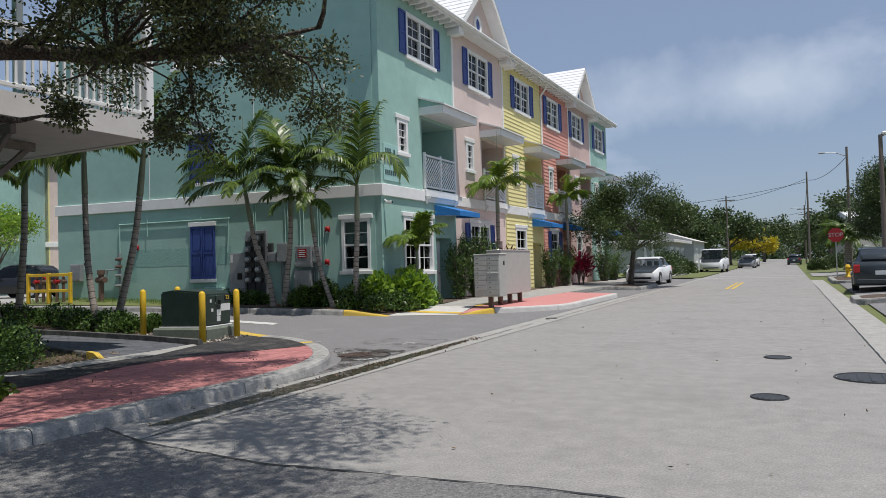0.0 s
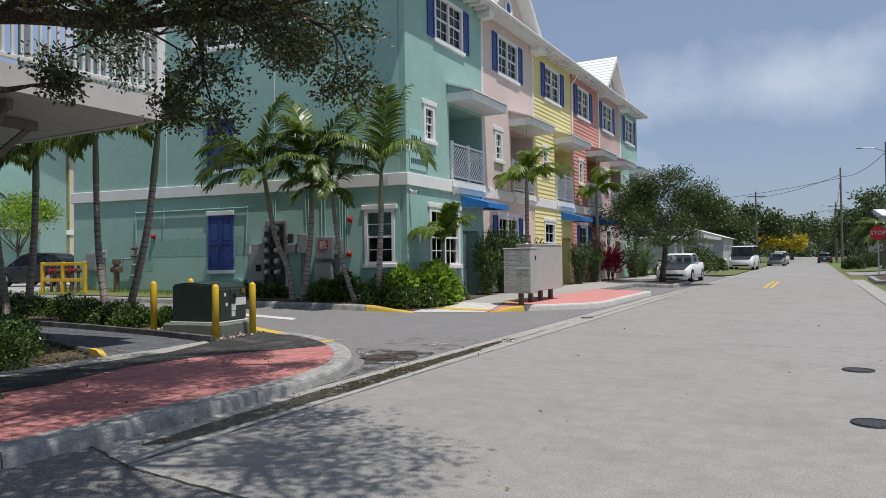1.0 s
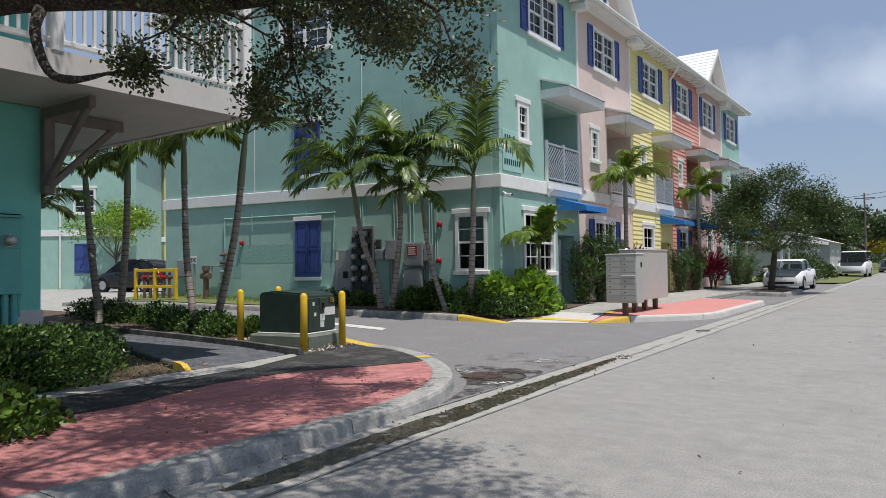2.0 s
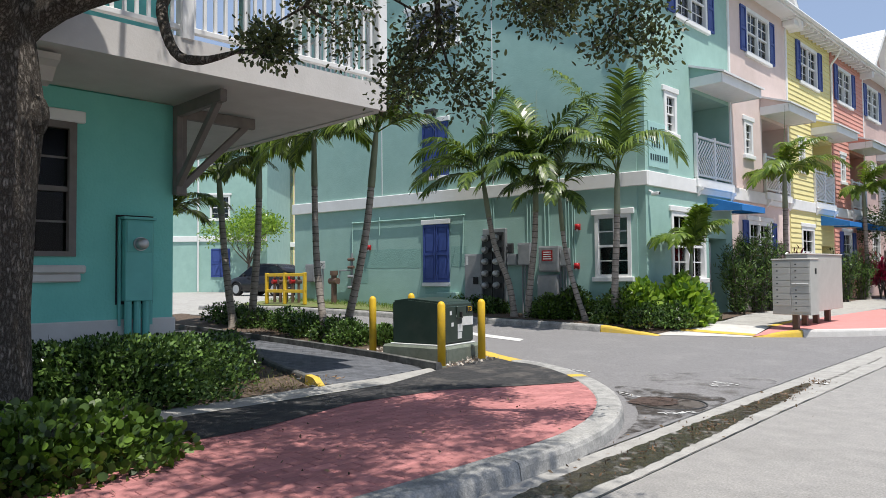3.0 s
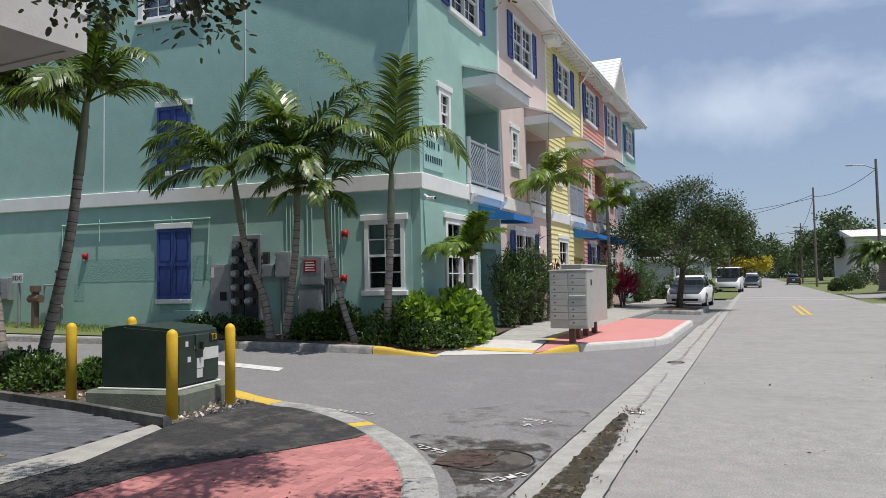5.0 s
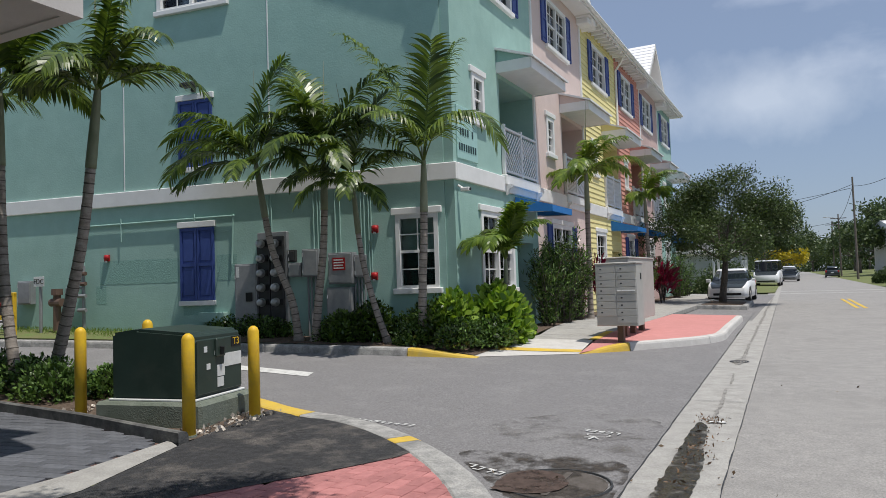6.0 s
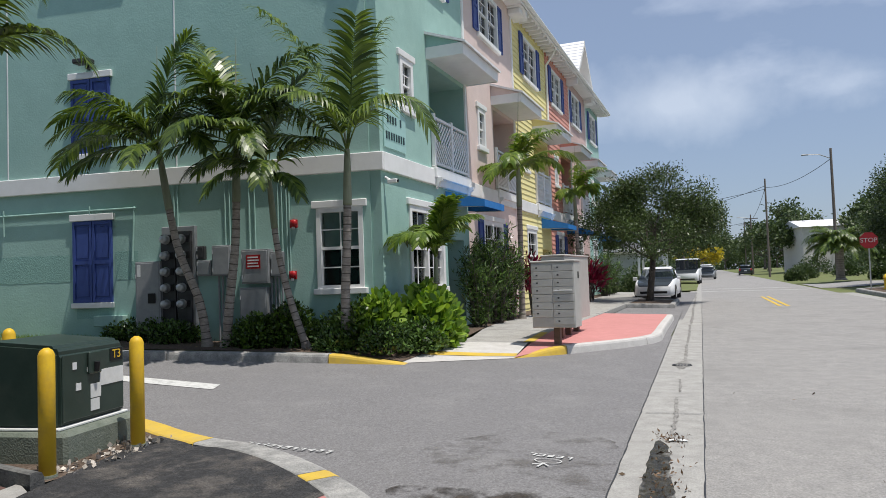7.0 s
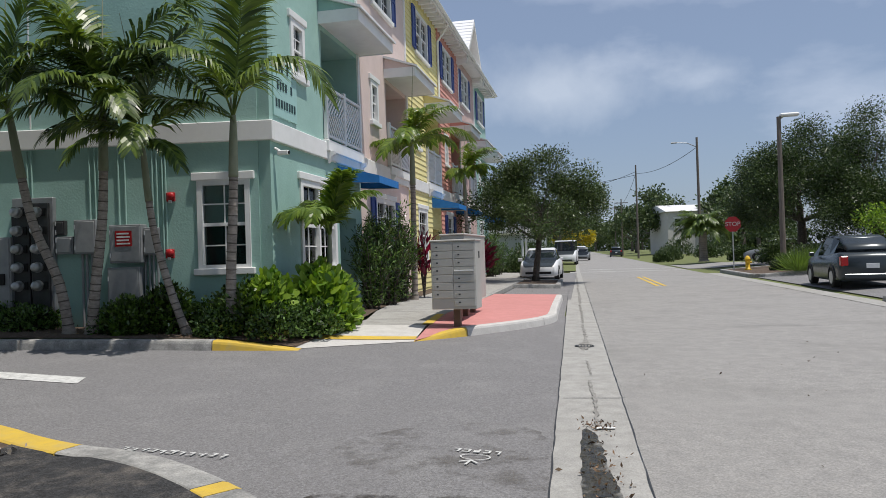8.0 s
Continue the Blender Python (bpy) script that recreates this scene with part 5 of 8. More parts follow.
def wall_box(name, label, category, s0, s1, z0, z1, d, mat, handle=False):
    """A metal box on the end wall, from s0 to s1 metres from the corner."""
    t = wall_thing(name, label, category, (s0 + s1) / 2, z0)
    hw, h = abs(s1 - s0) / 2, z1 - z0
    bm = B()
    box(bm, -hw, hw, -d, 0, 0, h, 0.008)
    part("body", bm, mat, t)
    bm = B()
    box(bm, -hw + 0.025, hw - 0.025, -d - 0.014, -d + 0.002, 0.03, h - 0.03, 0.006)
    dr = part("door", bm, mat, t)
    for zz in (0.2, 0.8):
        bm = B()
        tube(bm, [(-hw + 0.02, -d - 0.012, h * zz - 0.04), (-hw + 0.02, -d - 0.012, h * zz + 0.04)], 0.012, 6)
        part("hinge", bm, GALV, dr)
    if handle:
        bm = B()
        box(bm, hw - 0.26, hw - 0.1, -d - 0.05, -d, h * 0.42, h * 0.42 + 0.2, 0.01)
        part("handle", bm, BLACK, t, "black switch handle")
        bm = B()
        box(bm, -hw + 0.05, -hw + 0.13, -d - 0.017, -d - 0.013, h - 0.3, h - 0.06)
        part("notice_plate", bm, LABELW, t, "small white notice")
    return t


wall_box("breaker_cabinet", "grey metal breaker cabinet on the end wall", "electric box", 4.63, 5.2, 0.62, 2.07, 0.24, METAL, True)
wall_box("junction_box", "small grey junction box on the end wall", "electric box", 3.56, 3.88, 1.74, 2.05, 0.12, METAL)
wall_box("junction_box", "small dark junction box on the end wall", "electric box", 3.72, 3.9, 2.08, 2.34, 0.09, METALD)
wall_box("junction_box", "upright grey junction box on the end wall", "electric box", 3.09, 3.49, 1.73, 2.33, 0.2, METAL)
wall_box("switch_cabinet", "wide grey switch cabinet with a red notice", "electric box", 2.26, 2.84, 1.55, 2.22, 0.22, METAL)
wall_box("lower_cabinet", "tall grey cabinet below the switch cabinet", "electric box", 2.32, 2.9, 0.5, 1.48, 0.2, METAL)
wall_box("side_cabinet", "narrow grey cabinet beside the switch cabinet", "electric box", 2.02, 2.25, 1.68, 2.16, 0.16, METAL)
wall_box("wall_control_box", "grey control box with dials on the end wall", "electric box", 11.4, 11.85, 1.3, 1.9, 0.16, METAL)
t = wall_thing("red_notice", "red metal notice with white lettering", "sign", 2.57, 1.84, 0.24)
bm = B()
box(bm, -0.15, 0.15, -0.006, 0, 0, 0.27)
part("plate", bm, REDP, t)
for k in range(4):
    bm = B()
    box(bm, -0.12, 0.12 - 0.02 * (k % 2), -0.009, -0.006, 0.035 + k * 0.058, 0.062 + k * 0.058)
    part("bar", bm, LABELW, t)
# meter bank
mb = wall_thing("meter_bank", "grey meter bank with two columns of glass electric meters", "electric meters", 4.31, 0.7)
bm = B()
box(bm, -0.37, 0.39, -0.1, 0, 0, 2.06, 0.01)
part("panel", bm, METAL, mb)
for c, xx in enumerate((-0.23, 0.13)):
    bm = B()
    box(bm, xx - 0.12, xx + 0.2, -0.16, -0.1, 0.02, 1.9 + 0.06 * c, 0.008)
    part("meter_column", bm, METALD, mb)
    for r in range(5):
        z = 0.5 + r * 0.325
        bm = B()
        tube(bm, [(xx, -0.16, z), (xx, -0.19, z)], 0.095, 18)
        mt = part("meter", bm, GALV, mb, "round glass electric meter")
        bm = B()
        tube(bm, [(xx, -0.19, z), (xx, -0.27, z), (xx, -0.30, z)], [0.085, 0.08, 0.055], 18)
        part("dome", bm, GALV, mt, "glass meter dome", True)
        bm = B()
        box(bm, xx + 0.11, xx + 0.17, -0.185, -0.16, z - 0.07, z + 0.07, 0.005)
        part("breaker", bm, BLACK, mb)


def pipe(name, label, pts, r, mat, category="pipe"):
    o = Vector(pts[0])
    t = thing(name, label, category, o.x, o.y, o.z)
    bm = B()
    tube(bm, [Vector(p) - o for p in pts], r, 8)
    part("run", bm, mat, t)
    for p in pts[1:-1]:
        bm = B()
        q = Vector(p) - o
        bmesh.ops.create_uvsphere(bm, u_segments=8, v_segments=6, radius=r * 1.35, matrix=Matrix.Translation(q))
        part("elbow", bm, mat, t, smooth=True)
    return t


def wp(s, z, off=0.05):
    """A point on the end wall."""
    return (*end_wall(s, off), z)


pipe("conduit", "teal painted conduit along the end wall", [wp(9.75, 1.4), wp(9.75, 3.19), wp(5.34, 3.2), wp(5.4, 2.1)], 0.022, TEAL)
for s_, z0, z1 in ((8.57, 2.75, 3.19), (6.4, 3.13, 3.3), (8.57, 3.18, 3.32)):
    pipe("thin_conduit", "thin teal conduit on the end wall", [wp(s_, z0, 0.06), wp(s_ + 0.01, z1, 0.06)], 0.014, TEAL)
for s_ in (3.42, 3.34, 3.24, 3.16):
    pipe("conduit", "grey conduit up to the junction box", [wp(s_, 0.45, 0.06), wp(s_, 1.74, 0.06)], 0.022, METAL)
for s_ in (2.28, 2.2, 2.13, 2.05):
    pipe("conduit", "grey conduit beside the cabinets", [wp(s_, 0.45), wp(s_, 1.68)], 0.02, METAL)
for s_, z0 in ((4.42, 2.76), (4.34, 2.76), (3.27, 2.33), (3.17, 2.33), (3.1, 2.33), (2.74, 2.2), (2.62, 2.2), (2.12, 2.16), (2.04, 2.16), (1.94, 1.7), (1.88, 1.7)):
    pipe("conduit", "teal painted conduit up to the band", [wp(s_, z0, 0.03), wp(s_ + 0.01, 3.61, 0.03)], 0.014, TEAL)


def bell(x, z, label, lower=True):
    t = wall_thing("fire_bell", label, "fire alarm", x, z)
    bm = B()
    box(bm, -0.075, 0.075, -0.05, 0, -0.08, 0.08, 0.008)
    part("backbox", bm, REDP, t)
    bm = B()
    tube(bm, [(0.01, -0.05, 0.01), (0.01, -0.08, 0.01), (0.01, -0.1, 0.01)], [0.075, 0.07, 0.03], 18)
    part("gong", bm, REDP, t, "", True)
    bm = B()
    box(bm, -0.03, 0.03, -0.07, -0.05, -0.11, -0.06, 0.006)
    part("strobe", bm, LABELW, t, "white strobe lens")


bell(1.8, 2.69, "red fire bell on the end wall")
bell(9.05, 2.38, "red fire horn with strobe on the end wall")
bell(1.84, 1.69, "red fire switch above the shrubs")
t = thing("flood_lamp", "dark wall flood lamp above the shutters", "wall lamp", *end_wall(6.4), 6.26, DEG)
bm = B()
box(bm, -0.05, 0.05, -0.08, 0, -0.05, 0.05, 0.01)
part("mount", bm, METALD, t)
bm = B()
box(bm, -0.2, 0.2, -0.3, -0.08, 0.02, 0.12, 0.02)
part("head", bm, METALD, t)
t = thing("vent_box", "small teal access box low on the end wall", "vent", *end_wall(5.92), 0.78, DEG)
bm = B()
box(bm, -0.35, 0.35, -0.16, 0, 0, 0.22, 0.01)
part("body", bm, TEAL, t)

# standpipes, hydrant risers and yellow guard rail near the far end of the wall
rail = thing("guard_rail", "yellow painted steel guard rail round the standpipes", "railing", -22.3, 17.15, gz(-22.3, 17.15) + 0.15, rz=8)
for xx in (-0.95, -0.05, 0.9):
    bm = B()
    box(bm, xx - 0.05, xx + 0.05, -0.05, 0.05, 0, 1.02, 0.01)
    part("post", bm, YEL, rail)
for zz in (0.42, 0.95):
    bm = B()
    box(bm, -1.0, 0.95, -0.04, 0.04, zz - 0.05, zz + 0.05, 0.01)
    part("rail", bm, YEL, rail)
for k, xx in enumerate((-23.4, -23.1, -22.8, -22.5, -22.2)):
    t = thing("standpipe", "dark red standpipe with a valve wheel", "pipe", xx, 17.5 + 0.14 * (xx + 22.8), gz(xx, 17.5) + 0.15, group="standpipes")
    bm = B()
    tube(bm, [(0, 0, 0), (0, 0, 0.85)], 0.05, 10)
    part("riser", bm, CBUB, t)
    bm = B()
    tube(bm, [(0, -0.09, 0.7), (0, 0.09, 0.7)], 0.075, 10)
    part("valve", bm, REDP if k in (0, 3) else CBUB, t)
    bm = B()
    tube(bm, [(0.1 * math.cos(a), 0.1 * math.sin(a), 0.95) for a in np.linspace(0, 2 * math.pi, 13)], 0.014, 5, cap=False)
    tube(bm, [(0, 0, 0.85), (0, 0, 0.97)], 0.02, 6)
    part("hand_wheel", bm, REDP, t)
t = thing("backflow_valve", "rusty backflow valve on a short pipe", "pipe", -20.7, 17.9, gz(-20.7, 17.9) + 0.15)
bm = B()
tube(bm, [(0, 0, 0), (0, 0, 0.9)], 0.09, 12)
part("riser", bm, CBUB, t)
bm = B()
tube(bm, [(-0.2, 0, 0.72), (0.2, 0, 0.72)], 0.1, 12)
part("body", bm, CBUB, t)
bm = B()
tube(bm, [(0, 0, 0.9), (0, 0, 1.05)], 0.13, 12)
part("cap", bm, CBUB, t)
sp = thing("riser_assembly", "grey valve riser on the end wall", "pipe", *end_wall(9.7, 0.12), 0.62, DEG)
bm = B()
tube(bm, [(0, 0, 0), (0, 0, 1.6)], 0.04, 10)
part("riser", bm, METAL, sp)
for zz in (0.5, 0.85, 1.15, 1.4):
    bm = B()
    tube(bm, [(-0.12, -0.05, zz), (0.12, -0.05, zz)], 0.05, 8)
    part("valve", bm, METAL if zz < 1 else CBUB, sp)
bm = B()
tube(bm, [(0, 0, 1.05), (-0.55, 0, 1.05), (-0.6, 0, 0.6)], 0.03, 8)
part("branch", bm, METAL, sp)
fd = thing("connection_sign", "white sign with three letters on a post", "sign", -21.1, 17.75, gz(-21.1, 17.75) + 0.15, 8)
bm = B()
tube(bm, [(0, 0, 0), (0, 0, 1.3)], 0.04, 8)
part("post", bm, METAL, fd)
bm = B()
box(bm, -0.17, 0.17, -0.055, -0.045, 1.12, 1.36, 0.004)
part("plate", bm, LABELW, fd)


def lettering(parent, text, size, m, mat, name="letters"):
    cu = bpy.data.curves.new(name, "FONT")
    cu.body, cu.size, cu.extrude, cu.align_x, cu.align_y = text, size, 0.002, "CENTER", "CENTER"
    ob = new(name, cu)
    dg = bpy.context.evaluated_depsgraph_get()
    me = bpy.data.meshes.new_from_object(ob.evaluated_get(dg))
    bpy.data.objects.remove(ob)
    me.materials.clear()
    me.materials.append(mat)
    o = new(name, me)
    o.parent = parent
    o.matrix_basis = m
    return o


lettering(fd, "FDC", 0.17, pose(0, -0.06, 1.24, 90, 0, 0), BLACK)

# ---------------- transformer, bollards, mailboxes ----------------
tr = thing("transformer", "dark green pad-mounted electric transformer on a mossy concrete pad", "transformer", -10.56, 12.4, rz=10)
bm = B()
box(bm, -0.66, 0.64, -0.52, 0.5, 0.02, 0.36, 0.03)
part("pad", bm, PADC, tr, "mossy concrete pad")
bm = B()
prof = [(-0.52, 0.37), (0.5, 0.37), (0.5, 0.98), (0.45, 1.05), (-0.2, 1.1), (-0.52, 1.06)]
lo = [bm.verts.new((x, -0.43, z)) for x, z in prof]
hi = [bm.verts.new((x, 0.42, z)) for x, z in prof]
bm.faces.new(lo)
bm.faces.new(hi[::-1])
for i in range(len(prof)):
    j = (i + 1) % len(prof)
    bm.faces.new((lo[i], lo[j], hi[j], hi[i]))
bmesh.ops.bevel(bm, geom=bm.edges[:], offset=0.03, segments=2, affect="EDGES")
part("tank", bm, GREENB, tr, "scuffed dark green steel tank")
bm = B()
box(bm, -0.54, 0.52, -0.45, 0.44, 0.362, 0.385, 0.006)
part("base_flange", bm, LABELW, tr, "pale sealed base edge")
bm = B()
box(bm, 0.5, 0.512, -0.39, 0.39, 0.42, 0.97, 0.005)
door_p = part("door", bm, GREENB, tr)
bm = B()
box(bm, 0.512, 0.54, -0.1, 0.06, 0.78, 0.97, 0.008)
part("latch", bm, GREENB, door_p, "recessed latch with padlock")
bm = B()
tube(bm, [(0.545, -0.02, 0.8), (0.553, -0.02, 0.88)], 0.026, 8)
part("padlock", bm, BLACK, door_p)
for z0, z1, u0, u1 in ((0.66, 0.8, 0.06, 0.38), (0.46, 0.56, -0.06, 0.05), (0.57, 0.69, -0.06, 0.07), (0.8, 0.84, -0.1, 0.06), (0.84, 0.9, -0.28, -0.23), (0.66, 0.72, -0.24, -0.18)):
    bm = B()
    box(bm, 0.512, 0.518, u0, u1, z0, z1)
    part("label_plate", bm, LABELW, door_p, "weathered white warning label")
bm = B()
box(bm, 0.512, 0.518, 0.2, 0.37, 0.86, 0.97)
part("number_plate", bm, BLACK, door_p)
lettering(door_p, "T3", 0.11, pose(0.52, 0.285, 0.915, 90, 0, 90), YEL)


def bollard(x, y, h=0.88, lean=0):
    t = thing("bollard", "yellow painted steel bollard with a domed top", "bollard", x, y, group="bollards round the transformer")
    bm = B()
    r = 0.06
    tube(bm, [(0, 0, 0.05), (0, 0, h + 0.08), (0, 0, h + 0.115), (0, 0, h + 0.135)], [r, r, r * 0.75, r * 0.3], 20)
    part("post", bm, YEL, t, smooth=True)
    bm = B()
    tube(bm, [(0, 0, 0.02), (0, 0, 0.15)], [r * 1.5, r * 1.15], 14)
    part("footing", bm, PADC, t)


bollard(-11.49, 11.89, 1.0)
bollard(-9.68, 11.7, 0.96)
bollard(-9.72, 12.63, 0.95)
bollard(-11.55, 12.82, 1.0)
# gravel round the pad
st = []
for k in range(420):
    a = random.uniform(0, 1)
    x, y = random.choice(((random.uniform(-9.85, -9.5), random.uniform(11.7, 12.75)), (random.uniform(-12.2, -11.8), random.uniform(11.9, 13.0)), (random.uniform(-10.2, -9.6), random.uniform(12.4, 12.9))))
    st.append((x, y, gz(x, y) + 0.14))
v, f = leaf_mesh(np.array(st), np.zeros((len(st), 3)), 0.05, 0.9, spread=1)
g = quick_mesh("gravel", v, f, surf("shell_gravel", (0.6, 0.55, 0.48), (0.3, 0.26, 0.22), 30, 0.9, island=0.4))
tagged(g, "scattered pale shell gravel round the transformer", "gravel", "", "stuff")


def mailbox(x, y, rz, cols=2, rows=8, doors=True, label="sand coloured cluster mailbox on a bronze pedestal", top=1.5):
    t = thing("cluster_mailbox", label, "mailbox", x, y, gz(x, y) + 0.15, rz, group="cluster mailboxes")
    bm = B()
    box(bm, -0.06, 0.06, -0.06, 0.06, 0.0, 0.34, 0.008)
    part("pedestal", bm, CBUB, t, "bronze pedestal")
    bm = B()
    box(bm, -0.4, 0.4, -0.23, 0.23, 0.32, top, 0.01)
    part("cabinet", bm, CBU, t)
    bm = B()
    box(bm, -0.415, 0.415, -0.25, 0.25, top, top + 0.035, 0.012)
    part("roof", bm, CBU, t)
    if doors:
        for c in range(cols):
            z = top - 0.025
            for r in range(rows):
                h = 0.18 if (c == 0 and r == rows - 1) else 0.138
                if c == 0 and r == rows - 2:
                    h = 0.138
                z0 = z - h
                if z0 < 0.33:
                    break
                bm = B()
                x0 = -0.385 + c * 0.39
                box(bm, x0, x0 + 0.375, -0.245, -0.228, z0 + 0.006, z - 0.006, 0.004)
                d = part("door", bm, CBU, t)
                bm = B()
                tube(bm, [(x0 + 0.05, -0.245, z0 + h * 0.5), (x0 + 0.05, -0.252, z0 + h * 0.5)], 0.012, 8)
                part("lock", bm, GALV, d)
                bm = B()
                box(bm, x0 + 0.08, x0 + 0.115, -0.247, -0.2445, z0 + h * 0.42, z0 + h * 0.6)
                part("number_bar", bm, METALD, d)
                z = z0
        bm = B()
        box(bm, 0.02, 0.36, -0.262, -0.24, 0.98, 0.998, 0.003)
        part("slot_lip", bm, LABELW, t)
    bm = B()
    box(bm, 0.4, 0.404, 0.03, 0.12, 1.2, 1.32)
    part("badge", bm, BLACK, t, "small dark badge")
    return t


mailbox(-7.76, 20.7, -2)
mailbox(-7.95, 21.85, -92, doors=True, top=1.62)
mailbox(-7.95, 22.6, -92, doors=True, top=1.62)
mailbox(-7.95, 23.45, -92, doors=True, top=1.62)


# ---------------- near building ----------------
NB = thing("corner_building", "turquoise stucco corner building with an off-white wrap-round balcony", "building", -11.2, 8.32, 0)
NM = frame_m((0, 0, 0), (0, 1, 0), (1, 0, 0))
nwin = (-2.06, -1.23, 1.76, 3.27)
bm = B()
cells(bm, NM, -11, 0, 0.98, 3.72, [nwin], 0.25)
part("wall", bm, TEALN, NB, "turquoise street wall")
bm = B()
cells(bm, frame_m((0, 0, 0), (-1, 0, 0), (0, 1, 0)), 0.002, 12, 0.98, 3.72, [], 0.25)
part("wall", bm, TEALN, NB, "turquoise side wall")
bm = B()
box(bm, -12.0, 0.03, -11, 0.03, -0.1, 0.98, 0.015)
part("plinth", bm, OFFW, NB, "off-white rendered plinth")
window(NB, NM @ Matrix.Translation((nwin[0], nwin[2], 0)), nwin[1] - nwin[0], nwin[3] - nwin[2], head=True, sill=False, trim=0.05, fm=GREYB, gm=GLASSB)
bm = B()
box(bm, 0.0, 0.09, -2.2, -1.08, 1.54, 1.64, 0.02)
box(bm, 0.0, 0.06, -2.15, -1.13, 1.44, 1.54, 0.015)
part("window_sill", bm, OFFW, NB, "moulded off-white window sill")
# balcony deck wrapping the corner
bm = B()
prism(bm, [(-12, 2.16), (1.6, 2.16), (1.6, -11), (0.0, -11), (0.0, 0.0), (-12, 0.0)], 3.735, 4.04)
part("wall_core", bm, OFFW, NB)
bm = B()
prism(bm, [(-12, 2.22), (1.66, 2.22), (1.66, -11), (1.54, -11), (1.54, 2.1), (-12, 2.1)], 3.72, 4.07)
bal_n = part("balcony", bm, OFFW, NB, "off-white balcony edge")
bm = B()
box(bm, -12, -0.02, -11, -0.02, 3.99, 7.4)
part("upper_wall", bm, TEALN, NB, "turquoise upper wall")
bm = B()
box(bm, -12.5, 2.1, -11.4, 2.4, 7.4, 7.6)
part("roof", bm, OFFW, NB, "flat off-white porch roof")
for z in (4.18, 5.06):
    bm = B()
    box(bm, 1.56, 1.64, -11, 2.12, z - 0.03, z + 0.03, 0.006)
    part("rail", bm, WHITE, bal_n)
    bm = B()
    box(bm, -12, 1.54, 2.12, 2.2, z - 0.03, z + 0.03, 0.006)
    part("rail", bm, WHITE, bal_n)
for k in range(82):
    yy = 2.0 - k * 0.125
    bm = B()
    box(bm, 1.585, 1.615, yy - 0.018, yy + 0.018, 4.2, 5.04)
    part("baluster", bm, WHITE, bal_n)
for k in range(60):
    xx = 1.46 - k * 0.125
    bm = B()
    box(bm, xx - 0.018, xx + 0.018, 2.145, 2.175, 4.2, 5.04)
    part("baluster", bm, WHITE, bal_n)
for xx, yy in ((1.6, 2.16), (1.6, -0.6), (1.6, -3.2), (1.6, -5.8), (-2.0, 2.16), (-5.0, 2.16)):
    bm = B()
    box(bm, xx - 0.075, xx + 0.075, yy - 0.075, yy + 0.075, 4.05, 7.4, 0.012)
    part("post", bm, WHITE, bal_n)
# wooden bracket at the corner, one arm to the street and one to the driveway
for name, ang in (("bracket", 0), ("bracket", 90)):
    m = Matrix.Translation((0.0, -0.02 if ang == 0 else 0.0, 0)) @ Matrix.Rotation(radians(ang), 4, "Z")
    w = 0.042
    oo = 0.04 if ang == 0 else -0.04
    arm = 1.3 if ang == 0 else 1.15
    bm = B()
    box(bm, 0.02, 0.15, oo - w, oo + w, 2.55, 3.7, 0.01, m=m)
    b0 = part("bracket", bm, GREYB, NB, "weathered grey-brown timber bracket")
    bm = B()
    box(bm, 0.025, arm, oo - w * 1.08, oo + w * 1.08, 3.555, 3.705, 0.012, m=m)
    part("beam", bm, GREYB, b0)
    bm = B()
    reach = arm - 0.25
    L = math.hypot(reach, 0.9)
    mm = m @ Matrix.Translation((0.12, oo, 2.68)) @ Matrix.Rotation(-math.atan2(0.9, reach), 4, "Y")
    box(bm, 0, L, -w * 0.95, w * 0.95, -0.045, 0.045, 0.01, m=mm)
    part("brace", bm, GREYB, b0)
# carved consoles under the balcony further along the wall
for yy in (-2.0, -4.6):
    bm = B()
    prof = [(0.9, 3.7), (1.4, 3.7), (1.38, 3.64), (1.26, 3.6), (1.2, 3.54), (1.14, 3.48), (0.97, 3.46), (0.9, 3.49)]
    lo = [bm.verts.new((x, yy, z)) for x, z in prof]
    hi = [bm.verts.new((x, yy + 0.22, z)) for x, z in prof]
    bm.faces.new(lo)
    bm.faces.new(hi[::-1])
    for i in range(len(prof)):
        j = (i + 1) % len(prof)
        bm.faces.new((lo[i], lo[j], hi[j], hi[i]))
    part("console", bm, OFFW, NB, "off-white scrolled console")
mbx = thing("meter_cabinet", "turquoise painted meter cabinet with a glass electric meter", "electric meter", -11.2, 7.83, 1.2)
bm = B()
box(bm, 0.0, 0.16, -0.17, 0.17, 0.0, 1.0, 0.01)
part("cabinet", bm, TEALP, mbx)
bm = B()
box(bm, 0.0, 0.05, -0.21, -0.18, -0.3, 1.03)
box(bm, 0.0, 0.05, 0.18, 0.21, -0.3, 1.03)
box(bm, 0.0, 0.19, -0.2, 0.2, 1.0, 1.03)
part("hood", bm, TEALP, mbx)
bm = B()
box(bm, 0.16, 0.172, -0.155, 0.155, 0.6, 0.97, 0.004)
part("upper_door", bm, TEALP, mbx)
# dark plate on the wall surface, painted-in shade along the cabinet edges
bm = B()
box(bm, -0.01, 0.012, -0.23, 0.23, -0.04, 1.06)
part("recess", bm, DARK, mbx, "dark backing plate for the shade round the cabinet")
bm = B()
tube(bm, [(0.17, 0.0, 0.7), (0.2, 0.0, 0.7)], 0.085, 20)
mt = part("meter", bm, GALV, mbx, "round glass electric meter")
bm = B()
tube(bm, [(0.2, 0, 0.7), (0.27, 0, 0.7), (0.3, 0, 0.7)], [0.075, 0.07, 0.05], 20)
part("dome", bm, GALV, mt, "", True)
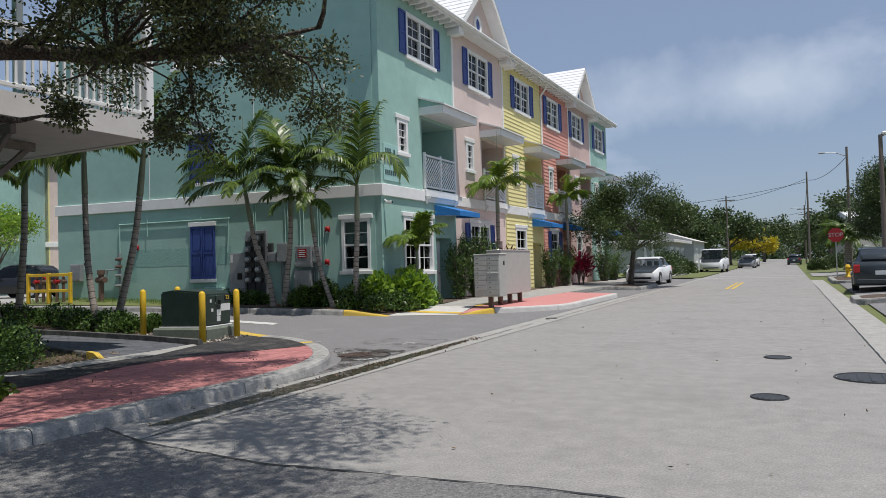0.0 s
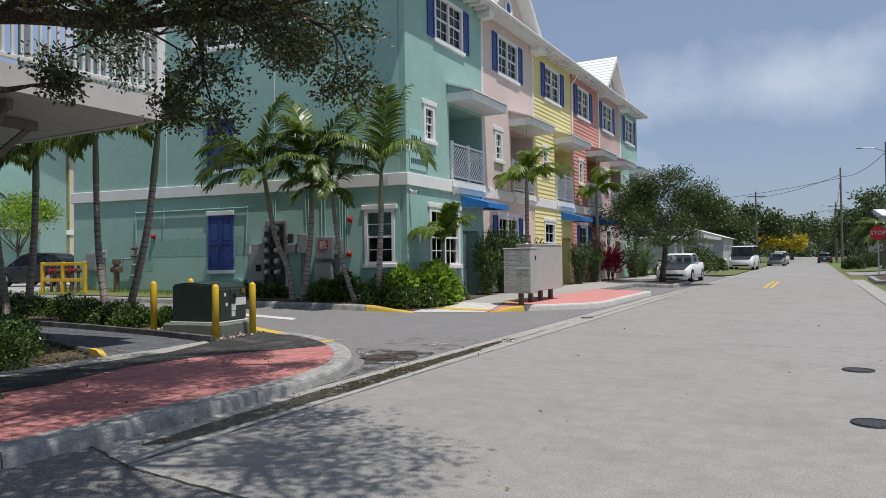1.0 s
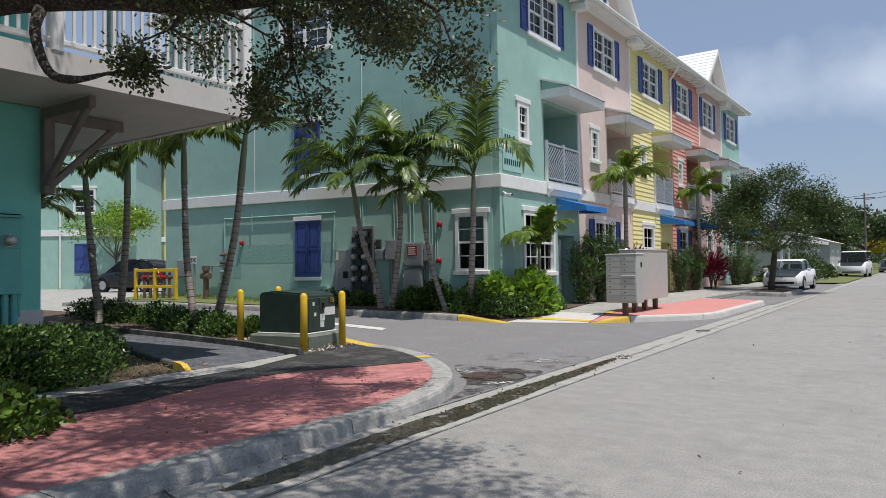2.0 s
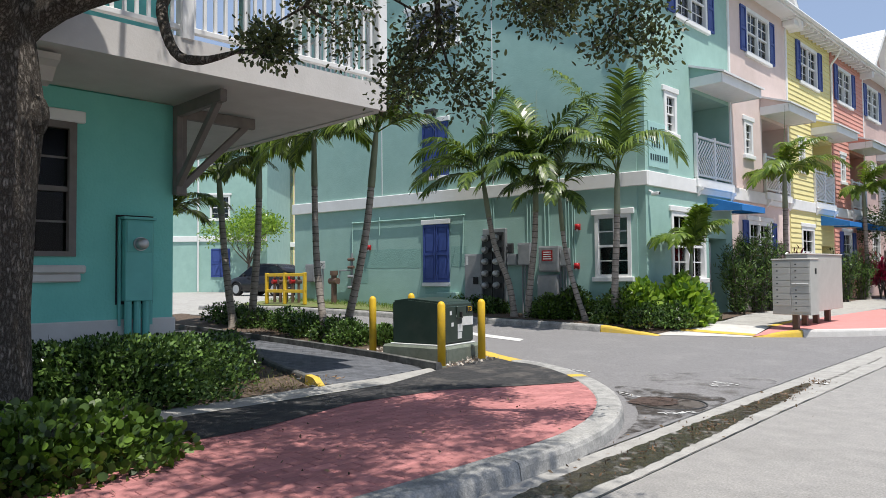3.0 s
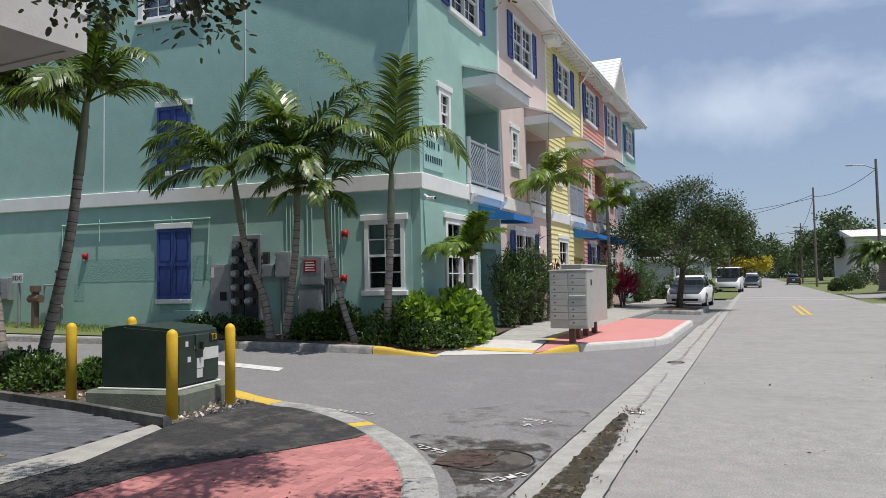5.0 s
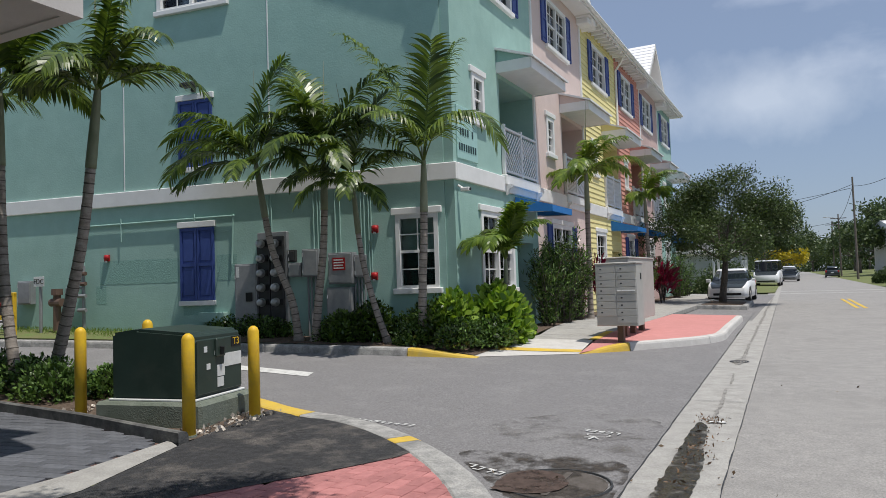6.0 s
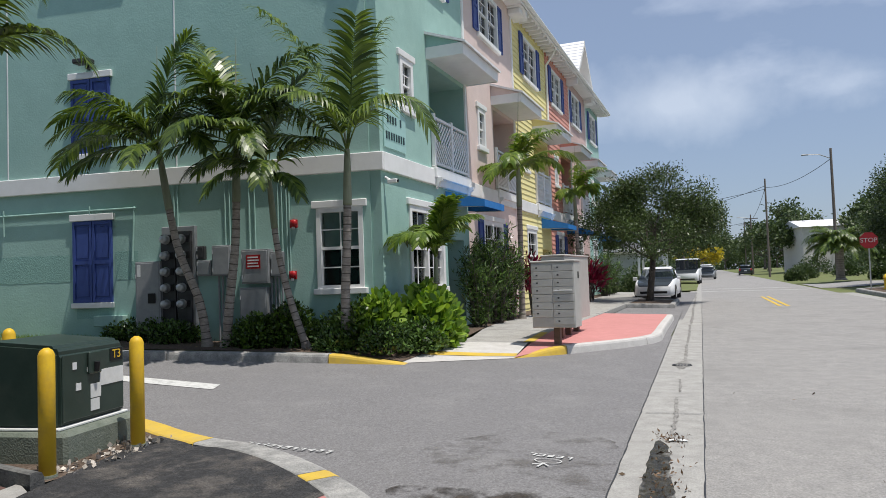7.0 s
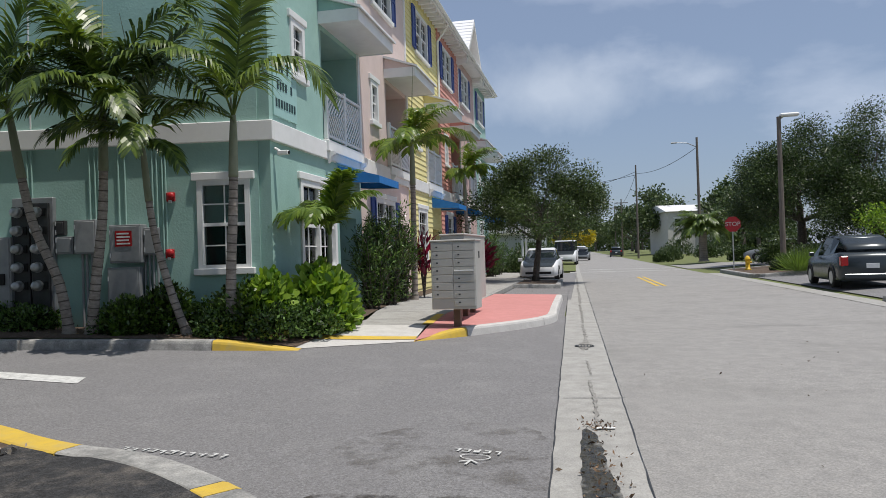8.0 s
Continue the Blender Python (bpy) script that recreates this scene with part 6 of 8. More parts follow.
for yy in (-0.11, 0.0, 0.11):
    bm = B()
    tube(bm, [(0.09, yy, 0.0), (0.09, yy, -0.75)], 0.045, 10)
    part("conduit", bm, TEALP, mbx)


# ---------------- plants ----------------
def mound(name, label, category, cx, cy, rx, ry, h, n, mat, size, rz=0, boxy=3.0, hexa=False, aspect=0.55, base=0.13, lean=0.35):
    """A shrub: leaves on and inside an uneven rounded volume, with twigs inside."""
    t = thing(name, label, category, cx, cy, gz(cx, cy) + base, rz)
    u = rng.normal(0, 1, (n, 3))
    u /= np.linalg.norm(u, axis=1)[:, None]
    u[:, 2] = np.abs(u[:, 2]) * 1.0
    p = 1.0 / (np.sum(np.abs(u) ** boxy, axis=1) ** (1 / boxy))[:, None]
    pos = u * p
    lump = np.array([noise.noise(Vector((a[0] * 2.3 + cx, a[1] * 2.3 + cy, a[2] * 2.3))) for a in pos])
    depth = (1 - 0.28 * rng.random(n) ** 1.6) * (1 + 0.16 * lump)
    pos = pos * depth[:, None] * np.array([rx, ry, h])
    out = u * np.array([1, 1, 0.9]) + np.array([0, 0, lean])
    v, f = leaf_mesh(pos, out, size, aspect, hexa=hexa)
    quick_mesh("foliage", v, f, mat, t)
    bm = B()
    for k in range(10):
        a, r = random.uniform(0, 6.28), random.uniform(0.2, 0.75)
        tube(bm, [(0.15 * rx * math.cos(a), 0.15 * ry * math.sin(a), -0.05), (r * 0.7 * rx * math.cos(a), r * 0.7 * ry * math.sin(a), h * 0.5), (r * rx * math.cos(a), r * ry * math.sin(a), h * 0.85)], [0.02, 0.014, 0.006], 5)
    part("stem", bm, BARK, t)["kind"] = "stuff"
    # dark inner mass of older leaves
    k = n // 3
    u2 = u[:k] * p[:k] * np.array([rx, ry, h]) * (0.45 + 0.3 * rng.random((k, 1)))
    v, f = leaf_mesh(u2, u[:k], size * 1.5, 0.8)
    quick_mesh("inner_foliage", v, f, mat, t)
    return t


mound("hedge", "clipped dark green hedge before the corner building", "hedge", -9.97, 6.95, 0.68, 1.4, 0.7, 11000, L_HEDGE, 0.062, 0, 5.0, aspect=0.55)
mound("hedge", "clipped dark green hedge along the building plinth", "hedge", -11.0, 8.45, 0.75, 0.75, 0.6, 4200, L_HEDGE, 0.06, 0, 4.0)
mound("hedge", "clipped dark green hedge before the corner building", "hedge", -10.0, 4.2, 0.68, 1.4, 0.7, 4500, L_HEDGE, 0.065, 0, 5.0)
mound("round_leaf_shrub", "low shrub with round glossy leaves at the sidewalk edge", "shrub", -7.9, 5.7, 0.85, 1.2, 0.46, 4600, L_ROUND, 0.066, 10, 2.3, hexa=True, aspect=0.85, base=0.1)
mound("round_leaf_shrub", "low shrub with round glossy leaves at the sidewalk edge", "shrub", -7.7, 3.7, 0.95, 1.0, 0.75, 4200, L_ROUND, 0.07, 30, 2.3, hexa=True, aspect=0.85, base=0.1)
for k, (x, y, r, h) in enumerate(((-13.2, 12.75, 0.55, 0.42), (-14.1, 13.1, 0.6, 0.45), (-15.0, 13.2, 0.6, 0.42), (-15.9, 13.5, 0.6, 0.45), (-16.9, 13.7, 0.65, 0.48), (-17.9, 13.6, 0.6, 0.42), (-19.0, 13.8, 0.7, 0.5), (-20.2, 13.9, 0.7, 0.5), (-12.6, 13.15, 0.4, 0.36))):
    mound("low_shrub", "low dark green shrub under the palms", "shrub", x, y, r, r * 0.75, h, 900, L_HEDGE, 0.075, k * 40, 2.4, aspect=0.5)
mound("low_shrub", "low dark green shrub by the building corner", "shrub", -13.6, 10.3, 0.6, 0.4, 0.4, 900, L_HEDGE, 0.07, 0, 2.5)
for k, (x, y, r, h, m, s) in enumerate(((-16.4, 19.2, 0.55, 0.45, L_HEDGE, 0.07), (-15.6, 19.15, 0.6, 0.48, L_HEDGE, 0.07), (-15.0, 18.95, 0.5, 0.42, L_HEDGE, 0.07), (-13.2, 19.0, 0.6, 0.5, L_HEDGE, 0.07), (-12.9, 18.8, 0.45, 0.6, L_ROUND, 0.085), (-12.4, 19.1, 0.5, 0.8, L_ROUND, 0.09), (-11.6, 19.35, 0.55, 0.55, L_HEDGE, 0.075), (-11.0, 19.2, 0.62, 0.85, L_ROUND, 0.09), (-10.35, 18.95, 0.55, 0.5, L_HEDGE, 0.07), (-11.3, 18.75, 0.4, 0.4, L_HEDGE, 0.07))):
    mound("bed_shrub", "dark green shrub in the bed below the end wall", "shrub", x, y, r, r * 0.85, h, 1300, m, s, k * 33, 2.3, aspect=0.55, base=0.14)
mound("croton_bush", "broad bright green bush at the building corner", "shrub", -10.1, 20.2, 0.6, 0.85, 1.05, 1500, L_BRIGHT, 0.17, 10, 2.2, hexa=True, aspect=0.55, base=0.14, lean=0.3)
mound("croton_bush", "bright green bush below the corner window", "shrub", -10.7, 19.4, 0.5, 0.45, 0.95, 1000, L_BRIGHT, 0.16, 40, 2.1, hexa=True, aspect=0.55, base=0.14, lean=0.3)
mound("bed_shrub", "dark green shrub beside the ramp", "shrub", -9.95, 19.55, 0.45, 0.6, 0.55, 1500, L_HEDGE, 0.075, 0, 2.4, base=0.14)
mound("bed_shrub", "dark green shrub beside the sidewalk", "shrub", -10.2, 21.4, 0.35, 0.6, 0.55, 1100, L_HEDGE, 0.075, 0, 2.4, base=0.14)


def oleander(x, y, r, h, n, label="tall narrow-leaved oleander bush against the house", mat=None):
    t = thing("oleander", label, "shrub", x, y, gz(x, y) + 0.14)
    pos, out = [], []
    bm = B()
    for k in range(26):
        a, q = random.uniform(0, 6.28), math.sqrt(random.random()) * r
        tip = Vector((q * math.cos(a), q * math.sin(a), h * random.uniform(0.45, 1.0)))
        mid = tip * 0.5 + Vector((0, 0, h * 0.08))
        pts = [Vector((tip.x * 0.25, tip.y * 0.25, -0.02)), mid, tip]
        tube(bm, pts, [0.018, 0.012, 0.005], 5)
        for j in range(n // 26):
            s = random.random() ** 0.7
            p = pts[1].lerp(pts[2], s) if random.random() < 0.6 else pts[0].lerp(pts[1], 0.1 + 0.9 * random.random())
            d = Vector((random.uniform(-1, 1), random.uniform(-1, 1), random.uniform(0.1, 1.2)))
            pos.append(p + Vector((random.uniform(-0.12, 0.12), random.uniform(-0.12, 0.12), 0)))
            out.append(d)
    part("stem", bm, BARK, t)["kind"] = "stuff"
    v, f = leaf_mesh(np.array(pos), np.array(out), 0.17, 0.17, spread=0.35)
    quick_mesh("foliage", v, f, mat or L_HEDGE, t)
    return t


oleander(-10.35, 24.0, 0.55, 1.9, 2400)
oleander(-10.3, 25.2, 0.6, 2.5, 2800)
oleander(-10.3, 26.3, 0.5, 2.2, 2000)
oleander(-10.3, 33.3, 0.55, 2.0, 1800)
oleander(-10.3, 35.6, 0.6, 2.0, 1800)
oleander(-10.2, 42.5, 0.9, 2.2, 2200)
oleander(-10.2, 44.6, 0.8, 1.7, 1800)


def ti_plant(x, y, r, h, n):
    t = thing("ti_plant", "crimson broad-leaved ti plant beside the sidewalk", "plant", x, y, gz(x, y) + 0.14)
    pos = rng.normal(0, 1, (n, 3)) * np.array([r * 0.4, r * 0.4, h * 0.16]) + np.array([0, 0, h * 0.6])
    out = pos * np.array([1.5 / r, 1.5 / r, 0]) + np.array([0, 0, 1.0])
    v, f = leaf_mesh(pos, out, 0.34, 0.24, spread=0.5)
    quick_mesh("foliage", v, f, L_RED, t)
    bm = B()
    for k in range(6):
        a = k * 1.05
        tube(bm, [(0, 0, -0.02), (r * 0.35 * math.cos(a), r * 0.35 * math.sin(a), h * 0.75)], [0.02, 0.012], 5)
    part("stem", bm, BARK, t)["kind"] = "stuff"


ti_plant(-10.0, 27.6, 0.4, 1.9, 160)
ti_plant(-9.9, 36.6, 0.55, 1.7, 300)
ti_plant(-9.95, 37.5, 0.5, 1.4, 260)


def frond_mesh(L, start, bend, hang=0.6, young=False, n=48):
    """One feather frond along +x: arching midrib with two rows of long leaflets that hang by their own weight."""
    vs, fs = [], []
    x = z = 0.0
    mid = [(0.0, 0.0)]
    K = 14
    for i in range(K):
        a = start - bend * ((i + 0.5) / K) ** 1.5
        x += L / K * math.cos(a)
        z += L / K * math.sin(a)
        mid.append((x, z))

    def at(t):
        i = min(int(t * K), K - 1)
        u = t * K - i
        a, b = mid[i], mid[i + 1]
        return Vector((a[0] + (b[0] - a[0]) * u, 0, a[1] + (b[1] - a[1]) * u)), Vector((b[0] - a[0], 0, b[1] - a[1])).normalized()
    for i in range(K):
        (p, d), (q, e) = at(i / K), at((i + 1) / K - 1e-6)
        r0, r1 = 0.026 * (1 - i / (K + 1)), 0.026 * (1 - (i + 1) / (K + 1))
        k = len(vs)
        vs += [p + Vector((0, r0, 0)), p + Vector((0, -r0, 0)), p - Vector((0, 0, r0)), q + Vector((0, r1, 0)), q + Vector((0, -r1, 0)), q - Vector((0, 0, r1))]
        fs += [(k, k + 1, k + 4, k + 3), (k + 1, k + 2, k + 5, k + 4), (k + 2, k, k + 3, k + 5)]
    full = min(0.29 * L, 0.74)
    for i in range(n):
        t = 0.17 + 0.83 * (i + 0.5) / n
        p, d = at(min(t, 0.999))
        nrm = Vector((-d.z, 0, d.x))
        ll = full * (math.sin(math.pi * min(1, 0.22 + t * 0.66)) ** 0.7)
        for side in (-1, 1):
            if random.random() < 0.04:
                continue
            l1 = ll * random.uniform(0.82, 1.12)
            h = hang * random.uniform(0.75, 1.2)
            d0 = (d * 0.85 + Vector((0, side, 0)) * 0.85 + nrm * random.uniform(0.1, 0.4) + Vector((0, random.uniform(-0.08, 0.08), 0))).normalized()
            w = 0.024 * random.uniform(0.8, 1.25)
            pts = [p]
            for j in range(3):
                d1 = (d0 + Vector((0, 0, -h * (0.35 + 0.75 * j)))).normalized()
                pts.append(pts[-1] + d1 * l1 / 3)
            wide = (d - d0 * d.dot(d0)).normalized()
            k = len(vs)
            vs += [pts[0] - wide * w * 0.5, pts[0] + wide * w * 0.5, pts[1] + wide * w, pts[1] - wide * w, pts[2] + wide * w * 0.75, pts[2] - wide * w * 0.75, pts[3]]
            fs += [(k, k + 1, k + 2, k + 3), (k + 3, k + 2, k + 4, k + 5), (k + 5, k + 4, k + 6)]
    me = bpy.data.meshes.new("frond")
    me.from_pydata([tuple(v) for v in vs], [], fs)
    me.materials.append(L_PALMY if young else L_PALM)
    return me


def palm(x, y, path, r, label, fronds=None, L=1.8, n=9, z0=None, shaft=0.9, spear=2.0, seed=1, young=False):
    """A feather palm: ringed leaning trunk, smooth crownshaft, arching fronds (compass angle, start angle, bend, length)."""
    random.seed(seed)
    t = thing("palm_tree", label, "palm tree", x, y, (gz(x, y) + 0.1) if z0 is None else z0)
    pts = [Vector(p) for p in path]
    fine, rad = [], []
    N = 90
    for i in range(N + 1):
        u = i / N * (len(pts) - 1)
        j = min(int(u), len(pts) - 2)
        q0, q1, q2, q3 = pts[max(j - 1, 0)], pts[j], pts[j + 1], pts[min(j + 2, len(pts) - 1)]
        u -= j
        fine.append(0.5 * ((2 * q1) + (q2 - q0) * u + (2 * q0 - 5 * q1 + 4 * q2 - q3) * u * u + (3 * q1 - q0 - 3 * q2 + q3) * u ** 3))
        rad.append(r * (1.45 - 0.45 * min(1, i / 12)) * (1.0 - 0.3 * i / N))
    height = sum((q - p).length for p, q in zip(fine, fine[1:]))
    cut = max(2, int(N * (1 - shaft / height)))
    bm = B()
    tube(bm, fine[:cut + 1], [v * random.uniform(0.97, 1.04) for v in rad[:cut + 1]], 14)
    tk = part("trunk", bm, PALMB, t, "ringed grey-brown trunk", True)
    bm = B()
    run = 0.0
    for i in range(4, cut):
        run += (fine[i] - fine[i - 1]).length
        if run > 0.125:
            run = random.uniform(-0.02, 0.02)
            ax = (fine[i + 1] - fine[i - 1]).normalized()
            tube(bm, [fine[i] - ax * 0.011, fine[i], fine[i] + ax * 0.011], [rad[i] * 0.99, rad[i] * 1.09, rad[i] * 0.99], 14, cap=False)
    part("leaf_scar", bm, PALMS, tk, "dark leaf scar rings", True)["kind"] = "stuff"
    bm = B()
    m = N - cut
    tube(bm, fine[cut:], [rad[cut] * (1.12 - 0.5 * (i / m) ** 1.6) for i in range(m + 1)], 14)
    part("crownshaft", bm, PALMG, t, "smooth green crownshaft", True)
    top = fine[-1]
    if fronds is None:
        fronds = [(k * 137.5 + random.uniform(-15, 15), (62, 40, 22, 48, 12)[k % 5] + random.uniform(-8, 8), (75, 85, 80, 95, 70)[k % 5], L * random.uniform(0.85, 1.1)) for k in range(n)]
    for k, (az, st, bd, ln) in enumerate(fronds):
        ob = new("frond", frond_mesh(ln, radians(st), radians(bd), 0.35 if st > 80 else random.uniform(0.55, 0.85), young))
        ob.parent = t
        ob.matrix_basis = Matrix.Translation(top + Vector((0, 0, -0.05))) @ Matrix.Rotation(radians(az), 4, "Z") @ Matrix.Rotation(random.uniform(-0.2, 0.2), 4, "X")
    if spear:
        bm = B()
        a = random.uniform(0, 6.28)
        tube(bm, [top - Vector((0, 0, 0.1)), top + Vector((0.1 * math.cos(a), 0.1 * math.sin(a), spear * 0.5)), top + Vector((0.28 * math.cos(a), 0.28 * math.sin(a), spear))], [0.02, 0.014, 0.004], 6)
        part("spear_leaf", bm, PALMG, t, "unopened spear leaf")
    return t


PL = "slender palm with ringed leaning trunk and green feather fronds"
palm(-14.2, 12.9, [(0, 0, 0), (-0.28, 0, 1.3), (-0.38, 0, 2.5), (-0.42, 0, 4.35)], 0.08, PL, L=1.75, n=10, seed=2)
palm(-14.4, 13.5, [(0, 0, 0), (0.45, 0, 1.2), (0.8, 0, 2.4), (1.1, 0, 4.25)], 0.09, PL, [(350, 50, 85, 1.8), (60, 80, 25, 2.0), (190, 40, 85, 1.6), (240, 20, 75, 1.6), (300, 30, 90, 1.7), (120, 55, 80, 1.7), (20, 30, 90, 1.8), (160, 65, 70, 1.7), (330, 68, 60, 1.6)], seed=3)
palm(-18.5, 13.2, [(0, 0, 0), (-0.3, 0, 1.1), (-0.55, 0, 2.3), (-0.8, 0, 4.0)], 0.1, PL, L=1.9, seed=4)
palm(-18.2, 13.5, [(0, 0, 0), (0.2, 0, 1.2), (0.35, 0, 2.5), (0.4, 0, 4.3)], 0.1, PL, L=1.9, seed=5)
palm(-20.4, 12.3, [(0, 0, 0), (0, 0, 1.2), (0.1, 0, 2.9)], 0.11, PL, L=1.9, seed=6)
for s0, run, r, fr, sd in (
        (3.15, ((-0.12, 0.9), (-0.52, 2.0), (-0.78, 3.8)), 0.085, [(185, 28, 80, 2.6), (200, 58, 105, 2.4), (20, 84, 38, 2.3), (350, 60, 90, 2.3), (340, 25, 85, 1.9), (290, 5, 62, 1.5), (250, 60, 85, 2.0), (225, 40, 95, 2.0), (172, 46, 95, 2.5), (10, 42, 92, 2.1), (205, 8, 60, 1.8)], 7),
        (2.78, ((0.14, 0.9), (0.34, 2.1), (0.46, 3.8)), 0.09, [(180, 62, 100, 2.6), (168, 76, 62, 2.3), (8, 70, 62, 2.4), (0, 36, 75, 2.1), (268, 32, 100, 1.9), (315, 14, 72, 1.8), (165, 84, 55, 2.5), (275, 70, 70, 2.0), (215, 22, 85, 1.9), (188, 45, 88, 2.3), (345, 55, 95, 2.2), (240, 5, 62, 1.7)], 8),
        (1.15, ((-0.28, 0.9), (-0.48, 1.9), (-0.57, 3.25)), 0.07, [(250, 12, 78, 1.5), (300, 22, 92, 1.6), (182, 45, 102, 1.8), (280, 60, 82, 1.7), (10, 83, 50, 2.0), (0, 50, 92, 1.7), (200, 74, 55, 1.8), (225, 30, 85, 1.6), (330, 0, 60, 1.4)], 9),
        (0.43, ((0.06, 1.1), (0.16, 2.2), (0.24, 3.56)), 0.09, [(345, 62, 148, 2.5), (60, 80, 20, 2.6), (185, 78, 42, 3.1), (190, 46, 40, 2.9), (205, 24, 55, 2.2), (262, 58, 88, 1.9), (300, 84, 30, 2.3)], 10)):
    px, py = end_wall(s0, 0.95)
    palm(px, py, [(0, 0, 0)] + [(dx * math.cos(TURN), dx * math.sin(TURN) - 0.06 * z, z) for dx, z in run], r, PL, fr, seed=sd, shaft=0.85)
palm(-10.1, 20.55, [(0, 0, 0), (0.03, 0, 0.8), (0.05, 0.0, 1.7)], 0.055, "young palm with short feather fronds", [(k * 137.5, (86, 76, 64, 80, 70)[k % 5], (60, 110, 130, 95, 150)[k % 5], 1.35) for k in range(13)], shaft=0.5, spear=0.8, seed=11, young=True)
palm(-10.1, 26.9, [(0, 0, 0), (0.05, -0.1, 1.5), (0.1, -0.2, 4.2)], 0.09, PL, L=1.8, n=13, seed=12, young=True)
palm(-10.2, 36.0, [(0, 0, 0), (0.0, 0, 1.5), (-0.05, 0, 4.4)], 0.09, PL, L=1.75, n=13, seed=13, young=True)


def branch_out(bm, tips, p, d, length, r, depth, spread=0.6, droop=0.0):
    """Grow a limb that forks; gathers the ends of the twigs."""
    pts, rad = [p], [r]
    q = p.copy()
    steps = 3
    for i in range(steps):
        d = (d + Vector((random.uniform(-1, 1), random.uniform(-1, 1), random.uniform(-0.7, 0.7) - droop)) * 0.22).normalized()
        q = q + d * length / steps
        pts.append(q.copy())
        rad.append(r * (1 - 0.45 * (i + 1) / steps))
    tube(bm, pts, rad, 7 if r > 0.05 else 5, cap=depth == 0)
    if depth == 0:
        tips += [(pts[-1], d), (pts[-2], d)]
        return
    for k in range(random.choice((2, 3, 3))):
        e = (d + Vector((random.uniform(-1, 1), random.uniform(-1, 1), random.uniform(-0.6, 0.9) - droop)) * spread).normalized()
        branch_out(bm, tips, pts[-1 if k < 2 else -2], e, length * random.uniform(0.6, 0.85), rad[-1] * 0.75, depth - 1, spread, droop)


def foliage(tips, per, radius, size, aspect, mat, parent, droop=0.2, hexa=False, flat=0.8):
    n = len(tips) * per
    c = np.repeat(np.array([list(p) for p, d in tips]), per, axis=0)
    pos = c + np.clip(rng.normal(0, 1, (n, 3)), -1.7, 1.7) * np.array([radius, radius, radius * flat]) * 0.5
    out = (pos - c) / radius + np.array([0, 0, 0.2])
    v, f = leaf_mesh(pos, out, size, aspect, droop=droop, hexa=hexa)
    return quick_mesh("crown", v, f, mat, parent)


def tree(x, y, trunk_h, r, crown_r, label, mat, depth=3, per=26, leaf=0.13, clump=0.5, aspect=0.5, seed=1, limbs=6, spread=0.6, rise=0.6, base=0.1, category="tree", lean=(0.0, 0.0)):
    random.seed(seed)
    t = thing("tree", label, category, x, y, gz(x, y) + base)
    bm = B()
    top = Vector((random.uniform(-0.1, 0.1) + lean[0], random.uniform(-0.1, 0.1) + lean[1], trunk_h))
    tube(bm, [(0, 0, -0.1), (0.02, 0, trunk_h * 0.2), top * 0.6, top], [r * 1.4, r * 1.05, r, r * 0.85], 12)
    tips = []
    for k in range(limbs):
        a = k * 2 * math.pi / limbs + random.uniform(-0.3, 0.3)
        d = Vector((math.cos(a), math.sin(a), random.uniform(rise * 0.5, rise * 1.6)))
        branch_out(bm, tips, top, d.normalized(), crown_r * 0.42, r * 0.5, depth, spread)
    branch_out(bm, tips, top, Vector((0, 0, 1)), crown_r * 0.45, r * 0.5, depth, spread)
    part("trunk", bm, BARK, t, "grey-brown trunk and limbs", True)
    foliage(tips, per, clump, leaf, aspect, mat, t)
    return t


tree(-7.75, 38.3, 1.75, 0.13, 3.15, "small-leaved street tree with a rounded uneven crown in a planter", L_STREET, 3, 125, 0.11, 0.55, 0.45, 11, 9, spread=0.95, rise=0.95, lean=(0.2, 0.0))
tree(6.4, 52.5, 2.4, 0.25, 4.3, "broad dark green tree beyond the parking bays", L_TREE, 3, 200, 0.13, 0.85, 0.5, 12, 8, rise=0.5, spread=0.8)
tree(10.0, 51.5, 2.4, 0.3, 4.9, "broad dark green tree beyond the parking bays", L_TREE, 3, 200, 0.13, 0.95, 0.5, 13, 8, spread=0.8)
tree(14.0, 47.5, 2.5, 0.3, 5.2, "broad dark green tree beyond the parking bays", L_TREE, 3, 200, 0.13, 0.95, 0.5, 14, 8, spread=0.8)
tree(9.0, 44.5, 1.2, 0.12, 2.4, "rounded bright green bush tree by the sidewalk", L_BRIGHT, 2, 60, 0.16, 0.7, 0.5, 15, 6)
tree(-13.5, 92, 2.4, 0.3, 3.8, "broad green tree beside the low house", L_FAR, 3, 26, 0.42, 1.3, 0.6, 16, 7)
tree(-10.5, 116, 2.6, 0.3, 4.6, "broad olive green tree along the street", L_FAR, 3, 26, 0.45, 1.4, 0.6, 17, 7)
tree(-9.0, 140, 2.2, 0.25, 3.2, "yellow flowering tree along the street", L_YELLOW, 3, 24, 0.45, 1.1, 0.6, 18, 6)
tree(-17, 74, 2.0, 0.25, 2.8, "green tree behind the low house", L_FAR, 3, 26, 0.36, 1.1, 0.6, 19, 6)
tree(-41.0, 26.5, 1.6, 0.1, 2.9, "slim light green young tree by the parking court", L_BRIGHT, 3, 16, 0.2, 0.6, 0.45, 20, 6, rise=1.6)
tree(15.5, 106, 3, 0.25, 5, "far green tree along the street", L_FAR, 3, 22, 0.45, 1.3, 0.6, 21, 6)
tree(4.5, 128, 3, 0.3, 6, "far green tree along the street", L_FAR, 3, 22, 0.5, 1.4, 0.6, 22, 6)
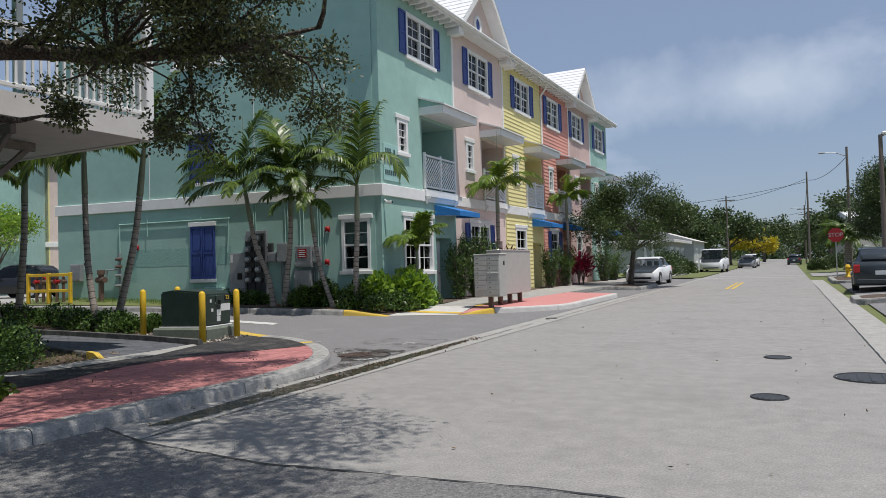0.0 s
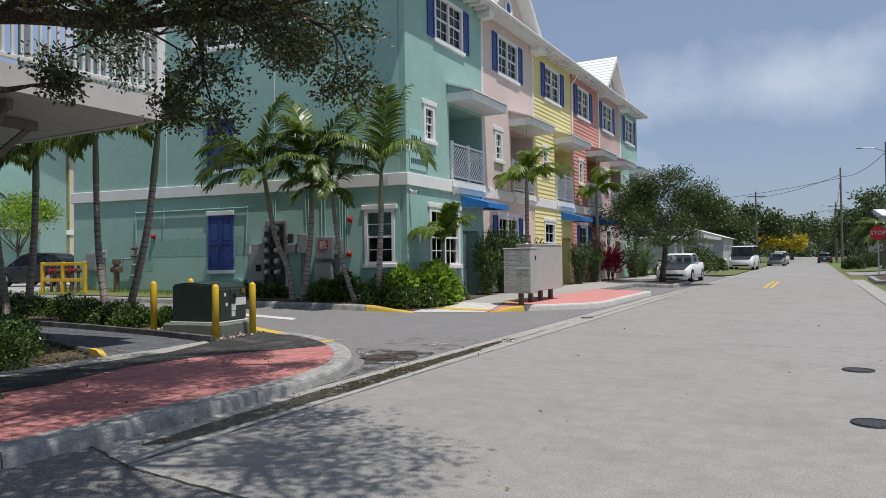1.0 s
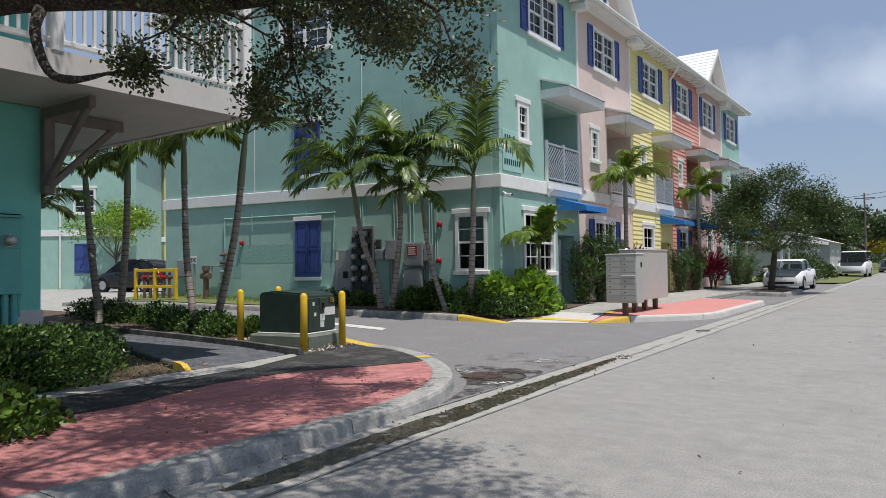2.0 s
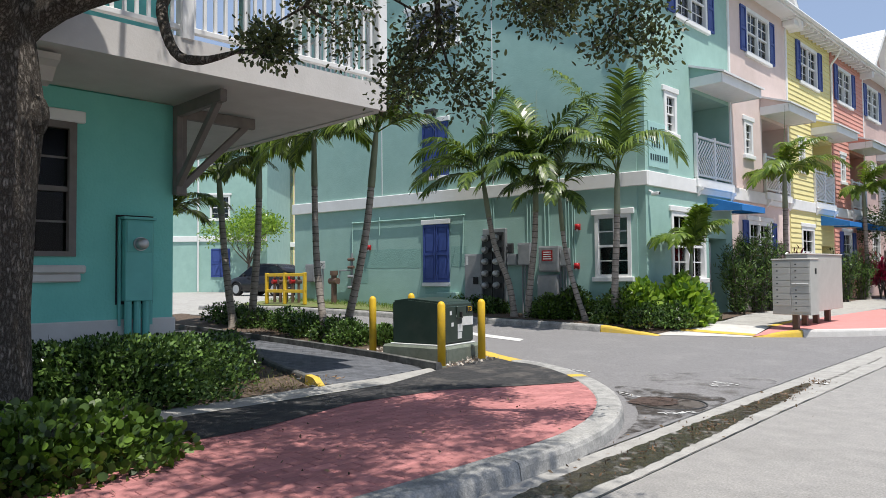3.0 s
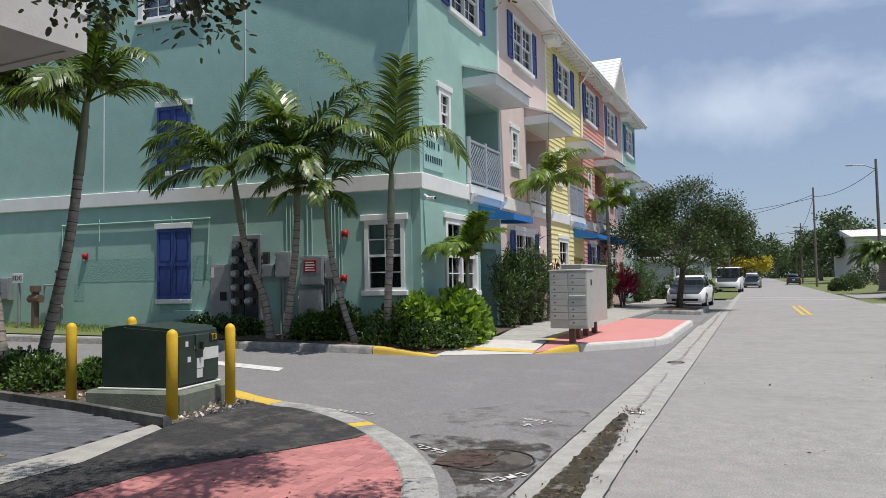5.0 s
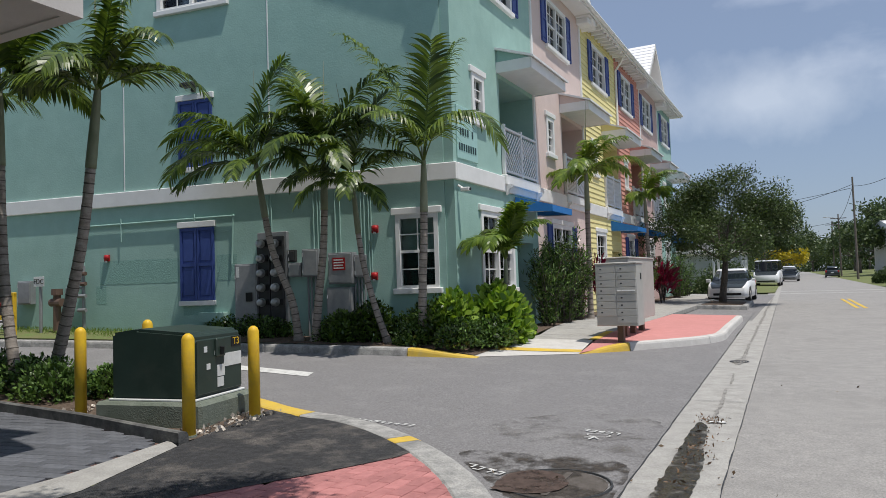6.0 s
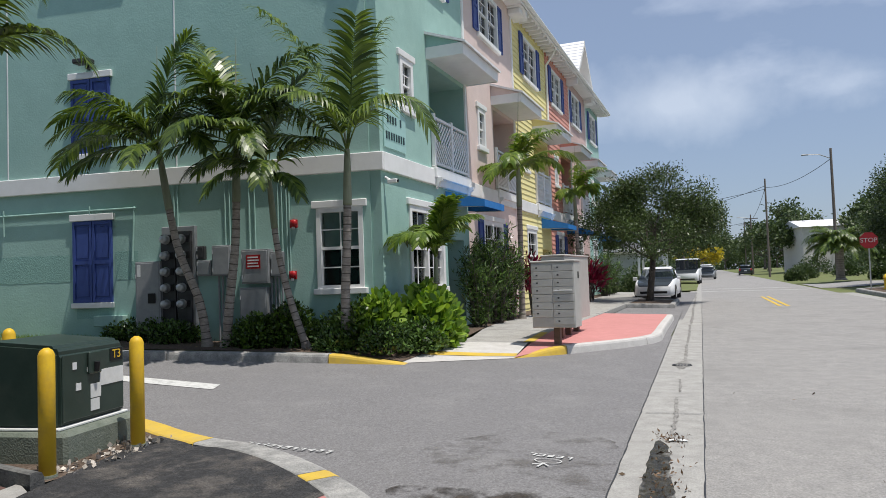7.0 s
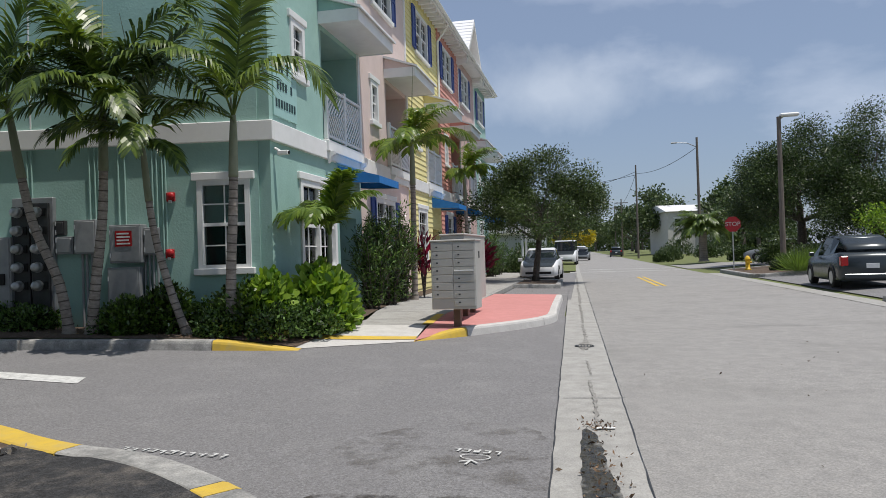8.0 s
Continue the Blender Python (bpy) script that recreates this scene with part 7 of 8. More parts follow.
tree(3.5, 160, 3, 0.3, 6, "far green tree along the street", L_FAR, 3, 20, 0.55, 1.5, 0.6, 23, 6)
tree(16, 118, 3, 0.3, 6, "far green tree behind the white house", L_FAR, 3, 20, 0.55, 1.5, 0.6, 24, 6)
tree(-9, 175, 3, 0.3, 6, "far green tree along the street", L_FAR, 3, 20, 0.55, 1.5, 0.6, 25, 6)
tree(5, 205, 3, 0.3, 7, "far green tree along the street", L_FAR, 3, 20, 0.6, 1.7, 0.6, 26, 6)
tree(-14, 215, 3, 0.3, 7, "far green tree along the street", L_FAR, 3, 20, 0.6, 1.7, 0.6, 27, 6)
tree(-4, 290, 3, 0.3, 8, "far green tree closing the street", L_FAR, 3, 20, 0.7, 2.0, 0.6, 28, 7)
tree(12, 270, 3, 0.3, 8, "far green tree closing the street", L_FAR, 3, 20, 0.7, 2.0, 0.6, 29, 7)
random.seed(40)
# the oak over the sidewalk
def flowing(pts, n=4):
    """A smooth curve through the points."""
    out = []
    for j in range(len(pts) - 1):
        q0, q1, q2, q3 = pts[max(j - 1, 0)], pts[j], pts[j + 1], pts[min(j + 2, len(pts) - 1)]
        for i in range(n):
            u = i / n
            out.append(0.5 * ((2 * q1) + (q2 - q0) * u + (2 * q0 - 5 * q1 + 4 * q2 - q3) * u * u + (3 * q1 - q0 - 3 * q2 + q3) * u ** 3))
    return out + [pts[-1]]


def limb_tube(bm, pts, radii, n):
    fine = flowing(pts)
    s = np.linspace(0, len(pts) - 1, len(fine))
    tube(bm, fine, [float(v) * random.uniform(0.94, 1.07) for v in np.interp(s, range(len(pts)), radii)], n)


oak = thing("oak_tree", "large live oak with furrowed bark leaning over the sidewalk", "tree", -9.11, 5.79)
bm = B()
tips, high_tips, low_tips, street_tips = [], [], [], []
tube(bm, [(0.0, -0.02, -0.1), (0.0, 0, 0.3), (0.03, 0.0, 1.2), (0.05, 0.02, 2.2), (0.05, 0.05, 2.9), (0.0, 0.0, 3.6), (-0.05, 0.0, 4.2)], [0.44, 0.35, 0.31, 0.32, 0.35, 0.32, 0.25], 18)
MAIN = [Vector(p) for p in ((0.0, 0.0, 3.5), (0.3, 0.6, 4.0), (0.9, 1.4, 4.2), (1.75, 2.25, 4.2), (2.5, 2.85, 4.3), (3.2, 3.35, 4.45), (3.9, 3.7, 4.6))]
limb_tube(bm, MAIN, [0.22, 0.155, 0.115, 0.09, 0.065, 0.04, 0.02], 10)
LOW = [Vector(p) for p in ((0.75, 1.2, 4.1), (1.05, 1.0, 3.72), (1.35, 0.98, 3.3), (1.6, 1.08, 3.2), (1.85, 1.25, 3.25))]
limb_tube(bm, LOW, [0.06, 0.05, 0.042, 0.035, 0.015], 8)
UP = [Vector(p) for p in ((0.0, 0.0, 3.5), (-0.3, 0.3, 4.6), (0.3, 0.8, 5.8), (0.9, 0.9, 7.0))]
limb_tube(bm, UP, [0.28, 0.2, 0.15, 0.06], 10)
SOUTH = [Vector(p) for p in ((0.0, 0.0, 3.3), (1.2, -1.0, 4.4), (2.8, -1.8, 5.1), (4.4, -2.2, 5.5))]
limb_tube(bm, SOUTH, [0.18, 0.13, 0.09, 0.04], 8)
EAST = [Vector(p) for p in ((0.05, 0.0, 3.4), (1.5, -0.4, 4.6), (2.9, -0.7, 5.2), (4.6, -0.6, 5.7), (6.2, -0.1, 6.0), (7.1, 0.3, 6.1))]
limb_tube(bm, EAST, [0.2, 0.16, 0.12, 0.08, 0.04, 0.02], 10)
HIGH = []
for pts in (((0.2, 0.7, 5.5), (1.6, 1.0, 6.6), (2.9, 1.6, 7.0), (4.2, 2.0, 7.2)), ((0.3, 0.8, 5.8), (2.0, 0.2, 6.7), (3.6, 0.3, 7.0), (4.8, 0.5, 7.1)), ((0.2, 0.6, 5.4), (1.6, -0.6, 6.4), (3.2, -1.2, 6.9), (4.6, -1.8, 7.0))):
    HIGH.append([Vector(p) for p in pts])
    tube(bm, HIGH[-1], [0.1, 0.08, 0.05, 0.02], 7)
for limb in HIGH:
    for k in (2, 2, 2, 3, 3, 3, 3):
        d = Vector((random.uniform(-1, 1), random.uniform(-1, 1), random.uniform(-0.2, 0.7))) + (limb[min(k + 1, 3)] - limb[k - 1]).normalized() * 0.5
        branch_out(bm, high_tips, limb[k], d.normalized(), 0.9, 0.035, 2, 0.8, 0.0)
for src, ks, ln, dr in ((MAIN, (2, 2, 3, 3, 3, 3, 4, 4, 4, 4, 4, 5, 5, 5, 6), 0.7, 0.12), (MAIN, (2, 2, 2, 3, 3, 3, 3, 3, 3, 3, 4, 4, 4), 0.75, 0.0), (LOW, (4, 4), 0.2, -0.3), (SOUTH, (1, 2, 2, 2, 3, 3, 3, 3), 0.9, -0.1), (UP, (3, 3), 0.9, 0.0), (EAST, (1, 1, 2, 2, 2, 2, 2, 3, 3, 3, 3, 3, 3, 4, 4, 4, 4, 4, 4, 4, 5, 5, 5, 5), 0.95, -0.1)):
    for k in ks:
        d = Vector((random.uniform(-1, 1), random.uniform(-1, 1), random.uniform(-0.4, 0.8)))
        if src is MAIN and k < 4:
            d.z = abs(d.z) * 0.9 - 0.15
        if dr == 0.0 and src is MAIN:
            d = Vector((random.uniform(0.2, 1.0), random.uniform(-0.9, 0.1), random.uniform(0.05, 0.75)))
        d += (src[min(k + 1, len(src) - 1)] - src[k - 1]).normalized() * 0.5
        branch_out(bm, low_tips if src is LOW else (street_tips if src is EAST or src is SOUTH else tips), src[k], d.normalized(), ln, 0.04 if src is not LOW else 0.02, 2 if src is not LOW else 1, 0.8, dr * 0.6)
part("trunk", bm, BARK, oak, "furrowed grey-brown trunk and limbs", True)
bm = B()
bmesh.ops.create_uvsphere(bm, u_segments=12, v_segments=8, radius=0.17, matrix=Matrix.Translation((0.24, 0.26, 2.86)) @ Matrix.Diagonal((0.75, 0.75, 1.15, 1)))
part("knot", bm, BARK, oak, "healed branch knot", True)
foliage(tips, 88, 0.24, 0.053, 0.52, L_OAK, oak, droop=0.3, hexa=True)
foliage(low_tips, 60, 0.2, 0.05, 0.55, L_OAK, oak, droop=0.3, hexa=True)
foliage(high_tips, 28, 0.34, 0.085, 0.6, L_OAK, oak, droop=0.3)
foliage(street_tips, 84, 0.47, 0.085, 0.6, L_OAK, oak, droop=0.3)


# ---------------- vehicles ----------------
PAINTW = surf("white_car_paint", (0.75, 0.76, 0.77), (0.72, 0.73, 0.74), 3, 0.25, spec=0.5)
PAINTG = surf("dark_grey_car_paint", (0.045, 0.055, 0.062), (0.04, 0.05, 0.055), 3, 0.25, 0.3, spec=0.5)
PAINTB = surf("black_car_paint", (0.012, 0.012, 0.014), (0.01, 0.01, 0.011), 3, 0.22, spec=0.5)
PAINTS = surf("grey_car_paint", (0.25, 0.26, 0.27), (0.22, 0.23, 0.24), 3, 0.3, 0.3, spec=0.5)
TYRE = surf("tyre_rubber", (0.02, 0.02, 0.02), (0.015, 0.015, 0.015), 20, 0.85)
LAMPR = surf("red_tail_lens", (0.45, 0.01, 0.012), (0.3, 0.008, 0.01), 8, 0.2, spec=0.5)
LAMPC = surf("clear_lamp_lens", (0.6, 0.62, 0.64), (0.5, 0.52, 0.54), 8, 0.15, 0.3, spec=0.5)


def car(x, y, rz, L, W, H, paint, label, shape, category="car", wheel=0.31, z=None):
    """A car, nose to +x. shape: rows (share of length, low z, belt z, roof z, half width share at the belt, at the roof)."""
    t = thing("car", label, category, x, y, z, rz, group="parked cars")

    def rings(rows, lo, hi):
        out = []
        for s, zl, zb, zr, wb, wr in rows:
            out.append((L * (s - 0.5), zl * H, zb * H, zr * H, W / 2 * wb, W / 2 * wr))
        return out
    R = rings(shape, 0, 1)
    bm = B()
    prev = None
    for X, zl, zb, zr, wb, wr in R:
        zm = zl + (zb - zl) * 0.5
        ring = [bm.verts.new(p) for p in ((X, -wb * 0.9, zl), (X, -wb, zl + 0.06), (X, -wb * 1.0, zm), (X, -wb * 0.96, zb - 0.03), (X, -wb * 0.9, zb), (X, wb * 0.9, zb), (X, wb * 0.96, zb - 0.03), (X, wb, zm), (X, wb, zl + 0.06), (X, wb * 0.9, zl))]
        if prev:
            for i in range(10):
                bm.faces.new((prev[i], prev[(i + 1) % 10], ring[(i + 1) % 10], ring[i]))
        else:
            bm.faces.new(ring[::-1])
        prev = ring
    bm.faces.new(prev)
    body = part("body", bm, paint, t, "", True)
    gl, rf = B(), B()
    prev = None
    for X, zl, zb, zr, wb, wr in R:
        if zr < zb + 0.01:
            if prev is None:
                last = (X, zb, wb)
                continue
        ring = [(X, -wb * 0.9, zb - 0.01), (X, -wr, zr - 0.05), (X, -wr * 0.9, zr), (X, wr * 0.9, zr), (X, wr, zr - 0.05), (X, wb * 0.9, zb - 0.01)] if zr > zb + 0.06 else [(X, -wb * 0.9, zb - 0.01)] + [(X, -wb * 0.86, zb)] * 1 + [(X, -wb * 0.8, zb + 0.004), (X, wb * 0.8, zb + 0.004), (X, wb * 0.86, zb), (X, wb * 0.9, zb - 0.01)]
        high = zr > zb + 0.06
        if prev:
            a = [gl.verts.new(p) for p in prev[0]]
            b = [gl.verts.new(p) for p in ring]
            for i in (0, 1, 3, 4):
                gl.faces.new((a[i], a[i + 1], b[i + 1], b[i]))
            if high and prev[1]:
                c = [rf.verts.new((p[0], p[1], p[2] + 0.004)) for p in (prev[0][1], prev[0][2], prev[0][3], prev[0][4])]
                d = [rf.verts.new((p[0], p[1], p[2] + 0.004)) for p in (ring[1], ring[2], ring[3], ring[4])]
                for i in range(3):
                    rf.faces.new((c[i], c[i + 1], d[i + 1], d[i]))
            else:
                gl.faces.new((a[2], a[3], b[3], b[2]))
        prev = (ring, high)
    bmesh.ops.remove_doubles(gl, verts=gl.verts, dist=0.002)
    part("glasshouse", gl, GLASSD, t, "dark tinted car glass")
    rf.normal_update()
    bmesh.ops.solidify(rf, geom=rf.faces[:], thickness=0.02)
    part("roof", rf, paint, t, "", True)
    bm = B()
    box(bm, -L * 0.3, L * 0.2, -W * 0.36, W * 0.36, 0.35, H * 0.6)
    part("cabin", bm, BLACK, t, "dark cabin")
    for sx_ in (-L * 0.305, L * 0.31):
        for sy in (-1, 1):
            yy = sy * (W / 2 - 0.1)
            bm = B()
            tube(bm, [(sx_, yy - 0.11, wheel), (sx_, yy - 0.09, wheel), (sx_, yy + 0.09, wheel), (sx_, yy + 0.11, wheel)], [wheel * 0.9, wheel, wheel, wheel * 0.9], 22)
            wh = part("wheel", bm, TYRE, t, "black tyre")
            bm = B()
            oy = yy + sy * 0.112
            tube(bm, [(sx_, oy - 0.01, wheel), (sx_, oy + 0.006, wheel)], wheel * 0.64, 18)
            part("rim", bm, GALV, wh, "alloy rim")
            bm = B()
            tube(bm, [(sx_ + wheel * 1.14 * math.cos(a), sy * (W / 2 - 0.005), wheel + wheel * 1.14 * math.sin(a)) for a in np.linspace(-0.1, math.pi + 0.1, 13)], 0.03, 5)
            part("wheel_arch", bm, BLACK, t)
    f, b = R[-1], R[0]
    zf = f[1] + (f[2] - f[1]) * 0.72
    for sy in (-1, 1):
        bm = B()
        box(bm, L / 2 - 0.22, L / 2 - 0.02, sy * W * 0.31 - W * 0.1, sy * W * 0.31 + W * 0.1, zf - 0.05, zf + 0.08, 0.03)
        part("headlight", bm, LAMPC, t, "clear headlight")
        bm = B()
        zb = b[1] + (b[2] - b[1]) * 0.75
        box(bm, -L / 2 - 0.015, -L / 2 + 0.2, sy * W * 0.41 - W * 0.06, sy * W * 0.41 + W * 0.06, zb - 0.1, zb + 0.2, 0.03)
        part("tail_light", bm, LAMPR, t, "red tail light")
        bm = B()
        box(bm, L * 0.14, L * 0.14 + 0.12, sy * (W / 2 + 0.02), sy * (W / 2 + 0.17), R[len(R) // 2][2] - 0.02, R[len(R) // 2][2] + 0.1, 0.02)
        part("mirror", bm, paint, t)
    bm = B()
    box(bm, L / 2 - 0.04, L / 2 + 0.014, -W * 0.34, W * 0.34, f[1] + 0.03, f[1] + 0.17, 0.03)
    part("grille", bm, BLACK, t, "black lower grille")
    bm = B()
    box(bm, -L / 2 - 0.02, -L / 2 + 0.02, -0.17, 0.17, b[1] + 0.28, b[1] + 0.42, 0.004)
    part("plate", bm, LABELW, t, "pale number plate")
    bm = B()
    box(bm, -L / 2 - 0.03, -L / 2 + 0.06, -W * 0.42, W * 0.42, b[1] - 0.02, b[1] + 0.12, 0.02)
    part("bumper", bm, paint, t)
    return t


SEDAN = [(0, 0.2, 0.62, 0.62, 0.88, 0.6), (0.04, 0.14, 0.68, 0.68, 0.95, 0.6), (0.14, 0.12, 0.68, 0.86, 1, 0.68), (0.3, 0.12, 0.66, 0.98, 1, 0.72), (0.5, 0.12, 0.64, 1.0, 1, 0.74), (0.62, 0.12, 0.63, 0.94, 1, 0.72), (0.78, 0.12, 0.62, 0.62, 1, 0.6), (0.92, 0.13, 0.54, 0.54, 0.97, 0.6), (0.985, 0.15, 0.46, 0.46, 0.88, 0.6), (1, 0.18, 0.42, 0.42, 0.8, 0.6)]
HATCH = [(0, 0.2, 0.58, 0.58, 0.86, 0.6), (0.025, 0.14, 0.66, 0.66, 0.94, 0.6), (0.07, 0.13, 0.68, 0.72, 0.98, 0.64), (0.2, 0.13, 0.66, 0.94, 1, 0.7), (0.32, 0.13, 0.64, 0.99, 1, 0.74), (0.5, 0.13, 0.62, 1.0, 1, 0.76), (0.64, 0.13, 0.61, 0.93, 1, 0.73), (0.8, 0.13, 0.6, 0.6, 1, 0.6), (0.93, 0.14, 0.52, 0.52, 0.96, 0.6), (1, 0.18, 0.42, 0.42, 0.82, 0.6)]
VAN = [(0, 0.13, 0.6, 0.97, 0.97, 0.9), (0.02, 0.12, 0.6, 1.0, 1, 0.92), (0.3, 0.12, 0.6, 1.0, 1, 0.92), (0.6, 0.12, 0.6, 1.0, 1, 0.92), (0.74, 0.12, 0.58, 0.96, 1, 0.88), (0.86, 0.12, 0.56, 0.57, 1, 0.7), (0.97, 0.13, 0.47, 0.47, 0.95, 0.6), (1, 0.15, 0.42, 0.42, 0.85, 0.6)]
car(-7.8, 43.3, -91, 4.55, 1.78, 1.5, PAINTW, "white hatchback sedan parked behind the street tree", SEDAN)
car(-7.1 + sx(70) * 0.4, 73.0, -91, 5.4, 2.0, 2.15, PAINTW, "white delivery van parked at the kerb", VAN, "van", 0.34)
car(2.65, 33.2, 87, 4.3, 1.78, 1.56, PAINTG, "dark grey hatchback parked in a bay", HATCH)
car(-34.0, 23.6, -165, 4.15, 1.78, 1.6, PAINTB, "black compact crossover in the parking court", HATCH, "car", 0.34)
car(7.4, 62.0, 170, 4.6, 1.8, 1.55, PAINTS, "grey car parked beyond the side street", HATCH)
car(-6.6, 96, -91, 4.5, 1.8, 1.5, PAINTS, "grey sedan parked far along the street", SEDAN)
car(-7.0, 108, -91, 4.6, 1.85, 1.7, PAINTW, "white sport utility car far along the street", HATCH)
car(-1.9, 120, 89, 4.6, 1.8, 1.5, PAINTG, "dark car far along the street", SEDAN)

# ---------------- far side things ----------------
stop = thing("stop_sign", "red octagonal stop sign on a steel post", "sign", 1.62, 46.8, gz(1.62, 46.8) + 0.12)
bm = B()
tube(bm, [(0, 0, 0), (0, 0, 2.5)], 0.03, 8)
part("post", bm, GALV, stop)
bm = B()
prism(bm, [(0.41 * math.cos(a), 0.41 * math.sin(a)) for a in np.linspace(math.pi / 8, 2 * math.pi + math.pi / 8, 9)[:-1]], 0, 0.012)
for v in bm.verts:
    v.co = Vector((v.co.x, -0.045 - v.co.z, 2.35 + v.co.y))
part("plate", bm, SIGNR, stop, "red octagonal plate")
lettering(stop, "STOP", 0.3, pose(0, -0.062, 2.35, 90, 0, 0), SIGNW)
hy = thing("fire_hydrant", "yellow fire hydrant on the island", "hydrant", 2.1, 45.9, gz(2.1, 45.9) + 0.12)
bm = B()
tube(bm, [(0, 0, 0), (0, 0, 0.06), (0, 0, 0.07), (0, 0, 0.5), (0, 0, 0.52), (0, 0, 0.56), (0, 0, 0.66), (0, 0, 0.72)], [0.17, 0.17, 0.11, 0.11, 0.15, 0.14, 0.1, 0.04], 16)
part("barrel", bm, YEL, hy, "", True)
for a in (0, 90, 180):
    bm = B()
    m = Matrix.Rotation(radians(a - 90), 4, "Z")
    tube(bm, [m @ Vector((0.08, 0, 0.4)), m @ Vector((0.19, 0, 0.4))], 0.055, 10)
    part("outlet", bm, YEL, hy)


def pole(x, y, h, label, arm=False, cross=False, r=0.14):
    t = thing("utility_pole", label, "pole", x, y)
    bm = B()
    tube(bm, [(0, 0, -0.2), (0, 0, h)], [r, r * 0.65], 10)
    part("post", bm, WOODP, t)
    if arm:
        bm = B()
        tube(bm, [(0, 0, h - 0.8), (-0.8, -0.2, h - 0.45), (-1.7, -0.4, h - 0.4)], 0.035, 6)
        a = part("lamp_arm", bm, METAL, t)
        bm = B()
        box(bm, -2.1, -1.6, -0.5, -0.32, h - 0.46, h - 0.36, 0.03)
        part("lamp_head", bm, METAL, a, "grey street lamp head")
    if cross:
        bm = B()
        box(bm, -1.1, 1.1, -0.05, 0.05, h - 0.7, h - 0.58)
        part("cross_arm", bm, WOODP, t)
    return t


pole(3.3, 70, 10.2, "weathered wooden utility pole with a street lamp", True)
pole(0.2, 100, 11.6, "tall weathered wooden utility pole")
pole(-0.4, 132, 9.5, "wooden utility pole with a street lamp", True, True)
pole(-0.6, 160, 10, "far wooden utility pole", False, True)
pole(-9.5, 104, 9.5, "far wooden utility pole", False, True)
lp = thing("street_lamp", "grey concrete lamp post with a drop lens lamp", "street lamp", 3.9, 46.5)
bm = B()
tube(bm, [(0, 0, -0.2), (0, 0, 7.6)], [0.15, 0.1], 10)
part("post", bm, WOODP, lp)
bm = B()
tube(bm, [(0, 0, 7.45), (0.3, 0, 7.65), (0.5, 0, 7.65)], 0.04, 6)
part("arm", bm, GALV, lp)
bm = B()
box(bm, 0.05, 0.95, -0.16, 0.16, 7.58, 7.76, 0.06)
part("lamp_head", bm, WHITE, lp, "pale lamp head")
for k, (a, b, sag) in enumerate((((0.2, 100, 11.2), (-9.5, 104, 9.2), 0.35), ((0.2, 100, 10.8), (-30, 106, 9.5), 0.9), ((3.3, 70, 9.8), (0.2, 100, 11.0), 0.6), ((0.2, 100, 11.0), (-0.4, 132, 9.2), 0.6), ((-0.4, 132, 9.0), (-14, 136, 8.6), 0.5))):
    t = thing("overhead_cable", "thin black overhead cable", "cable", *a)
    bm = B()
    A, Bp = Vector(a), Vector(b)
    tube(bm, [A.lerp(Bp, s / 12) - A - Vector((0, 0, sag * 4 * (s / 12) * (1 - s / 12))) for s in range(13)], 0.025, 5)
    part("wire", bm, BLACK, t)


def simple_house(name, label, x, y, rz, w, d, h, mat, roofh, roofmat, wins, storeys=1):
    """A plain far house: walls, roof, windows."""
    t = thing(name, label, "house", x, y, None, rz)
    m = frame_m((0, 0, 0), (1, 0, 0), (0, -1, 0))
    sh = h / storeys
    holes = [(u0, u1, s * sh + 0.9, s * sh + 2.1) for s in range(storeys) for u0, u1 in wins]
    bm = B()
    cells(bm, m, 0, w, -0.2, h, holes, 0.2)
    part("wall", bm, mat, t)
    bm = B()
    box(bm, 0.0, 0.2, 0.2, d, -0.2, h)
    box(bm, w - 0.2, w, 0.2, d, -0.2, h)
    box(bm, 0.2, w - 0.2, d - 0.2, d, -0.2, h)
    part("wall", bm, mat, t)
    for u0, u1, v0, v1 in holes:
        wd = window(t, m @ Matrix.Translation((u0, v0, 0)), u1 - u0, v1 - v0, grid=False)
    bm = B()
    if roofh:
        vs = [bm.verts.new(p) for p in ((-0.4, -0.4, h), (w + 0.4, -0.4, h), (w + 0.4, d + 0.4, h), (-0.4, d + 0.4, h), (-0.4, d / 2, h + roofh), (w + 0.4, d / 2, h + roofh))]
        for f in ((0, 1, 5, 4), (2, 3, 4, 5), (0, 4, 3), (1, 2, 5), (3, 2, 1, 0)):
            bm.faces.new([vs[i] for i in f])
    else:
        box(bm, -0.5, w + 0.5, -0.6, d + 0.5, h, h + 0.25, 0.02)
    part("roof", bm, roofmat, t)
    return t


simple_house("bungalow", "low grey flat-roofed bungalow along the street", -10.4, 64.5, 90, 9.0, 7.0, 2.7, GREYS, 0, OFFW, ((1.0, 2.2), (4.0, 5.4), (6.8, 8.0)))
simple_house("bungalow", "low grey house along the street", -10.2, 78, 90, 8.0, 7.0, 3.0, GREYS, 1.2, OFFW, ((1.0, 2.2), (4.6, 6.0)))
simple_house("white_house", "white two-storey house with a pale hipped roof", 5.6, 118, 12, 6.5, 9.0, 6.3, OFFW, 1.2, ROOF, ((1.0, 1.9), (4.6, 5.6)), 2)
ca = thing("covered_gate", "white flat-roofed entrance shelter with wire fence beside the townhouses", "shelter", -9.4, 50.2)
for xx, yy in ((0, 0), (0, 2.4), (-2.5, 0), (-2.5, 2.4)):
    bm = B()
    box(bm, xx - 0.06, xx + 0.06, yy - 0.06, yy + 0.06, 0, 2.4, 0.01)
    part("post", bm, WHITE, ca)
bm = B()
box(bm, -2.8, 0.3, -0.3, 2.7, 2.4, 2.58, 0.015)
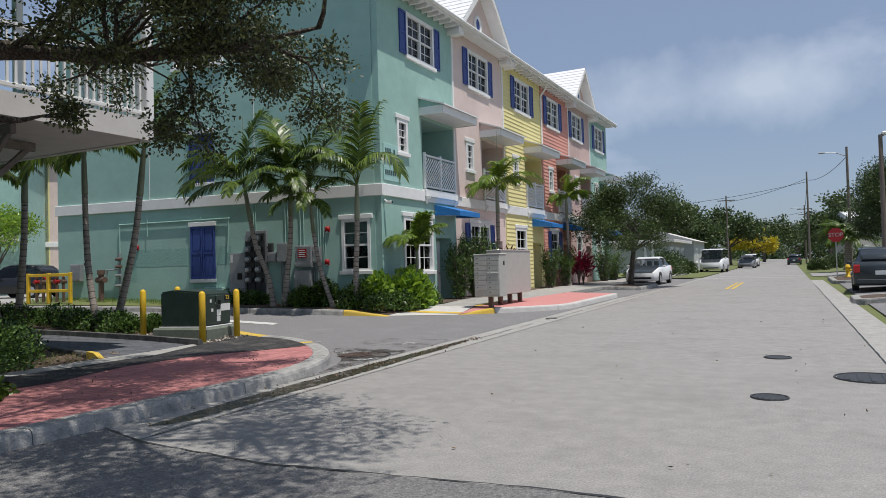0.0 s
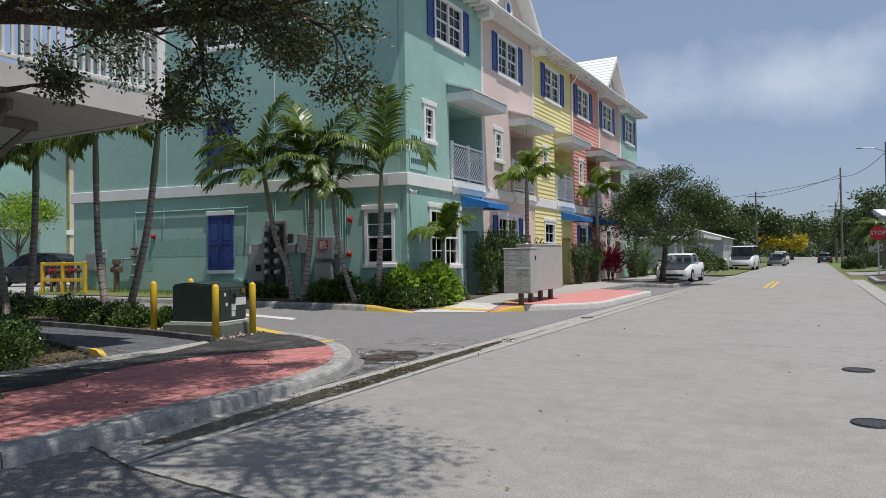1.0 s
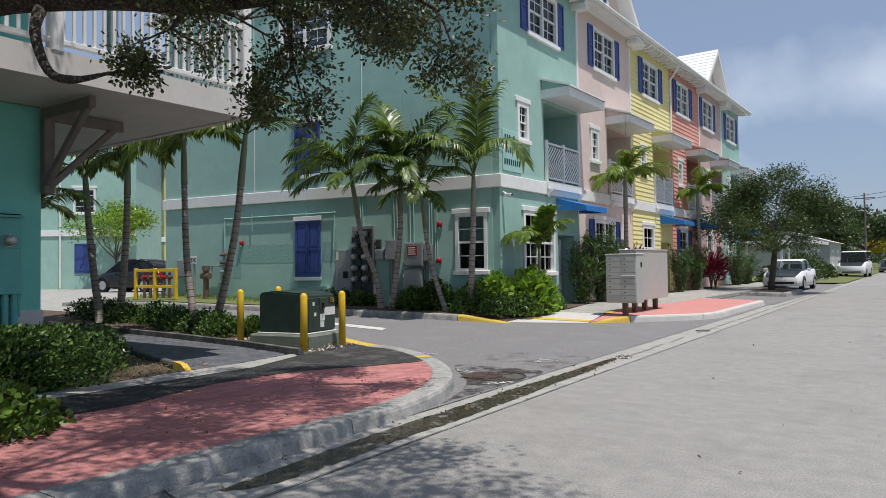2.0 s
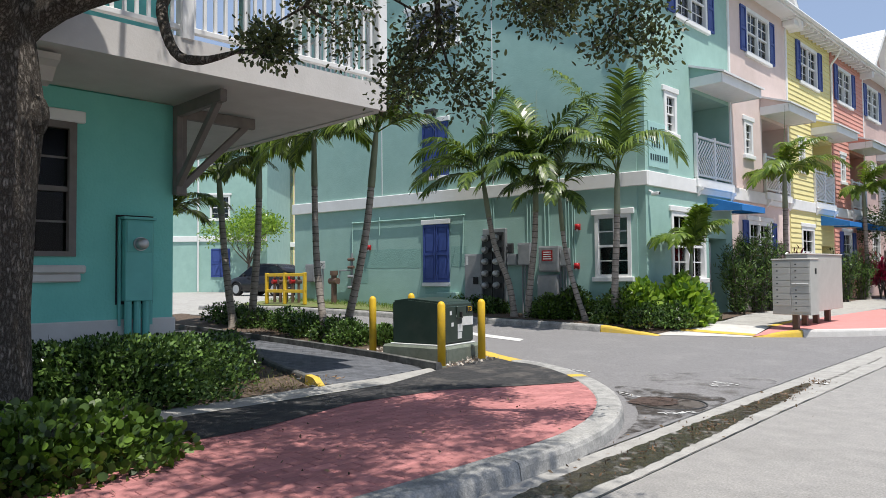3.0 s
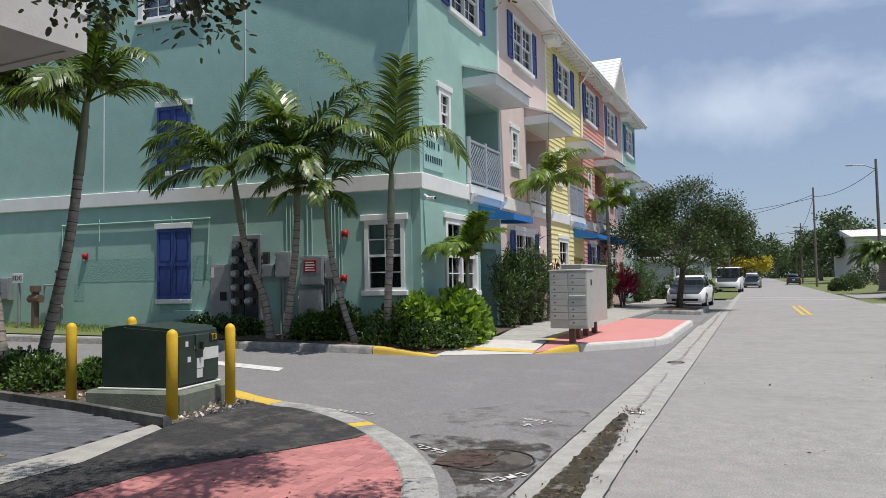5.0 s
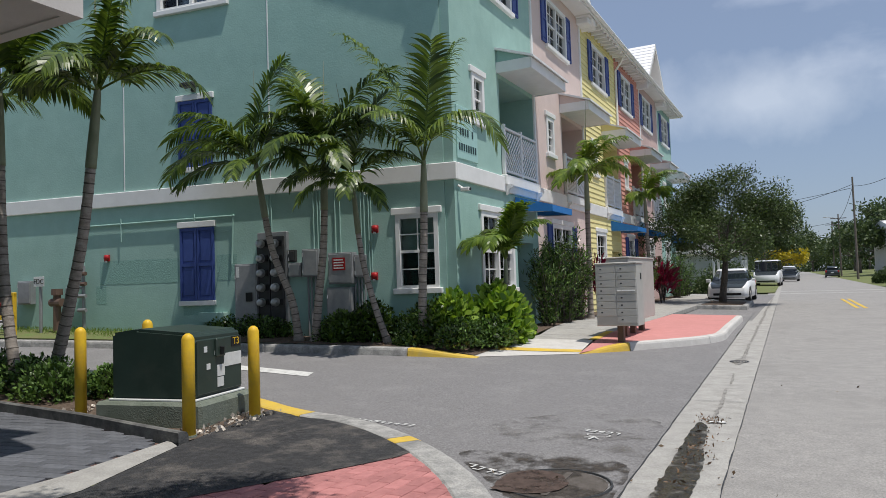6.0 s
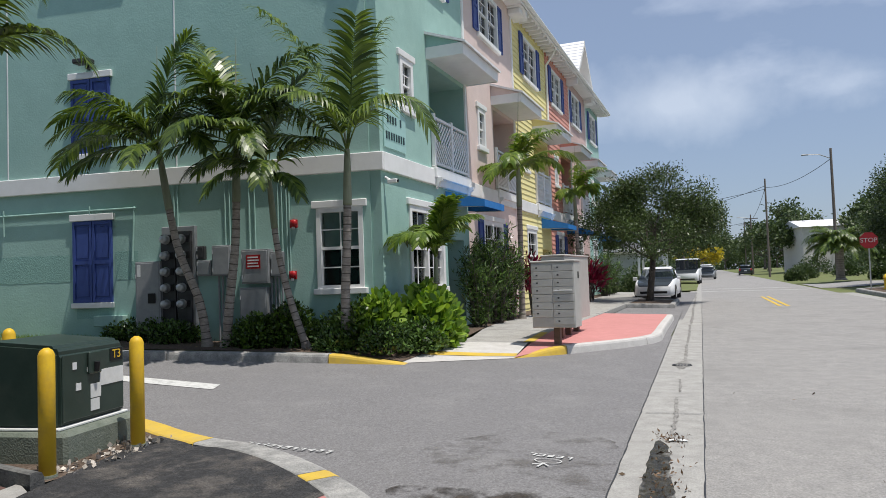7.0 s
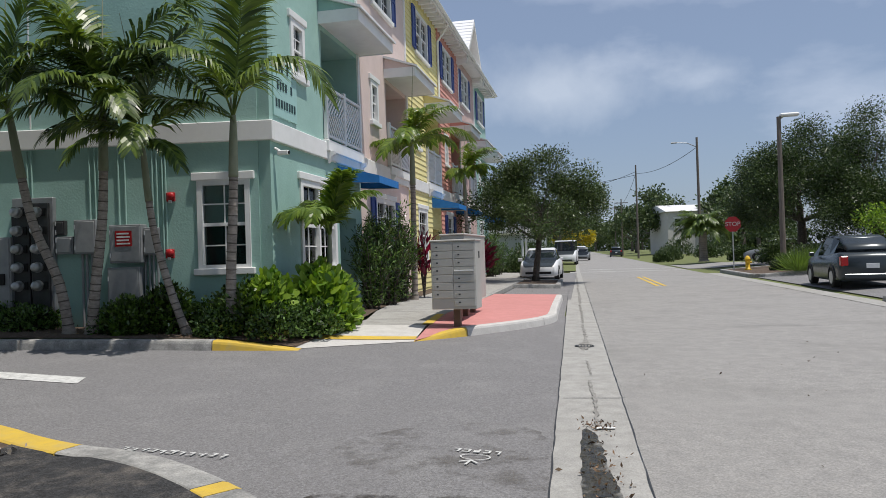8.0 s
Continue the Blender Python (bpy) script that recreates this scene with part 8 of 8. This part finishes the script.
part("roof", bm, WHITE, ca)
for k, (x, y, s) in enumerate(((0.9, 76, 0.7), (6.0, 68, 0.8), (2.2, 82, 0.9), (6.2, 57.5, 0.9), (3.4, 43.6, 0.55), (4.3, 42.6, 0.6), (5.5, 48, 0.8), (7.2, 47, 1.0), (-9.6, 48.6, 0.7), (-9.8, 54.0, 0.7), (-9.3, 66.5, 0.8), (6.0, 84, 1.0), (3.0, 92, 0.9), (5.0, 100, 1.6), (8.5, 96, 1.8), (8.5, 55, 1.6), (11.5, 52, 1.8), (14.5, 49, 1.9), (6.8, 58.5, 1.3), (10.5, 46.5, 1.5), (13.0, 43.5, 1.6), (-9.6, 56.5, 1.2), (-9.8, 59.5, 1.4), (-10.0, 62.5, 1.2))):
    mound("far_shrub", "green shrub along the street verge", "shrub", x, y, 1.3 * s, 1.1 * s, 1.4 * s, 1200, L_TREE if k % 2 else L_FAR, 0.17, k * 31, 2.2, base=0.05)
for k, (x, y) in enumerate(((3.1, 40.9), (3.8, 41.4))):
    t = thing("fountain_grass", "tuft of tall arching ornamental grass", "grass", x, y, gz(x, y) + 0.13)
    n = 420
    pos = rng.normal(0, 0.12, (n, 3)) * np.array([1, 1, 0.05])
    out = pos * 5 + np.array([0, 0, 1.0])
    v, f = leaf_mesh(pos, out, 0.95, 0.025, spread=0.35)
    quick_mesh("blades", v, f, L_GRASS, t)
for x, y, w, hh in ((-45, 300, 26, 8), (-22, 330, 16, 9), (2, 350, 16, 9), (24, 330, 18, 9), (48, 300, 24, 8), (22, 140, 9, 6), (30, 80, 9, 6), (40, 60, 9, 7)):
    mound("far_woods", "distant row of green trees on the horizon", "trees", x, y, w, 5, hh, 2600, L_FAR, 0.9, 0, 2.2, base=-0.3)
palm(2.9, 65.5, [(0, 0, 0), (0, 0, 1.0), (0.05, 0, 2.6)], 0.3, "bushy palm beside the side street", L=2.5, n=52, shaft=0.4, spear=0, seed=14)

# rear buildings across the parking court
d_, r_ = Vector((-0.722, 0.691, 0)), Vector((0.691, 0.722, 0))
for name, label, o, w, h, mat, wins in (
        ("rear_townhouse", "teal rear townhouse with white band and blue shutters", Vector((-2.81, 4.43, 0)) + d_ * 45 + r_ * -23.2, 13.4, 10.6, TEAL, True),
        ("rear_townhouse", "yellow rear townhouse beyond the parking court", Vector((-2.81, 4.43, 0)) + d_ * 54 + r_ * -11.9, 2.2, 10.2, YELLOW, False),
        ("rear_townhouse", "pink rear townhouse beyond the parking court", Vector((-2.81, 4.43, 0)) + d_ * 54 + r_ * -9.7, 6.0, 10.2, PINK, True)):
    t = thing(name, label, "townhouse", o.x, o.y, 0, group="rear townhouses")
    m = frame_m((0, 0, 0), r_, -d_)
    holes = [(u, u + 1.1, z, z + 1.4) for u in ((5.6, 9.9) if w > 10 else (0.9, 3.0)) for z in ((5.2, 8.4) if w > 10 else (5.2, 8.4, 1.4))] if wins else []
    bm = B()
    cells(bm, m, 0, w, 0.3, h, holes, 0.25)
    part("wall", bm, mat, t)
    bm = B()
    cells(bm, m, 0, w, 0.3, h, [], 0.2)
    for v in bm.verts:
        v.co += d_ * 9
    part("wall", bm, mat, t)
    for uu in (0.0, w - 0.2):
        bm = B()
        cells(bm, m @ Matrix.Translation((uu, 0, -0.26)) @ Matrix.Rotation(radians(90), 4, "Y"), 0, 8.7, 0.3, h, [], 0.19)
        part("wall", bm, mat, t)
    bm = B()
    box(bm, 0, w, 3.75, 4.1, -0.01, 0.07, 0.012, m=m)
    part("band", bm, WHITE, t)
    bm = B()
    box(bm, -0.3, w + 0.3, h, h + 0.2, -9.6, 0.5, 0.02, m=m)
    part("eave", bm, WHITE, t)
    bm = B()
    vs = [bm.verts.new(m @ Vector(p)) for p in ((-0.3, h + 0.2, 0.5), (w + 0.3, h + 0.2, 0.5), (w + 0.3, h + 2.2, -4.5), (-0.3, h + 2.2, -4.5), (w + 0.3, h + 0.2, -9.6), (-0.3, h + 0.2, -9.6))]
    for f in ((0, 1, 2, 3), (3, 2, 4, 5), (0, 3, 5), (1, 4, 2)):
        bm.faces.new([vs[i] for i in f])
    part("roof", bm, ROOF, t)
    for h_ in holes:
        window(t, m @ Matrix.Translation((h_[0], h_[2], 0)), h_[1] - h_[0], h_[3] - h_[2])
    if w > 10:
        for u in (5.5, 9.9):
            shutter(t, m @ Matrix.Translation((u, 1.5, 0.005)), 1.2, 1.8, True)
        bm = B()
        tube(bm, [m @ Vector((9.1, 0.6, 0.1)), m @ Vector((9.1, h, 0.1))], 0.06, 8)
        part("downpipe", bm, WHITE, t)

# ---------------- grass, litter, pavers ----------------
n = 5200
pos = np.stack([rng.uniform(-24.5, -17.1, n), rng.uniform(17.6, 19.85, n), np.zeros(n)], 1)
pos[:, 2] = [gz(a, b) + 0.15 for a, b in pos[:, :2]]
v, f = leaf_mesh(pos, np.tile((0, 0, 1.0), (n, 1)), 0.11, 0.1, spread=0.35)
tagged(quick_mesh("lawn_grass", v, f, L_GRASS), "short green grass blades along the end wall", "grass", "", "stuff")
n = 2600
pos = np.stack([rng.uniform(-11.4, -9.5, n), rng.uniform(8.0, 9.6, n), np.zeros(n)], 1)
pos = pos[(pos[:, 0] > -10.9) & (rng.random(n) < 0.22)]
pos[:, 2] = [gz(a, b) + 0.13 for a, b in pos[:, :2]]
v, f = leaf_mesh(pos, np.tile((0, 0, 0.8), (len(pos), 1)), 0.1, 0.1, spread=0.6)
tagged(quick_mesh("dry_grass", v, f, L_DRY), "sparse dry grass on the mulch bed", "grass", "", "stuff")
pos = []
for k in range(2600):
    x, y = random.choice(((random.uniform(-12.5, -9.5), random.uniform(7, 10)), (random.uniform(-18, -12.2), random.uniform(12.6, 14)), (random.uniform(-16, -10), random.uniform(18.4, 19.6)), (random.uniform(-9.4, -8.6), random.uniform(2, 6))))
    pos.append((x, y, gz(x, y) + 0.155))
v, f = leaf_mesh(np.array(pos), np.zeros((len(pos), 3)), 0.06, 0.4, spread=1)
v[:, 2] = np.maximum(v[:, 2], 0)
tagged(quick_mesh("leaf_litter", v, f, leafy("litter_leaf", (0.30, 0.20, 0.12), (0.10, 0.065, 0.04), 0.1, 0.8)), "dry brown leaf litter and wood chips on the beds", "litter", "", "stuff")
pos = []
for k in range(420):
    y = random.choice((random.gauss(14.45, 0.12), random.gauss(11.0, 0.35), random.gauss(9.2, 0.9), random.gauss(13.2, 0.5)))
    x = GUT_W + sx(y) + random.gauss(0.34, 0.08)
    pos.append((x, y, gz(x, y) + 0.016))
v, f = leaf_mesh(np.array(pos), np.zeros((len(pos), 3)), 0.04, 0.4, spread=1)
v[:, 2] = np.maximum(v[:, 2], 0.012)
tagged(quick_mesh("gutter_litter", v, f, leafy("wet_litter_leaf", (0.24, 0.14, 0.07), (0.04, 0.028, 0.02), 0.05, 0.6)), "wet brown leaf litter washed along the gutter", "litter", "", "stuff")
pos = []
for k in range(240):
    x, y = random.choice(((random.uniform(-5.7, -5.0), random.uniform(6, 14)), (random.uniform(-5, 1.5), random.uniform(5, 20)), (random.uniform(-8, -5.8), random.uniform(5, 12))))
    off = 0.15 if x < -5.9 and y < 10.5 else 0.014
    pos.append((x, y, gz(x, y) + off))
v, f = leaf_mesh(np.array(pos), np.zeros((len(pos), 3)), 0.045, 0.45, spread=1)
v[:, 2] = np.maximum(v[:, 2], 0.012)
tagged(quick_mesh("fallen_leaves", v, f, leafy("fallen_leaf", (0.22, 0.15, 0.09), (0.06, 0.045, 0.03), 0.1, 0.8)), "scattered fallen oak leaves on the street", "litter", "", "stuff")


def inside(x, y, poly):
    c = False
    for i in range(len(poly)):
        (x0, y0), (x1, y1) = poly[i], poly[i - 1]
        if (y0 > y) != (y1 > y) and x < (x1 - x0) * (y - y0) / (y1 - y0) + x0:
            c = not c
    return c


def pave(name, label, poly, ang, bw, bl, off, mat, mat_joined, near, base_mat):
    """Pavers in running bond, each one of its own; those past the nearest stay joined."""
    top = sheet(name, poly, off - 0.02, base_mat, label, category="pavement")
    bm = B()
    box(bm, -bl / 2 + 0.003, bl / 2 - 0.003, -bw / 2 + 0.003, bw / 2 - 0.003, -0.04, 0.0)
    me = bpy.data.meshes.new("paver")
    bmesh.ops.bevel(bm, geom=[e for e in bm.edges if all(v.co.z > -0.01 for v in e.verts)], offset=0.005, segments=1, affect="EDGES")
    bm.to_mesh(me)
    bm.free()
    me.materials.append(mat)
    rot = Matrix.Rotation(ang, 4, "Z")
    xs, ys = [p[0] for p in poly], [p[1] for p in poly]
    cx, cy, R = sum(xs) / len(xs), sum(ys) / len(ys), max(max(xs) - min(xs), max(ys) - min(ys))
    spots = []
    for j in range(int(-R / bw), int(R / bw)):
        for i in range(int(-R / bl), int(R / bl)):
            p = rot @ Vector((i * bl + (bl / 2 if j % 2 else 0), j * bw, 0))
            x, y = cx + p.x, cy + p.y
            if inside(x, y, poly):
                spots.append((x, y))
    spots.sort(key=lambda s: (s[0] - near[0]) ** 2 + (s[1] - near[1]) ** 2)
    vs, fs = [], []
    src_v, src_f = [v.co.copy() for v in me.vertices], [tuple(p.vertices) for p in me.polygons]
    for k, (x, y) in enumerate(spots):
        tilt = Matrix.Rotation(math.atan((gz(x - 0.5, y) - gz(x + 0.5, y))), 4, "Y")
        m = Matrix.Translation((x, y, gz(x, y) + off + random.uniform(-0.0015, 0.0015))) @ tilt @ rot @ Matrix.Rotation(random.uniform(-0.008, 0.008), 4, "Z")
        if k < 300:
            ob = new("paver", me)
            ob.parent = top
            ob.matrix_basis = m
        else:
            o = len(vs)
            vs += [tuple(m @ v) for v in src_v]
            fs += [tuple(i + o for i in f) for f in src_f]
    if vs:
        ob = mesh_part("pavers", vs, fs, mat_joined, top)
        ob["kind"] = "stuff"
    return top


pave("brick_walk", "red brick paver walk dappled by the oak", [(-5.72, -1), (-5.72, 8.4), (-5.9, 9.8), (-6.5, 11.0), (-7.6, 12.15), (-7.85, 11.6), (-7.85, 10.95), (-8.3, 10.15), (-8.4, 9.0), (-8.0, 7.6), (-7.95, -1)], radians(90), 0.115, 0.23, 0.131, BRICK, BRICKI, (-6.9, 8.8), JOINT)
pave("paver_walkway", "grey concrete paver walkway curving behind the bed", [(-9.5, 9.4), (-9.5, 10.3), (-9.78, 11.45), (-11.3, 11.82), (-13.4, 12.06), (-18, 12.36), (-23, 12.36), (-23, 12.1), (-16, 11.55), (-14, 11.15), (-12, 10.2), (-10.4, 9.72)], radians(10), 0.12, 0.24, 0.135, GPAVE, GPAVEI, (-10.5, 10.6), JOINT)
